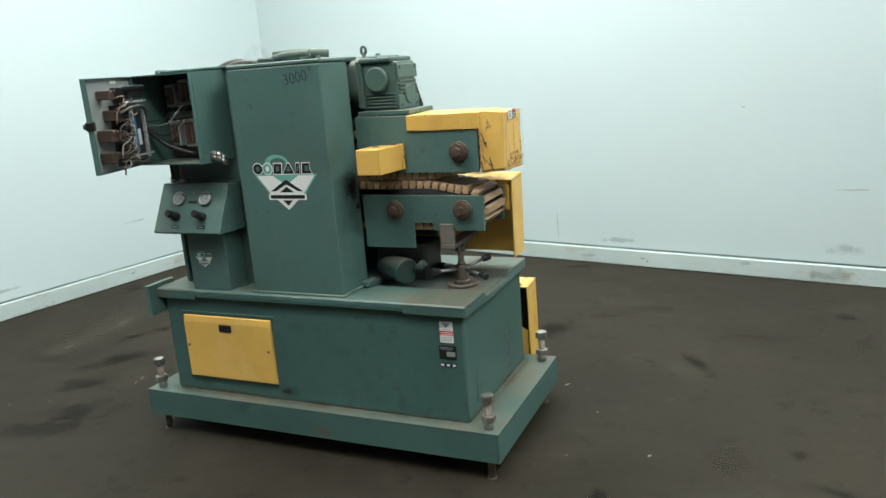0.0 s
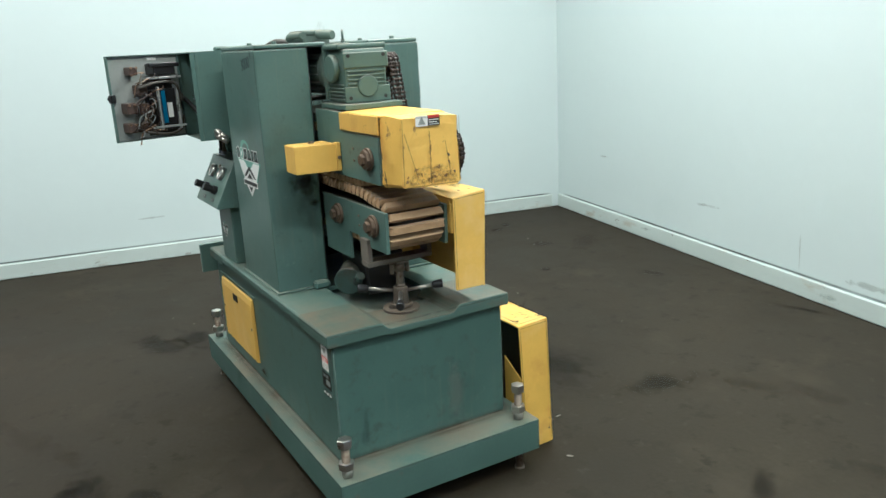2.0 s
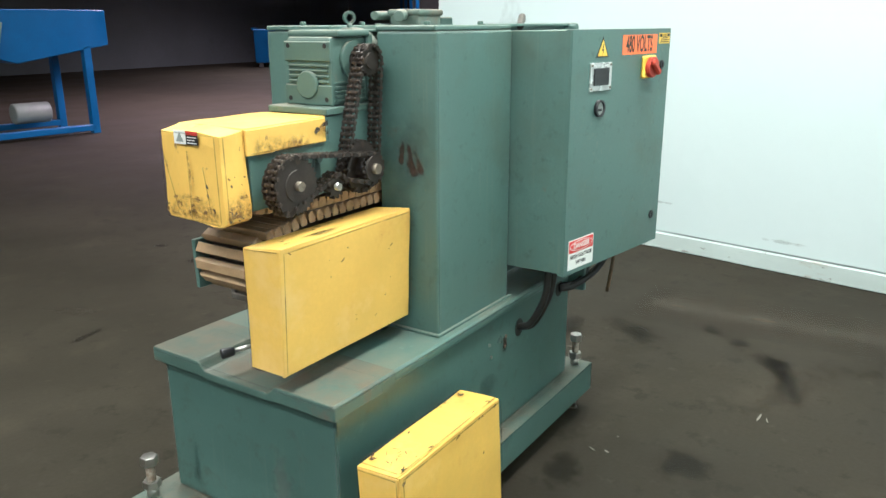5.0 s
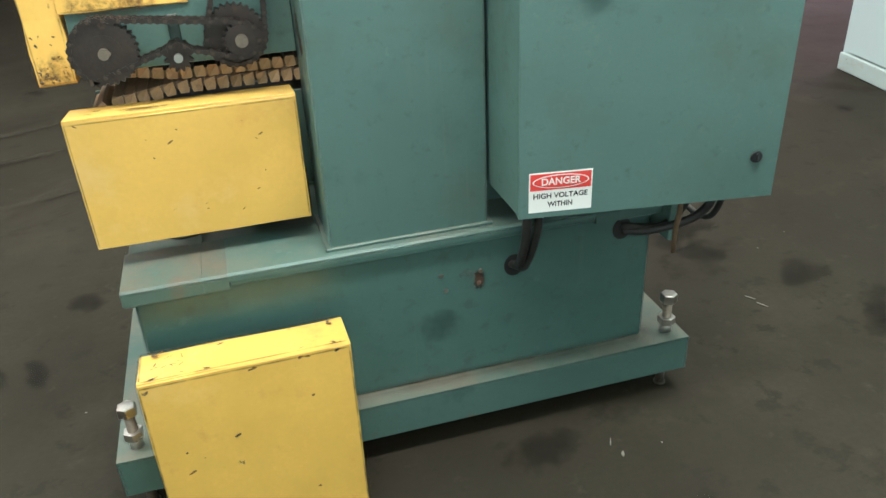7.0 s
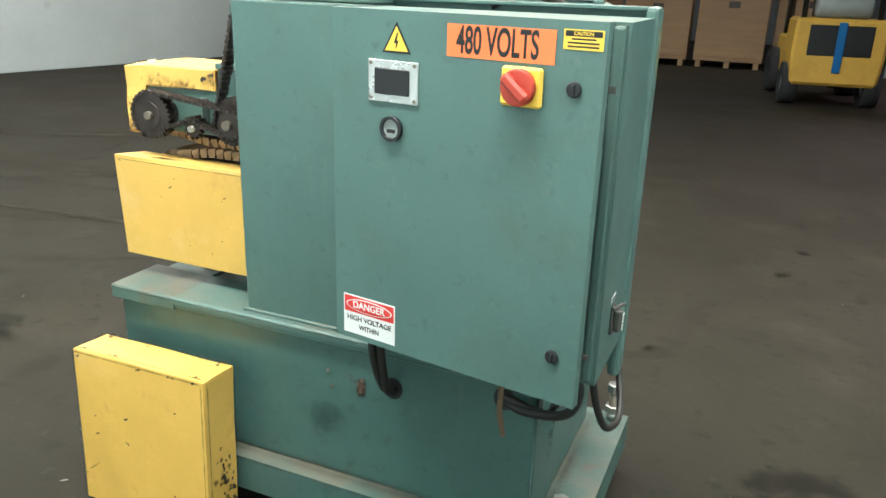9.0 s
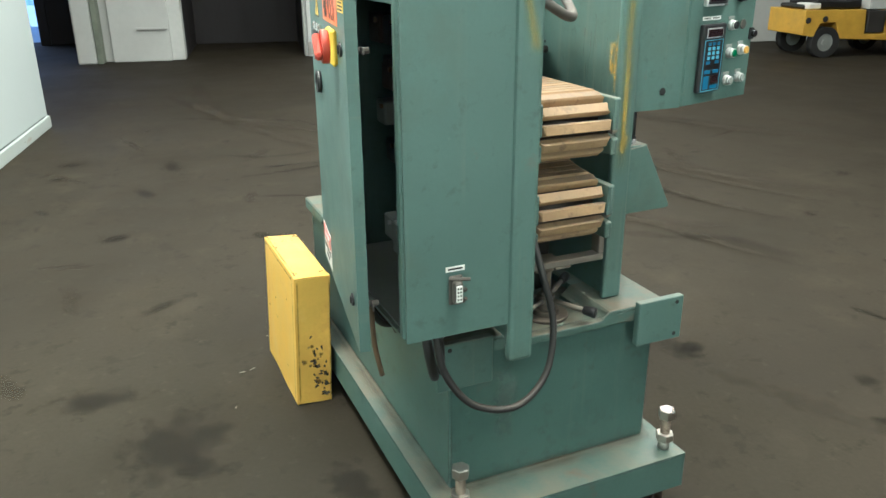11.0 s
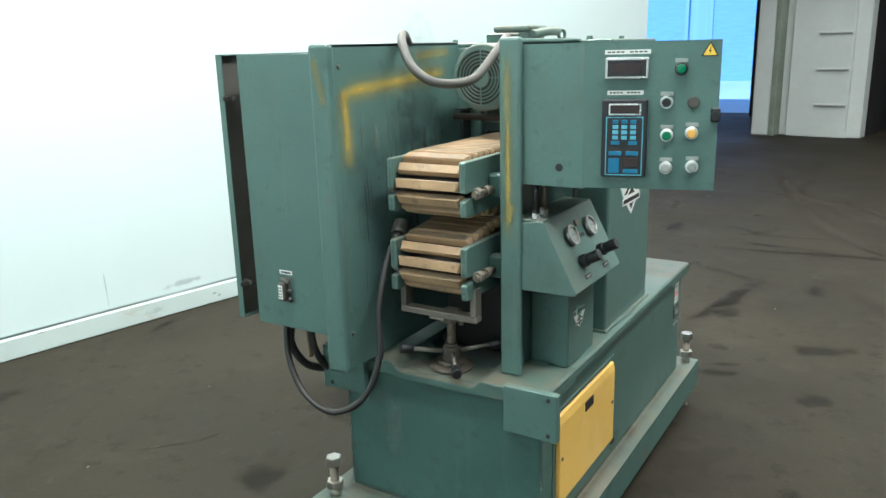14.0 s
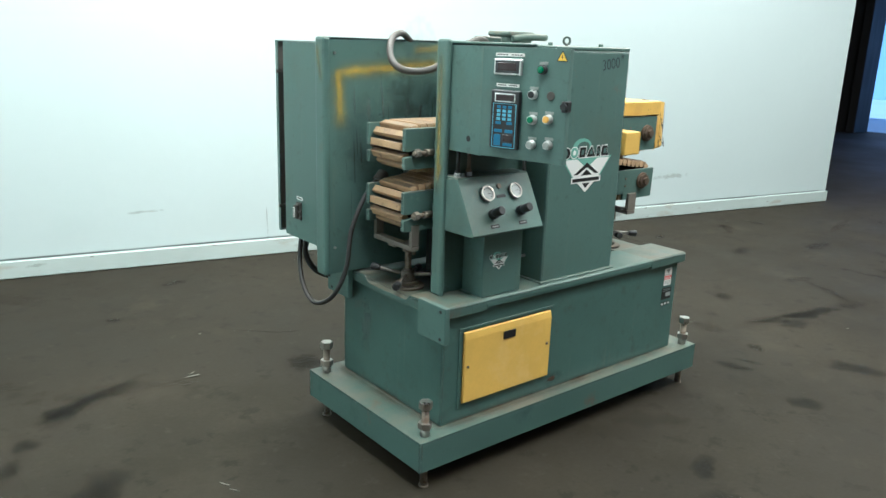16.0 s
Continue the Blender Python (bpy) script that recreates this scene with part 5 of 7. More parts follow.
def arc(cx, cz, r, a0, a1, n=9):
    return [(cx + r * math.cos(radians(a0 + (a1 - a0) * i / (n - 1))), cz + r * math.sin(radians(a0 + (a1 - a0) * i / (n - 1)))) for i in range(n)]


chain("drive_chain", arc(0.268, 1.319, 0.036, -4, 184, 10) + arc(0.316, 1.068, 0.062, 188, 350, 13), 0.135, 0.0145, "greasy vertical roller chain", 1.5)
chain("track_chain", arc(0.575, 1.064, 0.064, 90, -62, 15)[::-1] + arc(0.306, 1.062, 0.036, 95, 292, 11) + arc(0.437, 1.038, 0.028, 150, 40, 6), GY - 0.002, 0.0145, "greasy roller chain between the sprockets", 1.6)

# drive gearbox on the upper track
gb = part("gearbox", box(0.212, 0.346, -0.058, 0.086, 1.212, 1.376, 0.008, 2), GREEN_LIGHT, machine, "pale green worm gearbox with cooling ribs")
part("end_flange", box(0.3455, 0.352, -0.062, 0.090, 1.318, 1.366, 0.003), GREEN_LIGHT, gb)
part("end_flange", box(0.3455, 0.352, -0.064, 0.092, 1.213, 1.262, 0.003), GREEN_LIGHT, gb)
for k in range(4):
    part("cooling_rib", box(0.345, 0.352, -0.050, 0.078, 1.268 + 0.0125 * k, 1.273 + 0.0125 * k, 0.001), GREEN_LIGHT, gb)
part("shaft_cover", cyl((0.344, 0.014, 1.262), (0.358, 0.014, 1.262), 0.034, 28, bevel=0.004), GREEN_LIGHT, gb)
part("top_cover", box(0.205, 0.330, -0.070, 0.098, 1.3755, 1.392, 0.006, 2), GREEN_LIGHT, gb)
part("motor_flange", box(0.19, 0.2135, -0.066, 0.094, 1.22, 1.385, 0.004), GREEN_LIGHT, gb)
part("bearing_cap", cyl((0.272, -0.058, 1.318), (0.272, -0.078, 1.318), 0.043, 32, bevel=0.006), GREEN_LIGHT, gb)
part("bearing_cap", ring((0.268, 0.090, 1.322), (0, 1, 0), 0.045, 0.02, 0.012, 28), GREEN_LIGHT, gb)
for k in range(5):
    for y in (-0.061, 0.089):
        part("cooling_rib", box(0.222, 0.335, y - 0.004, y + 0.004, 1.222 + 0.011 * k, 1.226 + 0.011 * k, 0.001), GREEN_LIGHT, gb)
for y in (-0.046, 0.074):
    for z in (1.355, 1.228):
        part("bolt_hole", cyl((0.3518, y, z), (0.3530, y, z), 0.006, 12), INK, gb)
part("base_plate", box(0.195, 0.395, -0.085, 0.110, 1.196, 1.212, 0.002), GREEN_LIGHT, machine)
part("lifting_eye", join(ring((0.185, 0.014, 1.421), (0.4, 1, 0), 0.017, 0.010, 0.007, 20), cyl((0.185, 0.014, 1.388), (0.185, 0.014, 1.408), 0.007, 10)), GREEN_GRIMY, machine, "lifting eye bolt")

# electric motor behind the gearbox
mo = part("motor", join(cyl((0.20, 0.013, 1.312), (0.15, 0.013, 1.312), 0.085, 32, bevel=0.006), cyl((0.15, 0.013, 1.312), (-0.26, 0.013, 1.312), 0.072, 32), cyl((-0.26, 0.013, 1.312), (-0.35, 0.013, 1.312), 0.088, 36, bevel=0.006)), MOTOR_PAINT, machine, "dusty grey green electric motor")
for k in range(18):
    a = 2 * math.pi * k / 18
    part("cooling_fin", turned(box(-0.25, 0.14, -0.002, 0.002, 0.070, 0.084, 0.0005), pose(0, 0.013, 1.312, math.degrees(a), 0, 0)), MOTOR_PAINT, mo)
part("fan_dark", cyl((-0.3505, 0.013, 1.312), (-0.3520, 0.013, 1.312), 0.070, 32), INK, mo, "dark fan opening")
part("fan_guard", join(*[ring((-0.3545, 0.013, 1.312), (1, 0, 0), r, r - 0.0032, 0.004, 40) for r in (0.074, 0.064, 0.055, 0.046, 0.037)], cyl((-0.3515, 0.013, 1.312), (-0.3575, 0.013, 1.312), 0.026, 24), box(-0.3560, -0.3530, 0.0115, 0.0145, 1.240, 1.384, 0), box(-0.3560, -0.3530, -0.059, 0.085, 1.3105, 1.3135, 0)), MOTOR_PAINT, mo, "round slotted fan cover")
part("junction_box", join(box(-0.165, -0.050, -0.035, 0.068, 1.385, 1.437, 0.008, 2), box(-0.170, -0.045, -0.040, 0.073, 1.428, 1.445, 0.006, 2)), MOTOR_PAINT, mo, "motor terminal box")
part("junction_box", box(-0.255, -0.185, -0.02, 0.05, 1.372, 1.425, 0.004), GREEN_GRIMY, mo)
part("conduit_elbow", join(cyl((-0.185, 0.012, 1.405), (-0.12, 0.012, 1.412), 0.014, 12), cyl((-0.04, 0.02, 1.43), (0.02, 0.05, 1.425), 0.016, 12, bevel=0.003), tube([(-0.16, -0.045, 1.42), (-0.09, -0.060, 1.428), (0.0, -0.05, 1.428)], 0.012, 10, 5)), MOTOR_PAINT, mo)

# conduit loop and cables
part("conduit", tube([(-0.42, 0.190, 1.395), (-0.48, 0.165, 1.425), (-0.55, 0.125, 1.405), (-0.595, 0.065, 1.345), (-0.59, 0.0, 1.310), (-0.52, -0.055, 1.315), (-0.42, -0.065, 1.375), (-0.32, -0.045, 1.412), (-0.23, 0.0, 1.405)], 0.0112, 12, 10), CONDUIT, machine, "grey flexible conduit hanging in a loop")
cab = part("cable", tube([(-0.605, 0.124, 0.925), (-0.655, 0.122, 0.88), (-0.715, 0.112, 0.77), (-0.745, 0.095, 0.65), (-0.775, 0.130, 0.545), (-0.795, 0.215, 0.497), (-0.785, 0.315, 0.522), (-0.77, 0.375, 0.605), (-0.755, 0.390, 0.697)], 0.0082, 10, 10), RUBBER, machine, "black cable hanging in a loop")
part("cable_plug", join(cyl((-0.570, 0.132, 0.955), (-0.600, 0.124, 0.930), 0.021, 14, bevel=0.003), cyl((-0.60, 0.124, 0.93), (-0.615, 0.123, 0.913), 0.014, 12)), CONDUIT, cab, "grey cable connector")
part("cable", tube([(-0.72, 0.40, 0.70), (-0.735, 0.395, 0.63), (-0.70, 0.37, 0.56), (-0.60, 0.33, 0.522), (-0.545, 0.300, 0.520)], 0.011, 10, 8), RUBBER, machine, "black cable entering the base")
part("cable", tube([(-0.70, 0.36, 0.70), (-0.69, 0.35, 0.60), (-0.64, 0.33, 0.53), (-0.54, 0.300, 0.530)], 0.010, 10, 8), RUBBER, machine)
part("cable", tube([(-0.245, 0.40, 0.70), (-0.247, 0.39, 0.60), (-0.248, 0.345, 0.505), (-0.248, 0.300, 0.480)], 0.011, 10, 8), RUBBER, machine)
part("cable", tube([(-0.272, 0.41, 0.70), (-0.270, 0.395, 0.60), (-0.262, 0.35, 0.50), (-0.256, 0.300, 0.474)], 0.010, 10, 8), RUBBER, machine)
part("hanging_strap", tube([(-0.586, 0.474, 0.705), (-0.589, 0.472, 0.640), (-0.587, 0.467, 0.592), (-0.594, 0.456, 0.528)], 0.0062, 8, 6), mat("brown cable sheath", (0.125, 0.080, 0.040), 0.6, var=0.25, scale=20, fine=100, bump=0.1), machine, "brown hanging strap with a frayed end")
for hx, hz in ((-0.543, 0.524), (-0.252, 0.477)):
    part("cable_hole", turned(cyl((0, 0.2998, 0), (0, 0.3012, 0), 0.026, 20), Matrix.Translation((hx, 0, hz)) @ Matrix.Diagonal((1.0, 1, 1.15, 1))), INK, machine, "dark cable hole")
for hx, hz in ((-0.064, 0.483), (-0.075, 0.44), (-0.165, 0.478), (-0.16, 0.445)):
    part("rivet", cyl((hx, 0.300, hz), (hx, 0.303, hz), 0.006, 8), RUSTY if hx < -0.1 else STEEL, machine)

# height adjusting hand wheels at both ends, with their yokes
for hx, s, first in ((0.511, 1, -28), (-0.555, -1, 36)):
    y0, y1 = (0.488, 0.538) if s > 0 else (-0.628, -0.596)
    yoke = part("yoke", join(box(y0, y1, -0.114, -0.098, 0.752, 0.822, 0.002), box(y0, y1, 0.090, 0.106, 0.752, 0.822, 0.002), box(y0, y1, -0.114, 0.106, 0.735, 0.7515, 0.002)), DUSTY_STEEL, machine, "dusty steel yoke under the lower track")
    part("yoke_arm", box(min(y0, hx - 0.02), max(y1, hx + 0.02), -0.022, 0.022, 0.728, 0.7345, 0.002), DUSTY_STEEL, yoke)
    part("jack_screw", join(cyl((hx, 0.0, 0.60), (hx, 0.0, 0.73), 0.0115, 16), cyl((hx, 0.0, 0.702), (hx, 0.0, 0.727), 0.019, 16, 0.016)), RUSTY, yoke, "dusty jack screw")
    for k in (-0.027, 0.027):
        part("yoke_bolt", cyl((hx + 0.004, k, 0.695), (hx + 0.004, k, 0.727), 0.007, 8), RUSTY, yoke)
    hub = 0.650 if s > 0 else 0.634
    wheel = part("hand_wheel", join(cyl((hx, 0.0, 0.596), (hx, 0.0, hub), 0.0245, 24, 0.0230, bevel=0.003), cyl((hx, 0.0, hub - 0.001), (hx, 0.0, hub + 0.009), 0.016, 20, 0.0135)), GRIMY_STEEL, machine, "four-spoke hand wheel with black knobs")
    part("flange", join(cyl((hx, 0.0, 0.5745), (hx, 0.0, 0.584), 0.058, 32, bevel=0.003), cyl((hx, 0.0, 0.583), (hx, 0.0, 0.597), 0.036, 28, bevel=0.003)), GRIMY_STEEL, wheel, "round dusty brown flange")
    for k in range(4):
        a = radians(90 * k + first)
        c, si = math.cos(a), math.sin(a)
        lift = 0.012 if k % 2 else -0.008
        part("spoke", cyl((hx + 0.020 * c, 0.020 * si, hub - 0.014), (hx + 0.106 * c, 0.106 * si, hub - 0.014 + lift), 0.0060, 12), STEEL if s > 0 else DUSTY_STEEL, wheel, "bare steel spoke")
        part("knob", cyl((hx + 0.100 * c, 0.100 * si, hub - 0.014 + lift * 0.9), (hx + 0.134 * c, 0.134 * si, hub - 0.014 + lift * 1.25), 0.0110, 16, 0.0140, bevel=0.004), BLACK, wheel, "black plastic knob")

# black put into the colour for oil and for shade in the well
OIL_SHADE_BLACK = mat("oil black housing", (0.014, 0.014, 0.013), 0.5, var=0.3, scale=9, fine=90, bump=0.1)
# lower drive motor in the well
part("lower_motor_body", box(0.20, 0.40, -0.06, 0.075, 0.60, 0.735, 0.006), OIL_SHADE_BLACK, machine, "motor housing blackened for oil and well shade")
# motor green darkened for oil and for the shade it sits in
part("lower_motor", join(cyl((0.22, -0.02, 0.645), (0.345, -0.105, 0.645), 0.046, 28, bevel=0.005), cyl((0.37, -0.085, 0.645), (0.405, -0.085, 0.675), 0.014, 12)), mat("oily dark green paint", (0.038, 0.068, 0.058), 0.42, var=0.25, scale=8, fine=90, bump=0.1, spots=[((0.03, 0.025, 0.019), 0.5, 6.0, 0.16)], dust=(DUST, 0.5)), machine, "oily green lower drive motor, darkened for the well's shade")
part("column_foot", box(0.191, 0.222, -0.172, -0.118, 0.5975, 0.624, 0.006), GREEN_DUSTY, machine, "small rounded column foot")
# enlarged black block fills the shaded, oily gap between the columns
part("lower_chain_box", box(-0.40, -0.192, -0.104, 0.104, 0.57, 0.775, 0.006), OIL_SHADE_BLACK, machine, "black block for the shaded, oily space between the columns")

# type plates on the base and printed emblems
FRONT_B = face((0, -0.2902, 0), (1, 0, 0))
part("maker_plate", box(0.541, 0.589, 0.462, 0.536, 0.0, 0.0008, 0), WHITE, machine, "white maker's plate with a red band", FRONT_B)
part("maker_emblem", prism([(0.550, 0.531), (0.580, 0.531), (0.565, 0.513)], "z", 0.0008, 0.0012), GREY_METAL, machine, m=FRONT_B)
part("maker_strip", box(0.5415, 0.5885, 0.488, 0.503, 0.0008, 0.0012, 0), RED, machine, m=FRONT_B)
for h in (0.491, 0.4965):
    part("print_bar", box(0.545, 0.585, h, h + 0.002, 0.0012, 0.0015, 0), WHITE, machine, m=FRONT_B)
for h in (0.468, 0.474, 0.480, 0.507):
    part("print_bar", box(0.545, 0.585, h, h + 0.0018, 0.0008, 0.0011, 0), GREY_METAL, machine, m=FRONT_B)
part("data_plate", box(0.534, 0.596, 0.403, 0.452, 0.0, 0.0012, 0), INK, machine, "black data plate", FRONT_B)
part("plate_window", box(0.561, 0.592, 0.414, 0.431, 0.0012, 0.0016, 0), GREY_METAL, machine, m=FRONT_B)
for h in (0.438, 0.444):
    part("print_bar", box(0.539, 0.585, h, h + 0.002, 0.0012, 0.0015, 0), GREY_METAL, machine, m=FRONT_B)
part("name_tag", box(0.536, 0.594, 0.376, 0.390, 0.0, 0.0010, 0), INK, machine, m=FRONT_B)
for s in (0.543, 0.564, 0.585):
    part("print_bar", box(s - 0.006, s + 0.006, 0.379, 0.387, 0.0010, 0.0013, 0), WHITE, machine, m=FRONT_B)


def emblem(m, s, h, k):
    """The printed emblem: pale word bars, a bird arc, a mint wedge with a dark roof and a star foot."""
    def poly(name, pts, mm, n):
        part(name, prism([(s + k * x, h + k * y) for x, y in pts], "z", 0.0004 * n, 0.0004 * (n + 1)), mm, machine, "printed emblem" if name == "emblem" else "", m)
    poly("emblem", [(-0.148, 0.010), (0.148, 0.010), (0.07, -0.085), (-0.07, -0.085)], MINT, 0)
    poly("emblem_wedge", [(-0.135, 0.004), (-0.06, 0.004), (0.0, -0.035), (0.06, 0.004), (0.135, 0.004), (0.066, -0.080), (-0.066, -0.080)], WHITE, 1)
    poly("emblem_roof", [(0.0, -0.012), (0.075, -0.058), (0.052, -0.058), (0.0, -0.030), (-0.052, -0.058), (-0.075, -0.058)], INK, 2)
    poly("emblem_roof", [(0.0, -0.040), (0.034, -0.062), (-0.034, -0.062)], INK, 2)
    poly("emblem_band", [(-0.088, -0.068), (0.088, -0.068), (0.088, -0.092), (-0.088, -0.092)], WHITE, 2)
    poly("emblem_band", [(-0.080, -0.073), (0.080, -0.073), (0.080, -0.087), (-0.080, -0.087)], INK, 3)
    poly("emblem_star", [(-0.05, -0.092), (0.05, -0.092), (0.0, -0.132)], WHITE, 2)
    poly("emblem_star", [(-0.022, -0.094), (0.022, -0.094), (0.0, -0.115)], INK, 3)
    def blob(cx, rx, n):
        return [(cx + rx * math.cos(2 * math.pi * q / n), 0.031 + 0.021 * math.sin(2 * math.pi * q / n)) for q in range(n)]

    words = [(blob(-0.126, 0.022, 14), INK), (blob(-0.080, 0.021, 14), MINT), ([(-0.052, 0.011), (-0.016, 0.011), (-0.012, 0.051), (-0.048, 0.051)], INK),
             ([(-0.008, 0.011), (0.044, 0.011), (0.024, 0.051), (0.016, 0.051)], INK), ([(0.052, 0.011), (0.068, 0.011), (0.071, 0.051), (0.055, 0.051)], INK),
             ([(0.080, 0.011), (0.126, 0.011), (0.114, 0.030), (0.116, 0.051), (0.084, 0.051)], INK)]
    for shape, mm in words:
        mx, my = sum(p[0] for p in shape) / len(shape), sum(p[1] for p in shape) / len(shape)
        poly("emblem_word", [(mx + (x - mx) * 1.18, my + (y - my) * 1.18) for x, y in shape], WHITE, 1)
        poly("emblem_word", shape, mm, 2)
        poly("emblem_word", [(mx + (x - mx) * 0.42, my + (y - my) * 0.50) for x, y in shape], GREEN if mm is INK else WHITE, 3)
    bird = [(-0.035 + 0.055 * math.cos(a), 0.052 + 0.034 * math.sin(a)) for a in (radians(d) for d in range(200, -20, -20))]
    inner = [(-0.028 + 0.036 * math.cos(a), 0.053 + 0.020 * math.sin(a)) for a in (radians(d) for d in range(-20, 201, 20))]
    poly("emblem_bird", bird + inner, MINT, 0)


emblem(face((0, -0.2873, 0), (1, 0, 0)), 0.003, 1.020, 0.88)
emblem(face((0, -0.2923, 0), (1, 0, 0)), -0.402, 0.722, 0.28)
PEN = mat("black marker pen", (0.022, 0.030, 0.045), 0.6, var=0.2, scale=60, bump=0.0)
scribble = writing("marker_note", "3000", 0.052, 0.085, 1.335, 0.0004, PEN, machine, 0.090, 6, -0.012)
scribble.matrix_local = face((0, -0.2873, 0), (1, 0, 0)) @ pose(0.088, 1.345, 0.0004, 0, 0, 8)
part("marker_note", join(*[turned(box(-0.0008, 0.0008, -0.012, 0.012, 0.0004, 0.0008, 0), pose(x, 0, 0, 0, 0, -15)) for x in (-0.004, 0.004)], *[box(-0.011, 0.011, y - 0.0008, y + 0.0008, 0.0004, 0.0008, 0) for y in (-0.004, 0.004)]), PEN, machine, "", face((0, -0.2873, 0), (1, 0, 0)) @ pose(0.147, 1.372, 0, 0, 0, 8) @ Matrix.Scale(0.75, 4))

# wear: smears, scratches and bare spots
FRONT = face((0, -0.2902, 0), (1, 0, 0))
COLUMN_R = face((0.1862, 0, 0), (0, 1, 0))
END_R = face((0.6252, 0, 0), (0, 1, 0))
END_L = face((-0.6252, 0, 0), (0, -1, 0))
REAR = face((0, 0.3002, 0), (-1, 0, 0))
mark(SMEAR_DISC, machine, FRONT, -0.085, 0.218, 0.05, 0.018, 8)
mark(RUST_DISC, machine, FRONT, -0.10, 0.216, 0.025, 0.010)
mark(BURN_DISC, machine, COLUMN_R, -0.165, 0.965, 0.040, 0.050)
mark(SMEAR_DISC, machine, COLUMN_R, -0.15, 0.87, 0.035, 0.09, 10, 0.0008)
mark(BURN_DISC, machine, COLUMN_R, -0.135, 0.885, 0.016, 0.018, 0, 0.0010)
mark(SMEAR_DISC, machine, END_R, -0.20, 0.27, 0.008, 0.05)
mark(SMEAR_DISC, machine, END_R, -0.21, 0.24, 0.010, 0.025)
mark(PALE_DISC, machine, END_R, 0.12, 0.30, 0.03, 0.10)
mark(SMEAR_DISC, machine, REAR, 0.05, 0.34, 0.05, 0.035)
mark(RUST_DISC, machine, REAR, 0.16, 0.45, 0.012, 0.025)
mark(PALE_DISC, machine, REAR, 0.13, 0.475, 0.014, 0.014)
mark(PALE_DISC, machine, END_L, -0.15, 0.40, 0.03, 0.08)
PLATE_IN = face((0, 0.1758, 0), (1, 0, 0))
wear = random.Random(6)
for k in range(16):
    mark(PALE_DISC, machine, PLATE_IN, wear.uniform(-0.72, -0.30), wear.uniform(0.85, 1.22), wear.uniform(0.003, 0.010), wear.uniform(0.03, 0.10), wear.uniform(-6, 6), 0.0006 + 0.0001 * k)
for k in range(5):
    mark(SMEAR_DISC, machine, PLATE_IN, wear.uniform(-0.70, -0.25), wear.uniform(0.75, 1.30), wear.uniform(0.05, 0.12), wear.uniform(0.08, 0.2), 0, 0.0024 + 0.0001 * k)
for k in range(14):
    s_at, h_at, length = wear.uniform(-0.70, -0.32), wear.uniform(0.82, 1.22), wear.uniform(0.05, 0.16)
    lines("dirt_run", machine, PLATE_IN, EDGE_PALE if k % 3 else EDGE_DARK, wear.uniform(0.003, 0.007), (s_at, h_at, s_at + wear.uniform(-0.008, 0.008), h_at - length), lift=0.0024 + 0.0001 * k)
REAR_COL = face((0.1902, 0, 0), (0, 1, 0))
for k, (s_at, h_at, rs, rh, turn) in enumerate(((0.178, 1.082, 0.008, 0.034, -6), (0.205, 1.070, 0.012, 0.042, 10), (0.232, 1.060, 0.009, 0.036, 18), (0.214, 1.036, 0.018, 0.012, 0))):
    mark(RUST_DISC, machine, REAR_COL, s_at, h_at, rs, rh, turn, 0.0006 + 0.0001 * k)
mark(SMEAR_DISC, machine, REAR_COL, 0.19, 1.06, 0.06, 0.10, 0, 0.0014)
HOOD_END = face((0.7285, 0, 0), (0, 1, 0))
lines("scrape", machine, HOOD_END, BROWN_WEAR, 0.009, (0.012, 0.998, 0.014, 1.110), (0.016, 1.09, 0.010, 1.165))
lines("scrape", machine, HOOD_END, BROWN_WEAR, 0.022, (-0.070, 1.010, 0.098, 1.004), (-0.068, 1.022, 0.03, 1.014), (0.0, 1.020, 0.098, 1.018), (-0.05, 1.034, 0.085, 1.030), (-0.03, 1.048, 0.09, 1.044), lift=0.0014)
lines("crease", machine, HOOD_END, EDGE_DARK, 0.007, (0.011, 0.997, 0.012, 1.15), (-0.074, 1.002, -0.071, 1.186), (0.103, 0.998, 0.101, 1.186), (-0.070, 1.187, 0.100, 1.185), (-0.072, 0.999, 0.102, 0.997), (-0.068, 1.150, -0.030, 1.020), (0.060, 1.12, 0.075, 1.02), lift=0.0024)
for s_at, h_at, rs, rh in ((0.068, 1.078, 0.004, 0.009), (0.070, 1.058, 0.004, 0.007), (-0.035, 1.046, 0.008, 0.004), (0.036, 1.045, 0.006, 0.009), (-0.062, 1.028, 0.006, 0.005), (0.058, 1.022, 0.008, 0.006), (-0.020, 1.030, 0.006, 0.010), (0.085, 1.030, 0.004, 0.008), (-0.064, 1.016, 0.008, 0.005), (0.022, 1.020, 0.010, 0.006)):
    mark(WORN_DISC if rs > 0.005 else CHIP_DISC, machine, HOOD_END, s_at, h_at, rs, rh, 20, 0.0040)
HOOD_FLANK = face((0, -0.1085, 0), (1, 0, 0))
for s_at, h_at, turn in ((0.662, 1.12, 62), (0.672, 1.09, 66), (0.668, 1.04, 60), (0.682, 1.025, 55), (0.692, 1.02, 75), (0.658, 1.02, 80)):
    mark(CHIP_DISC, machine, HOOD_FLANK, s_at, h_at, 0.026, 0.0028, -turn, 0.0012)
lines("crease", machine, HOOD_FLANK, EDGE_DARK, 0.007, (0.395, 1.143, 0.650, 1.141), (0.652, 1.000, 0.655, 1.14), (0.655, 1.13, 0.668, 1.02))
HOOD_SIDE = face((0, 0.1105, 0), (-1, 0, 0))
for k in range(5):
    mark(CHIP_DISC, machine, HOOD_SIDE, -wear.uniform(0.40, 0.44), wear.uniform(1.155, 1.185), 0.008, 0.006, 20 * k, 0.0030 + 0.0001 * k)
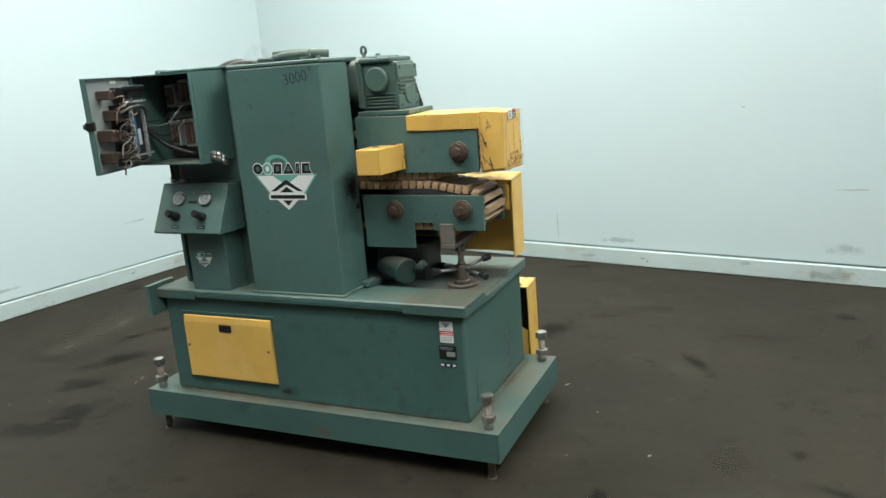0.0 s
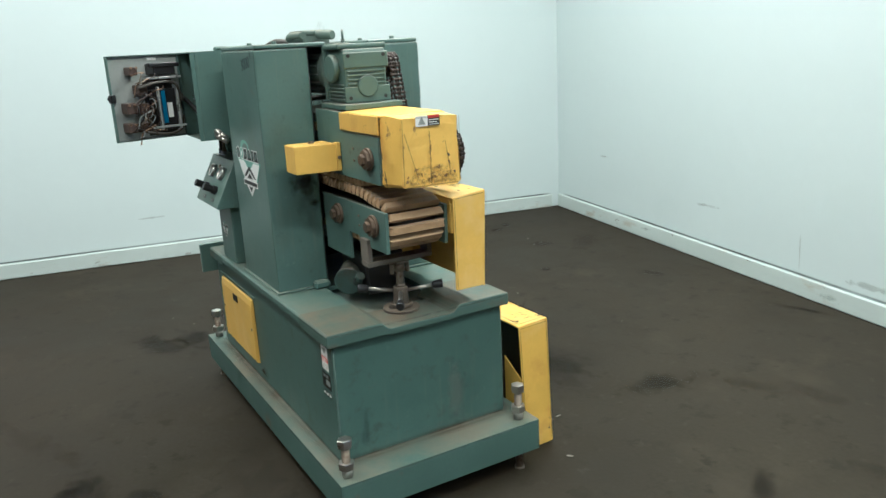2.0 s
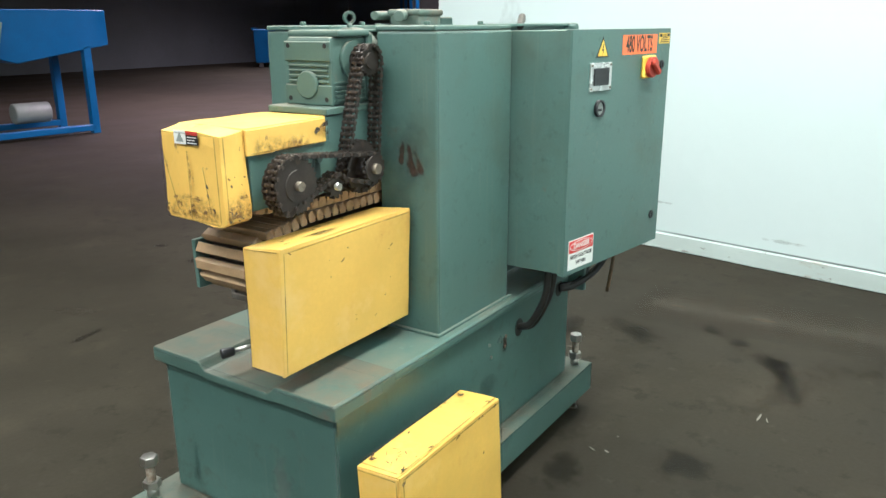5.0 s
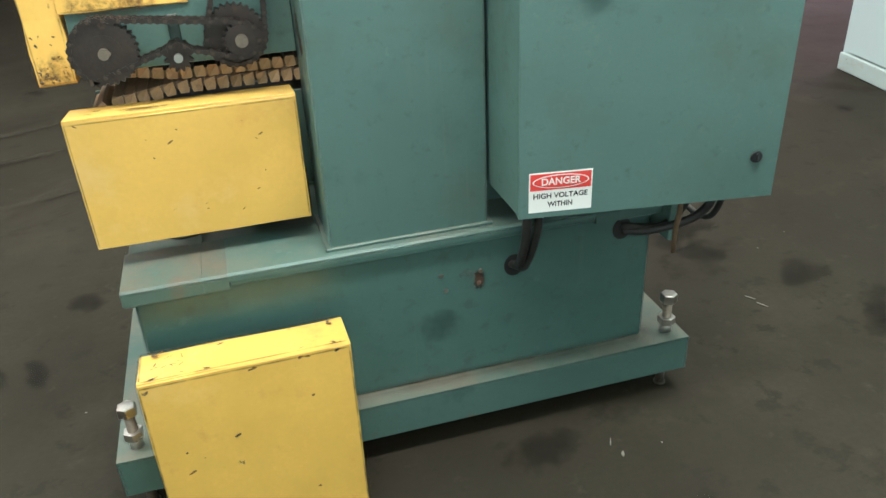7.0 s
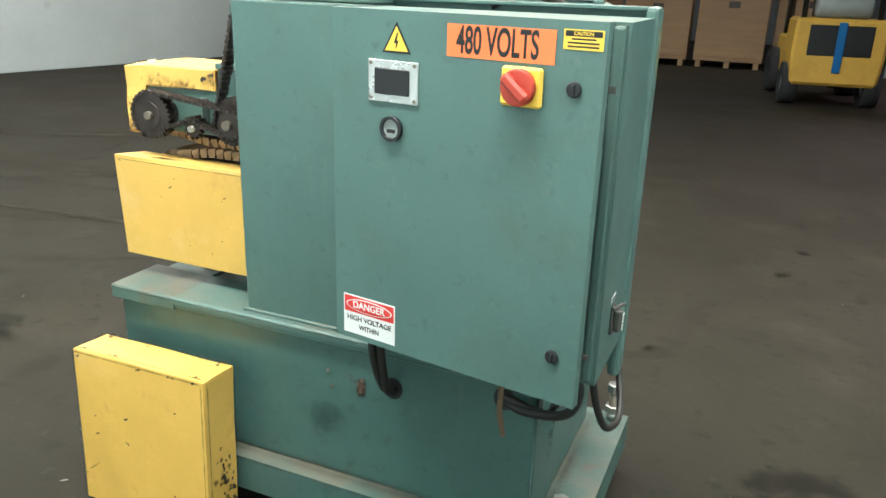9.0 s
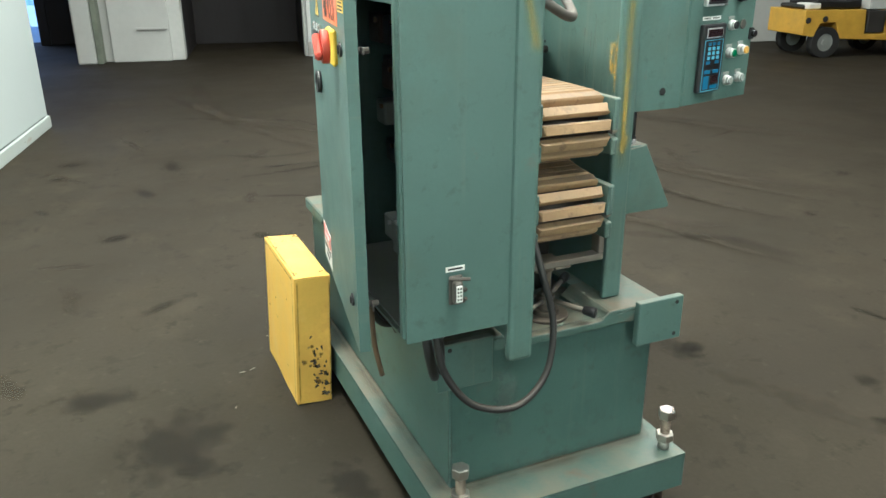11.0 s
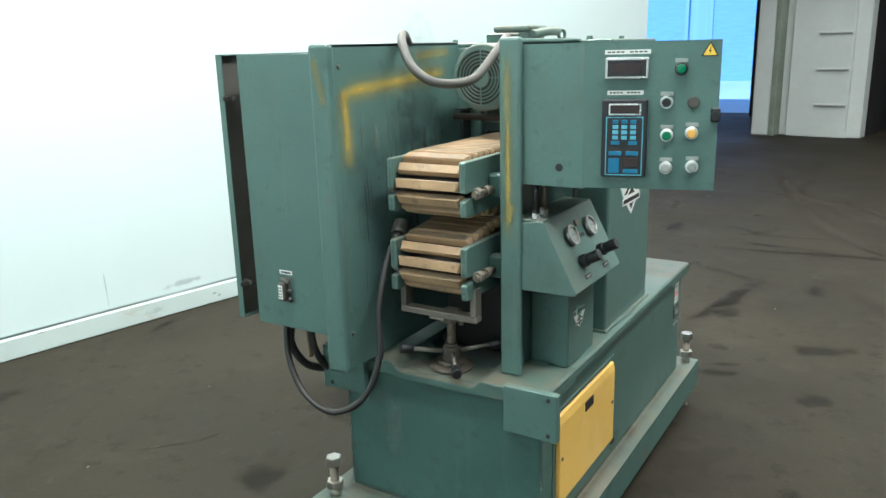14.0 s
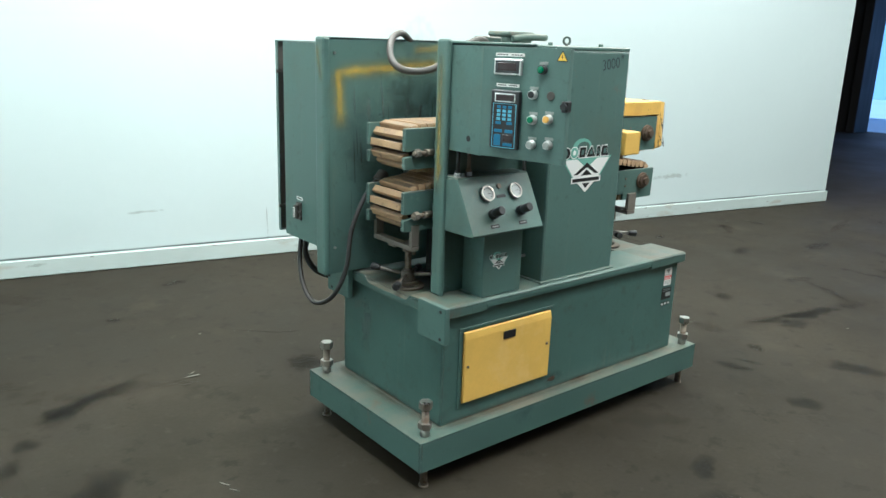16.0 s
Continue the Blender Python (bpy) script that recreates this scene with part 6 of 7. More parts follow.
lines("scrape", machine, HOOD_SIDE, BROWN_WEAR, 0.050, (-0.655, 1.012, -0.722, 1.010), (-0.66, 1.05, -0.715, 1.03), (-0.42, 1.180, -0.40, 1.150), (-0.64, 1.150, -0.46, 1.146), lift=0.0030)
lines("crease", machine, HOOD_SIDE, EDGE_DARK, 0.007, (-0.65, 1.138, -0.405, 1.137), (-0.653, 1.00, -0.652, 1.13), (-0.718, 1.00, -0.720, 1.185), (-0.40, 1.14, -0.40, 1.188), lift=0.0040)
for k in range(30):
    mark(WORN_DISC if k % 2 == 0 else CHIP_DISC, machine, HOOD_SIDE, -wear.uniform(0.66, 0.715), 1.0 + abs(wear.gauss(0.0, 0.055)), wear.uniform(0.0012, 0.0036), wear.uniform(0.0012, 0.0050), wear.uniform(0, 90), 0.0046 + 0.00006 * k)
GUARD_TOP = face((0, 0, 0.9280), (1, 0, 0), (0, 1, 0.107))
for k in range(12):
    mark((RUST_DISC, SMEAR_DISC)[k % 2], machine, GUARD_TOP, wear.uniform(0.36, 0.66), wear.uniform(0.12, 0.205), wear.uniform(0.010, 0.040) * (0.3 if k % 2 == 0 else 1.2), wear.uniform(0.004, 0.012) * (0.3 if k % 2 == 0 else 1.5), 0, 0.0012 + 0.0001 * k)
GUARD_FACE = face((0, 0.2215 - 0.95 * 0.041, 0), (-1, 0, 0), (0, 0.041, 1))
for k in range(12):
    mark(WORN_DISC, machine, GUARD_FACE, -wear.uniform(0.25, 0.66), wear.uniform(0.70, 0.945), wear.uniform(0.002, 0.008), wear.uniform(0.001, 0.002), wear.uniform(-40, 40), 0.0014 + 0.0001 * k)
lines("rubbed_edge", machine, GUARD_FACE, EDGE_DARK, 0.006, (-0.678, 0.942, -0.218, 0.942), (-0.677, 0.66, -0.677, 0.945), (-0.219, 0.66, -0.219, 0.94), lift=0.0040)
GUARD_END = face((0.6835, 0, 0), (0, 1, 0))
lines("rubbed_edge", machine, GUARD_END, EDGE_DARK, 0.005, (0.112, 0.936, 0.214, 0.943), (0.109, 0.66, 0.109, 0.935))
# rubbed paint along the edges of base, table and columns, and dirt where the cabinet meets the tray
for m, a, b in ((face((0, -0.3436, 0), (1, 0, 0)), -0.743, 0.743), (face((0.7456, 0, 0), (0, 1, 0)), -0.341, 0.352), (face((-0.7456, 0, 0), (0, -1, 0)), -0.352, 0.341), (face((0, 0.3546, 0), (-1, 0, 0)), -0.743, 0.743)):
    lines("rubbed_edge", machine, m, EDGE_PALE, 0.012, (a, 0.176, b, 0.176), (a + 0.002, 0.08, a + 0.002, 0.178), (b - 0.002, 0.08, b - 0.002, 0.178))
for m, a, b in ((FRONT, -0.623, 0.623), (END_R, -0.288, 0.298), (END_L, -0.298, 0.288), (REAR, -0.623, 0.623)):
    lines("rubbed_edge", machine, m, EDGE_PALE, 0.009, (a + 0.002, 0.185, a + 0.002, 0.55), (b - 0.002, 0.185, b - 0.002, 0.55))
    lines("dirt_line", machine, m, JOINT_DIRT, 0.030, (a, 0.184, b, 0.184), lift=0.0014)
TRAY_TOP = face((0, 0, 0.1794), (1, 0, 0), (0, 1, 0))
lines("dirt_line", machine, TRAY_TOP, JOINT_DIRT, 0.060, (-0.64, -0.304, 0.64, -0.304), (0.642, -0.31, 0.642, 0.315), (-0.64, 0.314, 0.64, 0.314), (-0.642, -0.31, -0.642, 0.315))
for m, a, b in ((face((0, -0.3106, 0), (1, 0, 0)), -0.644, 0.644), (face((0, 0.3176, 0), (-1, 0, 0)), -0.644, 0.644), (face((0.6466, 0, 0), (0, 1, 0)), -0.306, 0.313), (face((-0.6466, 0, 0), (0, -1, 0)), -0.313, 0.306)):
    lines("rubbed_edge", machine, m, EDGE_PALE, 0.010, (a, 0.589, b, 0.589))
for m, a, b in ((face((0, -0.2874, 0), (1, 0, 0)), -0.186, 0.182), (face((0, 0.2894, 0), (-1, 0, 0)), -0.186, 0.186)):
    lines("rubbed_edge", machine, m, EDGE_PALE, 0.007, (a, 0.61, a, 1.38), (b, 0.61, b, 1.38), (a, 1.384, b, 1.384))
FRONT_PLATE_IN = face((0, -0.1755, 0), (-1, 0, 0))
STREAK = soft_ribbon("chipped yellow streak", (0.62, 0.42, 0.06), 1.0, 0.7, 60.0, 0.95, 1.0, 6.0)
for k in range(24):
    yellow = k % 2 == 0
    s_at, h_at = (wear.uniform(0.515, 0.556), wear.gauss(1.19, 0.05)) if yellow else (wear.uniform(0.40, 0.51), wear.gauss(1.20, 0.05))
    length = wear.uniform(0.03, 0.085)
    lines("paint_streak", machine, FRONT_PLATE_IN, STREAK if yellow else EDGE_PALE, wear.uniform(0.010, 0.020) if yellow else wear.uniform(0.003, 0.006), (s_at, h_at - length / 2, s_at + wear.uniform(-0.006, 0.006), h_at + length / 2), lift=0.0008 + 0.0001 * k)
part("knockout_hole", cyl((-0.5625, -0.300, 1.122), (-0.5642, -0.300, 1.122), 0.009, 16), INK, machine, "small dark knockout hole")

# ---- loose yellow guard standing on the floor behind the machine ----
guard = thing("guard_cover", (0.406, 0.424, 0), "yellow sheet metal guard cover standing loose on the floor", "guard", rz=0.5)
guard.matrix_basis = pose(0.412, 0.442, 0.0027, 2.4, 0, 0.5) @ Matrix.Diagonal((0.955, 1, 1.01, 1))
part("face_sheet", dented(box(-0.229, 0.229, 0.053, 0.058, 0.0, 0.458, 0.001), 0.003, 6.0, 6), YELLOW_WORN, guard, "yellow face sheet")
part("top_sheet", dented(box(-0.229, 0.229, -0.060, 0.0525, 0.453, 0.458, 0.001), 0.004, 8.0, 6), YELLOW_WORN, guard, "scraped yellow top sheet")
part("end_sheet", dented(box(0.2245, 0.2295, -0.060, 0.0525, 0.0, 0.4525, 0.001), 0.003, 8.0, 5), YELLOW_WORN, guard)
part("end_sheet", dented(box(-0.2295, -0.2245, -0.060, 0.0525, 0.0, 0.4525, 0.001), 0.003, 8.0, 5), YELLOW_WORN, guard, "yellow end sheet with black scuffs")
part("inner_flange", prism([(0.2195, 0.003), (0.2195, 0.27), (0.13, 0.325), (0.11, 0.003)], "y", -0.0605, -0.0570), YELLOW_WORN, guard)
# dark sheets inside the guard carry its inner shade as colour
part("inner_lining", join(box(-0.219, 0.219, 0.0475, 0.0495, 0.004, 0.448, 0), box(-0.219, 0.219, -0.055, 0.047, 0.4455, 0.4475, 0)), mat("grimy inside of the guard", (0.030, 0.024, 0.014), 0.7, var=0.25, scale=8, fine=60), guard, "dark sheets for the shade inside")
G_TOP, G_FACE, G_END = face((0, 0, 0.4605), (-1, 0, 0), (0, -1, 0)), face((0, 0.0605, 0), (-1, 0, 0)), face((-0.2325, 0, 0), (0, -1, 0))
lines("rubbed_edge", guard, G_FACE, EDGE_DARK, 0.009, (-0.228, 0.455, 0.228, 0.455), (-0.226, 0.004, -0.226, 0.455), (0.226, 0.004, 0.226, 0.455), (-0.20, 0.10, -0.16, 0.13), lift=0.0036)
lines("rubbed_edge", guard, G_TOP, EDGE_DARK, 0.012, (-0.226, -0.052, 0.226, -0.052), (-0.226, 0.055, 0.226, 0.055), (-0.224, -0.05, -0.224, 0.055), lift=0.0036)
lines("rubbed_edge", guard, G_END, EDGE_DARK, 0.010, (-0.050, 0.004, -0.050, 0.45), (0.057, 0.004, 0.057, 0.45), lift=0.0036)
lines("rubbed_edge", guard, face((0.2330, 0, 0), (0, 1, 0)), EDGE_DARK, 0.007, (-0.058, 0.004, -0.058, 0.45), (0.050, 0.004, 0.050, 0.45), (-0.058, 0.45, 0.05, 0.45))
scrapes = random.Random(8)
for k in range(26):
    near = scrapes.random() < 0.6
    along = scrapes.choice((-0.205, 0.215)) + scrapes.gauss(0, 0.03) if near else scrapes.uniform(-0.2, 0.2)
    mark(CHIP_DISC if k % 2 else WORN_DISC, guard, G_TOP, max(-0.195, min(0.195, along)), scrapes.choice((-0.046, 0.044)) + scrapes.gauss(0, 0.004), min(0.014, scrapes.expovariate(120) + 0.003), scrapes.uniform(0.001, 0.004), scrapes.uniform(-25, 25), 0.0012 + 0.00008 * k)
for k in range(9):
    mark(CHIP_DISC if k % 3 == 0 else WORN_DISC, guard, G_FACE, scrapes.uniform(-0.2, 0.2), scrapes.choice((0.452, 0.448, scrapes.uniform(0.05, 0.42))), scrapes.uniform(0.004, 0.014), 0.0035, scrapes.uniform(-30, 30), 0.0012 + 0.0001 * k)
for k in range(42):
    h_at = min(0.36, max(0.03, scrapes.gauss(0.13, 0.07)))
    mark((CHIP_DISC, RUST_DISC, CHIP_DISC)[k % 3], guard, G_END, max(-0.045, min(0.046, scrapes.gauss(0.040 - 0.16 * h_at, 0.016))), h_at, scrapes.uniform(0.003, 0.010), scrapes.uniform(0.004, 0.013), scrapes.uniform(0, 90), 0.0012 + 0.00008 * k)
for k in range(9):
    mark(CHIP_DISC, guard, G_TOP, scrapes.uniform(-0.20, -0.13), scrapes.uniform(-0.03, 0.03), scrapes.uniform(0.008, 0.016), 0.0014, scrapes.uniform(-80, 80), 0.0040 + 0.0001 * k)

# ---- the rest of the hall ----
FAR_F = pose(10.4, 0.60, 0, 0, 0, TURN)
WOOD = mat("pale crate wood", (0.46, 0.30, 0.15), 0.7, var=0.15, scale=2, fine=30, each=0.2, stretch=(1, 1, 6))
BLUE_STEEL = mat("blue painted steel", (0.02, 0.13, 0.36), 0.45, var=0.15, scale=3, fine=50)
TRUCK_YELLOW = mat("faded yellow truck paint", (0.62, 0.38, 0.03), 0.5, var=0.15, scale=4, fine=50, spots=[((0.20, 0.14, 0.06), 0.64, 6.0, 0.1)])
TYRE = mat("tyre rubber", (0.02, 0.02, 0.02), 0.8, var=0.2, scale=20, fine=80)
PALE_GREEN = mat("pale green sheet", (0.25, 0.34, 0.24), 0.6, var=0.15, scale=3)
ORANGE_STEEL = mat("orange rack beam", (0.60, 0.28, 0.04), 0.5, var=0.15, scale=3)
GLASS_PANE = mat("dull cab glass", (0.30, 0.32, 0.33), 0.1, var=0.05, bump=0.0)

# white boarded wall with a post, a ledged panel and a dark doorway
structure("wall_far", join(box(0, 0.25, -12.5, -2.65, 0, 6.2, 0.01), box(0, 0.25, -0.9, 0.25, 0, 6.2, 0.01), box(0, 0.25, -2.65, -0.9, 3.6, 6.2, 0.01)), FAR_WALL, "white painted far wall with a dark doorway", FAR_F)
structure("wall_far_return", box(0.25, 3.4, 0.10, 0.25, 0, 6.2, 0.01), FAR_WALL, "white painted return wall", FAR_F)
# recess walls whose near-black colour stands for the doorway's shade
structure("wall_recess", join(box(2.2, 2.3, -3.5, 0.1, 0, 6.2, 0.01), box(0.25, 2.2, -2.75, -2.65, 0, 6.2, 0), box(0.25, 2.2, -0.9, -0.8, 0, 6.2, 0)), DARK_BOARD_SHADE, "near-black walls painted as the shade behind the doorway", FAR_F)
post = thing("post", (FAR_F @ Vector((-0.12, 0.42, 0)))[:], "white painted timber post with worn edges", "post", rz=TURN)
part("shaft", box(-0.14, 0.14, -0.13, 0.13, 0, 6.2, 0.02), FAR_WALL, post)
# a grey green strip takes the place of the recess beside the post
part("guard_strip", box(-0.15, 0.10, -0.21, -0.132, 0, 6.2, 0.01), mat("grey green post side", (0.22, 0.25, 0.20), 0.7, var=0.3, scale=3, fine=30), post, "grey green strip in place of the recess")
panel = thing("wall_panel", (FAR_F @ Vector((-0.06, -0.30, 0)))[:], "white boarded wall panel with narrow ledges", "panel", rz=TURN)
part("board", box(-0.03, 0.055, -0.42, 0.40, 0, 6.2, 0.01), FAR_WALL, panel)
for z in (0.45, 0.95, 1.45):
    part("ledge", box(-0.07, -0.03, -0.40, 0.02, z, z + 0.03, 0.004), FAR_WALL, panel)
panel2 = thing("wall_panel", (FAR_F @ Vector((-0.06, -3.35, 0)))[:], "white boarded wall panel beside the doorway", "panel", rz=TURN)
part("board", box(-0.03, 0.055, -0.50, 0.65, 0, 6.2, 0.01), FAR_WALL, panel2)
part("kick_strip", box(-0.045, -0.03, -0.50, 0.65, 0.03, 0.22, 0.006), mat("scuffed kick strip", (0.40, 0.39, 0.36), 0.6, var=0.3, scale=3), panel2)

# outside: yard and a pale blue shed
YARD = mat("pale yard concrete", (0.40, 0.49, 0.55), 0.8, var=0.1, scale=0.5, fine=10)
structure("yard", box(14.0, 60, -30, 40, 0.001, 0.006, 0), YARD, "pale concrete yard outside")
SHED = mat("pale blue shed cladding", (0.40, 0.57, 0.72), 0.6, var=0.08, scale=0.6, fine=8, stretch=(1, 6, 0.3))
shed = thing("shed", (27, 6, 0), "pale blue metal shed with roller doors across the yard", "building")
part("wall", box(0, 6, -12, 16, 0, 5.2, 0.02), SHED, shed)
part("roof", prism([(-0.4, 5.2), (6.4, 5.2), (6.4, 5.4), (3.0, 6.3), (-0.4, 5.4)], "y", -12.3, 16.3), mat("grey roof sheet", (0.3, 0.33, 0.36), 0.5), shed)
for k in range(7):
    d = part("roller_door", box(-0.06, 0.0, -10.8 + 3.8 * k, -8.0 + 3.8 * k, 0, 3.0, 0.01), mat("blue roller door", (0.34, 0.52, 0.72), 0.5, var=0.1, scale=2, stretch=(1, 1, 8)) if k == 0 else bpy.data.materials["blue roller door"], shed)
    part("door_frame", join(box(-0.1, -0.06, -10.95 + 3.8 * k, -10.8 + 3.8 * k, 0, 3.15, 0.01), box(-0.1, -0.06, -8.0 + 3.8 * k, -7.85 + 3.8 * k, 0, 3.15, 0.01), box(-0.1, -0.06, -10.8 + 3.8 * k, -8.0 + 3.8 * k, 3.0, 3.15, 0.01)), SHED, d)


def wheel(parent, x, y, r, w):
    t = part("wheel", join(ring((x, y, r), (0, 1, 0), r, r * 0.58, w, 28)), TYRE, parent, "black tyre")
    part("rim", join(cyl((x, y - w * 0.35, r), (x, y + w * 0.35, r), r * 0.585, 24), cyl((x, y - w * 0.5, r), (x, y + w * 0.5, r), r * 0.22, 16)), GREY_METAL, t, "dusty wheel rim")


# yellow utility truck, its length along its own x
truck = thing("utility_truck", (6.57, -9.60, 0), "yellow flat utility truck parked by the wall", "vehicle", rz=-105)
truck.scale = (0.78, 0.78, 0.78)
body = part("body", join(prism([(-1.35, 0.42), (-1.12, 0.38), (-1.02, 0.62), (-0.70, 0.64), (-0.58, 0.34), (0.42, 0.30), (0.55, 0.55), (0.85, 0.62), (1.00, 0.34), (1.9, 0.34), (1.9, 0.46), (1.12, 0.50), (1.05, 0.82), (0.55, 0.82), (0.32, 0.42), (-0.08, 0.42), (-0.12, 0.86), (-1.35, 0.86)], "y", -0.6, 0.6, 0.01)), TRUCK_YELLOW, truck, "yellow steel truck body")
for x in (-0.86, 0.72):
    for y in (-0.52, 0.52):
        wheel(truck, x, y, 0.28, 0.18)
part("cargo", join(dented(box(-1.05, -0.15, -0.5, 0.5, 0.87, 1.05, 0.04), 0.03, 3.0, 4), box(-1.28, -1.0, -0.4, 0.4, 0.87, 0.95, 0.03)), BLACK, truck, "black tarpaulin load on the bed")
part("white_crate", box(-1.25, -0.98, -0.5, -0.1, 0.87, 0.98, 0.02), WHITE, truck)
cabp = part("cab", join(box(-0.02, 0.75, -0.56, -0.53, 0.86, 1.75, 0.01), box(-0.02, 0.75, 0.53, 0.56, 0.86, 1.75, 0.01), box(-0.05, -0.02, -0.56, 0.56, 0.86, 1.75, 0.01), box(-0.05, 0.78, -0.58, 0.58, 1.75, 1.80, 0.02)), FAR_WALL, truck, "white cab panel")
for y in (-0.565, 0.565):
    part("window_frame", box(0.05, 0.68, y - 0.006, y + 0.006, 1.30, 1.68, 0.01), BLACK, cabp)
    part("window", box(0.09, 0.64, y - 0.010, y + 0.010, 1.34, 1.64, 0.01), GLASS_PANE, cabp)
part("seat", join(box(0.85, 1.35, -0.5, 0.5, 0.82, 0.95, 0.03), box(1.3, 1.85, -0.5, 0.5, 0.46, 0.98, 0.03)), TRUCK_YELLOW, truck)
for x, z in ((-1.27, 0.68), (-0.93, 0.70)):
    part("marker_lamp", cyl((x, -0.596, z), (x, -0.612, z), 0.055, 18, bevel=0.006), DARK, truck, "dark round side lamp")
part("dash", box(0.9, 1.3, -0.45, 0.45, 0.98, 1.06, 0.02), BLACK, truck)
part("side_step", box(-0.06, 0.30, -0.605, 0.605, 0.44, 0.84, 0.01), DARK, truck, "dark foot well")

# forklift, seen from behind
lift = thing("forklift", (-1.55, -9.9, 0), "worn yellow forklift truck parked with its back to the bay", "forklift", rz=8)
part("counterweight", prism([(-0.52, 0.28), (0.52, 0.28), (0.56, 0.62), (0.55, 1.12), (-0.55, 1.12), (-0.56, 0.62)], "y", -0.35, 0.38, 0.04), TRUCK_YELLOW, lift, "yellow counterweight")
part("rear_grille", box(-0.38, 0.38, 0.375, 0.395, 0.66, 1.04, 0.01), BLACK, lift, "black radiator grille")
part("blue_strap", box(-0.05, 0.05, 0.39, 0.41, 0.45, 1.08, 0.01), BLUE_STEEL, lift)
part("body", box(-0.5, 0.5, -1.5, -0.35, 0.3, 0.85, 0.04), TRUCK_YELLOW, lift)
for x in (-0.50, 0.50):
    wl = part("wheel", turned(ring((0, 0, 0.27), (0, 1, 0), 0.27, 0.15, 0.2, 24), pose(x, 0.05, 0, 0, 0, 90)), TYRE, lift, "black tyre")
    part("rim", turned(cyl((0, -0.07, 0.27), (0, 0.07, 0.27), 0.155, 20), pose(x, 0.05, 0, 0, 0, 90)), GREY_METAL, wl)
    part("wheel", turned(ring((0, 0, 0.32), (0, 1, 0), 0.32, 0.18, 0.24, 24), pose(x, -1.3, 0, 0, 0, 90)), TYRE, lift)
for x in (-0.45, 0.45):
    part("roof_post", join(cyl((x, 0.2, 1.12), (x, 0.05, 2.1), 0.035, 10), cyl((x, -1.2, 0.85), (x, -0.9, 2.1), 0.035, 10)), BLACK, lift)
part("overhead_guard", join(*[box(-0.48, 0.48, -0.95 + 0.16 * k, -0.90 + 0.16 * k, 2.09, 2.13, 0.005) for k in range(7)]), BLACK, lift)
part("gas_bottle", cyl((-0.33, 0.20, 1.27), (0.33, 0.20, 1.27), 0.15, 24, bevel=0.05), GREY_METAL, lift, "grey gas bottle")
part("seat", box(-0.25, 0.25, -0.6, -0.2, 0.95, 1.5, 0.06), BLACK, lift)
part("mast", join(box(-0.42, -0.32, -1.75, -1.6, 0.05, 2.3, 0.01), box(0.32, 0.42, -1.75, -1.6, 0.05, 2.3, 0.01), box(-0.42, 0.42, -1.72, -1.62, 2.2, 2.3, 0.01)), DARK, lift)

# crates along the far side
for k, (cx, cy, w, h) in enumerate(((1.45, -14.6, 1.25, 1.35), (0.05, -14.7, 1.25, 1.45), (-1.35, -15.2, 1.25, 1.5), (2.9, -14.4, 1.2, 1.2))):
    crate = thing("wooden_crate", (cx, cy, 0), "pale plywood shipping crate on skids", "crate", "crates along the far side", 4 - 3 * k)
    part("box", box(-w / 2, w / 2, -0.55, 0.55, 0.12, h, 0.01), WOOD, crate)
    for x in (-w / 2 + 0.1, 0, w / 2 - 0.1):
        part("skid", box(x - 0.05, x + 0.05, -0.55, 0.55, 0, 0.12, 0.005), WOOD, crate)
    for z in (0.2, h - 0.12):
        part("batten", box(-w / 2, w / 2, 0.55, 0.575, z, z + 0.09, 0.004), WOOD, crate)
    part("shipping_mark", box(-0.1, 0.1, 0.5515, 0.553, h * 0.8 - 0.06, h * 0.8 + 0.06, 0), BAKELITE, crate)

shelf = thing("shelf_rack", (-3.6, -14.2, 0), "white steel shelf rack, half full", "shelf", rz=6)
for x in (-0.9, 0.9):
    for y in (-0.25, 0.25):
        part("post", box(x - 0.025, x + 0.025, y - 0.025, y + 0.025, 0, 2.2, 0.004), FAR_WALL, shelf)
for z in (0.35, 0.85, 1.35, 1.85):
    part("shelf", box(-0.92, 0.92, -0.28, 0.28, z, z + 0.05, 0.004), FAR_WALL, shelf)
stock = random.Random(3)
for k in range(9):
    b = thing("carton", (-3.6 - 0.75 + 0.18 * k, -14.2 + 0.06 * (k % 2), 0.40 + 0.5 * (k % 3)), "dim cardboard carton on the shelf rack", "carton", "cartons on the rack", 6)
    hh = stock.uniform(0.15, 0.32)
    part("box", box(-0.13, 0.13, -0.15, 0.15, 0, hh, 0.005), (WOOD, GREY_METAL, BAKELITE)[k % 3], b)
    part("tape", box(-0.02, 0.02, -0.151, 0.151, hh, hh + 0.002, 0), CHALK, b)

# blue machine frame with a pale green chute
bm_thing = thing("blue_machine", (-3.75, -8.9, 0), "blue steel machine frame with a pale green chute", "machine", rz=-6)
for x in (-0.7, 0.75):
    for y in (-0.5, 0.45):
        part("leg", box(x - 0.05, x + 0.05, y - 0.05, y + 0.05, 0, 1.15, 0.006), BLUE_STEEL, bm_thing)
part("foot_rail", join(box(-0.7, 0.75, 0.40, 0.50, 0.04, 0.12, 0.006), box(-0.7, 0.75, -0.55, -0.45, 0.04, 0.12, 0.006)), BLUE_STEEL, bm_thing)
part("hopper", prism([(-1.0, 1.15), (0.2, 0.95), (0.9, 1.15), (0.9, 1.6), (-1.0, 1.6)], "y", -0.55, 0.5, 0.01), BLUE_STEEL, bm_thing)
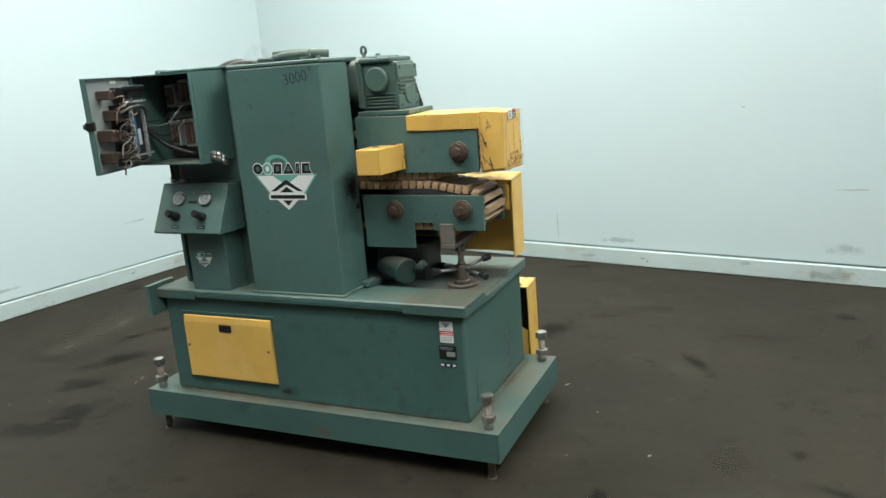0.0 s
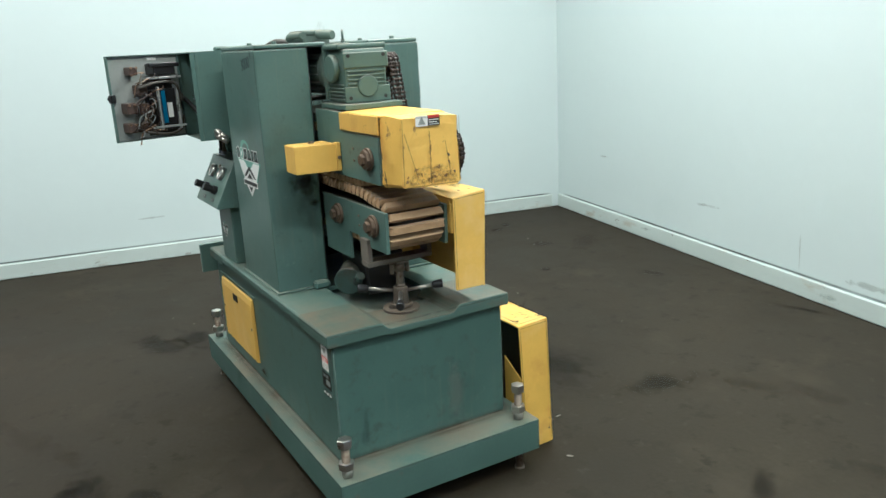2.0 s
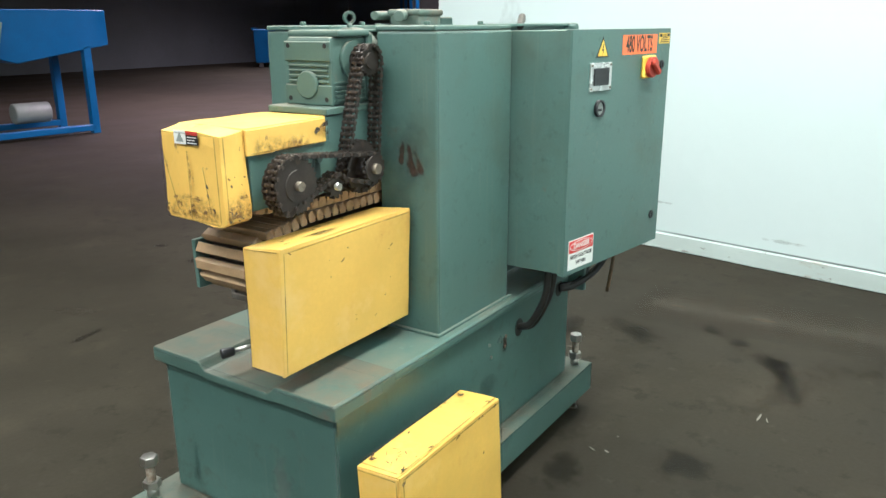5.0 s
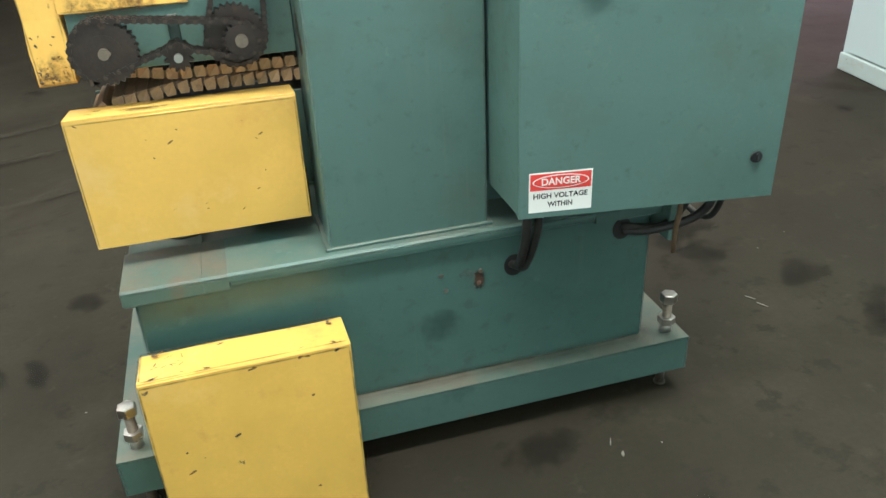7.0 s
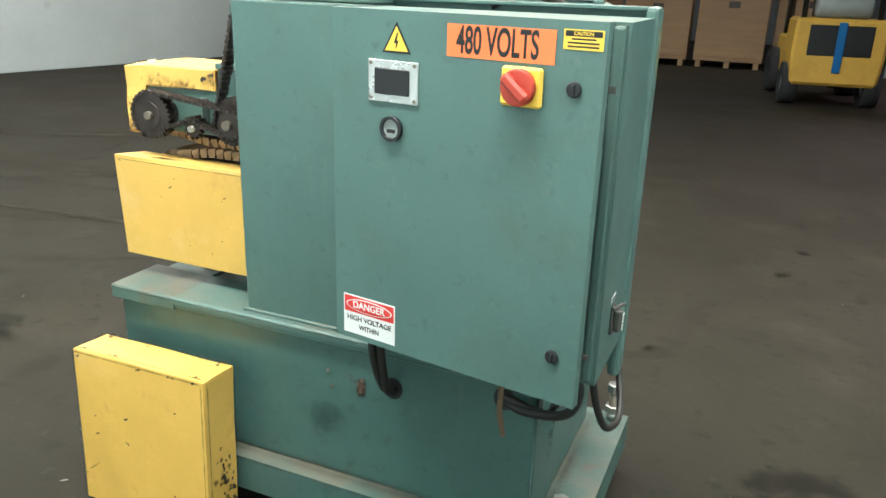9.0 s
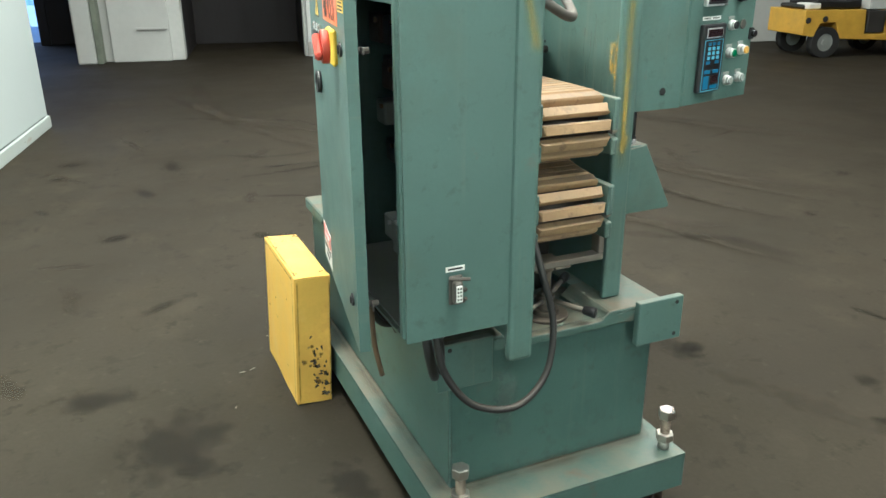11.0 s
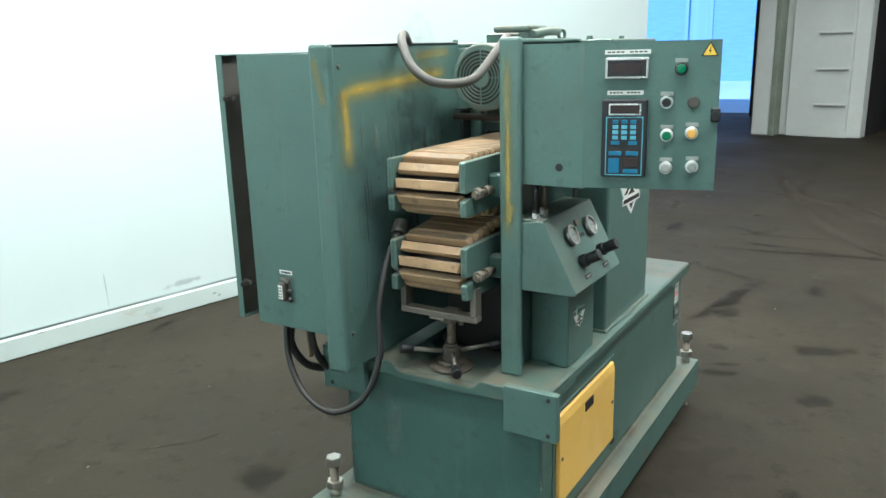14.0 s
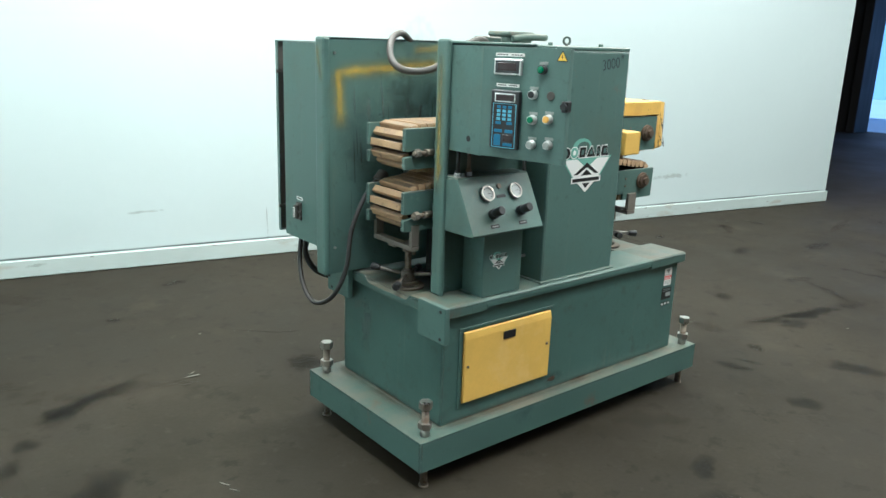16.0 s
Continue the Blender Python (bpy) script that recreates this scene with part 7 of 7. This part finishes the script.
part("chute", prism([(0.35, 1.45), (1.25, 1.05), (1.05, 0.85), (0.45, 1.05)], "y", -0.35, 0.62, 0.01), PALE_GREEN, bm_thing, "pale green sheet metal chute")
part("motor", cyl((-0.2, 0.25, 0.32), (0.25, 0.25, 0.32), 0.13, 20, bevel=0.02), GREY_METAL, bm_thing)

# far west side: bins, crates and racking
for k, (x, y) in enumerate(((-18.2, -18.6), (-18.9, -16.9))):
    binn = thing("steel_bin", (x, y, 0), "blue steel waste bin with sloping front" if k == 0 else "dark grey steel waste bin", "bin", rz=42)
    mm = BLUE_STEEL if k == 0 else DARK
    part("hull", prism([(-0.8, 0.15), (0.6, 0.15), (0.9, 1.25), (-0.8, 1.25)], "y", -0.8, 0.8, 0.02), mm, binn)
    part("rim", join(box(-0.85, 0.95, -0.85, -0.78, 1.22, 1.30, 0.01), box(-0.85, 0.95, 0.78, 0.85, 1.22, 1.30, 0.01)), mm, binn)
    part("skid", join(box(-0.7, 0.6, -0.7, -0.55, 0, 0.15, 0.01), box(-0.7, 0.6, 0.55, 0.7, 0, 0.15, 0.01)), DARK, binn)
for k, (x, y) in enumerate(((-18.6, -14.8), (-18.9, -13.9), (-19.6, -15.7), (-23.4, -12.6))):
    pile = thing("pallet_load", (x, y, 0), "wrapped pale cartons on a pallet", "pallet", "pallets on the far side", 40)
    for i in range(5):
        part("board", box(-0.55, 0.55, -0.5 + 0.22 * i, -0.38 + 0.22 * i, 0.10, 0.13, 0.003), WOOD, pile)
    for x0 in (-0.55, -0.05, 0.45):
        part("runner", box(x0, x0 + 0.1, -0.5, 0.5, 0, 0.10, 0.003), WOOD, pile)
    part("load", dented(box(-0.5, 0.5, -0.45, 0.45, 0.13, 0.95 + 0.1 * k, 0.03), 0.03, 2.0, 4), (FAR_WALL, GREY_METAL, BAKELITE, FAR_WALL)[k], pile)
rack = thing("pallet_rack", (-22.0, -15.2, 0), "blue and orange pallet rack, half full", "rack", rz=40)
for x in (-4.0, -1.4, 1.2, 3.8):
    for y in (-0.5, 0.5):
        part("upright", box(x - 0.06, x + 0.06, y - 0.05, y + 0.05, 0, 4.6, 0.005), BLUE_STEEL, rack)
for z in (1.35, 2.9, 4.3):
    for y in (-0.5, 0.5):
        part("beam", box(-4.0, 3.8, y - 0.03, y + 0.03, z, z + 0.14, 0.005), ORANGE_STEEL, rack)
    part("deck", box(-4.0, 3.8, -0.5, 0.5, z + 0.141, z + 0.16, 0), DARK, rack)
for k in range(6):
    goods = thing("rack_goods", ((rack.matrix_basis @ Vector((-3.4 + 1.3 * k, 0, 1.512 if k % 2 else 3.062)))[:]), "dim wrapped goods on the pallet rack", "goods", "goods on the rack", 40)
    part("load", dented(box(-0.5, 0.5, -0.4, 0.4, 0, 0.7 + 0.1 * (k % 3), 0.03), 0.03, 2.0, 3), (GREY_METAL, BAKELITE, DARK)[k % 3], goods)
    part("band", box(-0.02, 0.02, -0.43, 0.43, 0.7, 0.72, 0), BLACK, goods)
trestle = thing("trestle", (-20.4, -13.0, 0), "yellow steel trestle standing by the rack", "trestle", rz=40)
part("top_beam", box(-1.0, 1.0, -0.06, 0.06, 1.0, 1.12, 0.005), TRUCK_YELLOW, trestle)
for x in (-0.8, 0.8):
    part("leg", join(tube([(x, 0, 1.0), (x - 0.15, -0.4, 0)], 0.03, 8, 2), tube([(x, 0, 1.0), (x + 0.15, 0.4, 0)], 0.03, 8, 2)), TRUCK_YELLOW, trestle)

# ---- oil stains and litter on the floor ----
OIL = soft_stain("oil stain", (0.009, 0.0075, 0.006), 0.6, 0.40, 10.0, (1.22, 1.66))
SCUFF = soft_stain("pale floor scuff", (0.053, 0.0455, 0.032), 0.8, 0.45, 12.0, (1.20, 1.75))
LITTER = mat("pale paper scrap", (0.20, 0.185, 0.155), 0.7, var=0.2, scale=30)


def stain(mesh, x, y, z, rx, ry, turn, label):
    ob = new(mesh.name, mesh)
    ob.matrix_basis = pose(x, y, z, 0, 0, turn) @ Matrix.Diagonal((rx * 1.5, ry * 1.5, 1, 1))
    return tagged(ob, label, kind="stuff")


LAID = []


def layer(x, y, reach):
    """The height of the lowest layer in which a stain of that reach touches no earlier one."""
    level = 0
    while any(k == level and math.hypot(x - a, y - b) < reach + r for a, b, r, k in LAID):
        level += 1
    LAID.append((x, y, reach, level))
    return 0.0008 + 0.0006 * level


def scrap(x, y, w, turn, seed):
    r = random.Random(seed)
    pts = [(w * r.uniform(0.6, 1.1) * math.cos(2 * math.pi * k / 9), w * (0.10 if w > 0.015 else 0.35) * r.uniform(0.4, 1.2) * math.sin(2 * math.pi * k / 9)) for k in range(9)]
    return tagged(part("paper_scrap", turned(prism(pts, "z", 0.0035, 0.0055), pose(x, y, 0, 0, 0, turn)), LITTER, None, "small pale scrap of litter on the floor"), kind="stuff")


SPOTS = [(-1.42, 0.93, 0.17, 0.045, 18), (1.9, -0.22, 0.16, 0.07, -10), (3.1, 0.8, 0.12, 0.05, 20), (3.75, 0.55, 0.13, 0.06, 0), (2.15, -0.2, 0.42, 0.05, -12), (3.3, -0.35, 0.5, 0.035, -82),
         (2.46, -0.58, 0.11, 0.06, 20), (-1.55, 0.25, 0.16, 0.07, 60), (-1.27, -0.48, 0.22, 0.07, 20), (-1.22, -0.29, 0.16, 0.09, 30), (-0.28, 0.46, 0.1, 0.07, 0), (-1.46, -0.05, 0.12, 0.07, 40),
         (0.11, 0.9, 0.2, 0.15, 0), (0.52, 1.13, 0.16, 0.07, 80), (-1.51, 0.86, 0.12, 0.05, 60), (-0.51, 0.79, 0.1, 0.07, 20), (1.54, -0.75, 0.16, 0.06, -70), (-0.02, -0.96, 0.1, 0.07, 20)]
oil_disc, scuff_disc = disc_mesh("oil_stain", OIL), disc_mesh("floor_scuff", SCUFF)
more = random.Random(21)
for k in range(52):
    SPOTS.append((more.uniform(-3.2, 5.5), more.uniform(-4.0, 2.6), more.uniform(0.03, 0.10), more.uniform(0.02, 0.06), more.uniform(0, 180)))
for x, y, rx, ry, turn in SPOTS:
    stain(oil_disc, x, y, layer(x, y, 1.5 * max(rx, ry)), rx, ry, turn, "dark oil stain on the floor")
PALE = [(0.74, 1.42, 0.12, 0.04, 20), (0.95, 1.55, 0.10, 0.05, 0), (1.2, -1.6, 0.2, 0.05, 40), (5.3, -0.2, 0.5, 0.05, 60), (4.6, -0.9, 0.7, 0.05, 30), (1.9, 1.2, 0.12, 0.04, 70), (2.9, -1.4, 0.9, 0.06, 25), (3.6, -2.2, 1.1, 0.07, 35)]
for k in range(30):
    PALE.append((more.uniform(-3.2, 5.5), more.uniform(-4.0, 2.4), more.uniform(0.06, 0.30), more.uniform(0.03, 0.08), more.uniform(0, 180)))
for x, y, rx, ry, turn in PALE:
    stain(scuff_disc, x, y, layer(x, y, 1.5 * max(rx, ry)), rx, ry, turn, "pale worn scuff on the floor")
bits = random.Random(12)
CRUMBS = [(-0.99, 0.92, 0.045), (-1.22, 0.07, 0.025), (1.17, -0.03, 0.012), (-0.45, 0.49, 0.018), (-1.21, 0.02, 0.02), (0.51, 0.59, 0.018), (-0.98, 0.95, 0.02), (0.75, 0.48, 0.014), (-0.46, 0.54, 0.012), (0.50, 0.63, 0.012)]
for k in range(16):
    CRUMBS.append((bits.uniform(-2.2, 3.0), bits.uniform(-2.2, 2.2), bits.uniform(0.003, 0.009)))
for i, (x, y, w) in enumerate(CRUMBS):
    if abs(x) < 0.76 and abs(y) < 0.36:
        continue
    scrap(x, y, w, bits.uniform(0, 180), 200 + i)

RIBBON_Z = 0.0014 + 0.0006 * max(k for *_, k in LAID)
# a pale strip beside the wall, and sweeping tyre marks
STRIP = soft_ribbon("pale worn strip", (0.062, 0.0535, 0.038), 0.95, 0.8, 5.0, 0.40, 0.75, 16.0)
TYRE_PALE = soft_ribbon("dusty tyre track", (0.054, 0.0465, 0.0325), 0.90, 0.85, 3.0, 0.55, 1.0, 5.0)
TYRE_DARK = soft_ribbon("black tyre scrub", (0.012, 0.010, 0.008), 0.55, 0.7, 6.0, 0.7, 1.0, 5.0)


def floor_line(name, points, width, material, z, label):
    return tagged(part(name, ribbon(points, width), material, None, label, pose(0, 0, z)), kind="stuff")


floor_line("worn_strip", [(-1.98, 0.10), (-2.03, 0.95), (-2.09, 1.90)], 0.55, STRIP, RIBBON_Z, "pale strip on the concrete floor")
for k, (pts, w) in enumerate((([(6.3, -2.0), (4.7, -2.15), (3.1, -2.5), (1.9, -2.9), (0.9, -3.5)], 0.34), ([(2.6, -0.7), (1.86, -1.2), (1.39, -1.67), (0.97, -2.23)], 0.20), ([(6.6, -2.7), (5.1, -3.2), (3.4, -3.9), (2.2, -4.6)], 0.40),
                              ([(8.0, -0.1), (5.76, -0.05), (4.2, -0.45), (3.2, -1.1)], 0.28), ([(7.0, 0.3), (5.5, -0.1), (4.3, -0.9), (3.6, -1.9)], 0.22),
                              ([(3.8, -1.95), (2.62, -2.12), (1.65, -2.32), (0.87, -2.60)], 0.12), ([(2.4, -1.60), (1.64, -1.69), (1.10, -1.84), (0.40, -2.06)], 0.11), ([(3.6, -2.30), (2.75, -2.45), (1.88, -2.72), (1.05, -3.05)], 0.13), ([(4.2, -1.3), (3.0, -1.45), (2.0, -1.50), (1.2, -1.42)], 0.09))):
    floor_line("tyre_track", pts, w, TYRE_PALE, RIBBON_Z + 0.0005 * (k + 1), "pale sweeping tyre track on the floor")
for k, (pts, w) in enumerate((([(3.40, 0.05), (3.40, -0.45), (3.30, -1.0)], 0.10), ([(1.62, -0.08), (1.95, -0.16), (2.30, -0.24)], 0.10), ([(2.70, 0.15), (2.62, -0.08), (2.50, -0.25)], 0.08), ([(-1.62, 0.80), (-1.40, 0.93), (-1.12, 1.04)], 0.07),
                              ([(-0.36, 1.12), (-0.48, 1.17), (-0.66, 1.34)], 0.025), ([(3.9, 0.2), (3.7, -0.2), (3.75, -0.6)], 0.09), ([(2.5, -2.0), (2.0, -2.22), (1.3, -2.36)], 0.16), ([(1.05, -1.70), (0.86, -2.0), (0.45, -2.14)], 0.14))):
    floor_line("tyre_scrub", pts, w, TYRE_DARK, RIBBON_Z + 0.0005 * (k + 11), "black scrubbed streak on the floor")
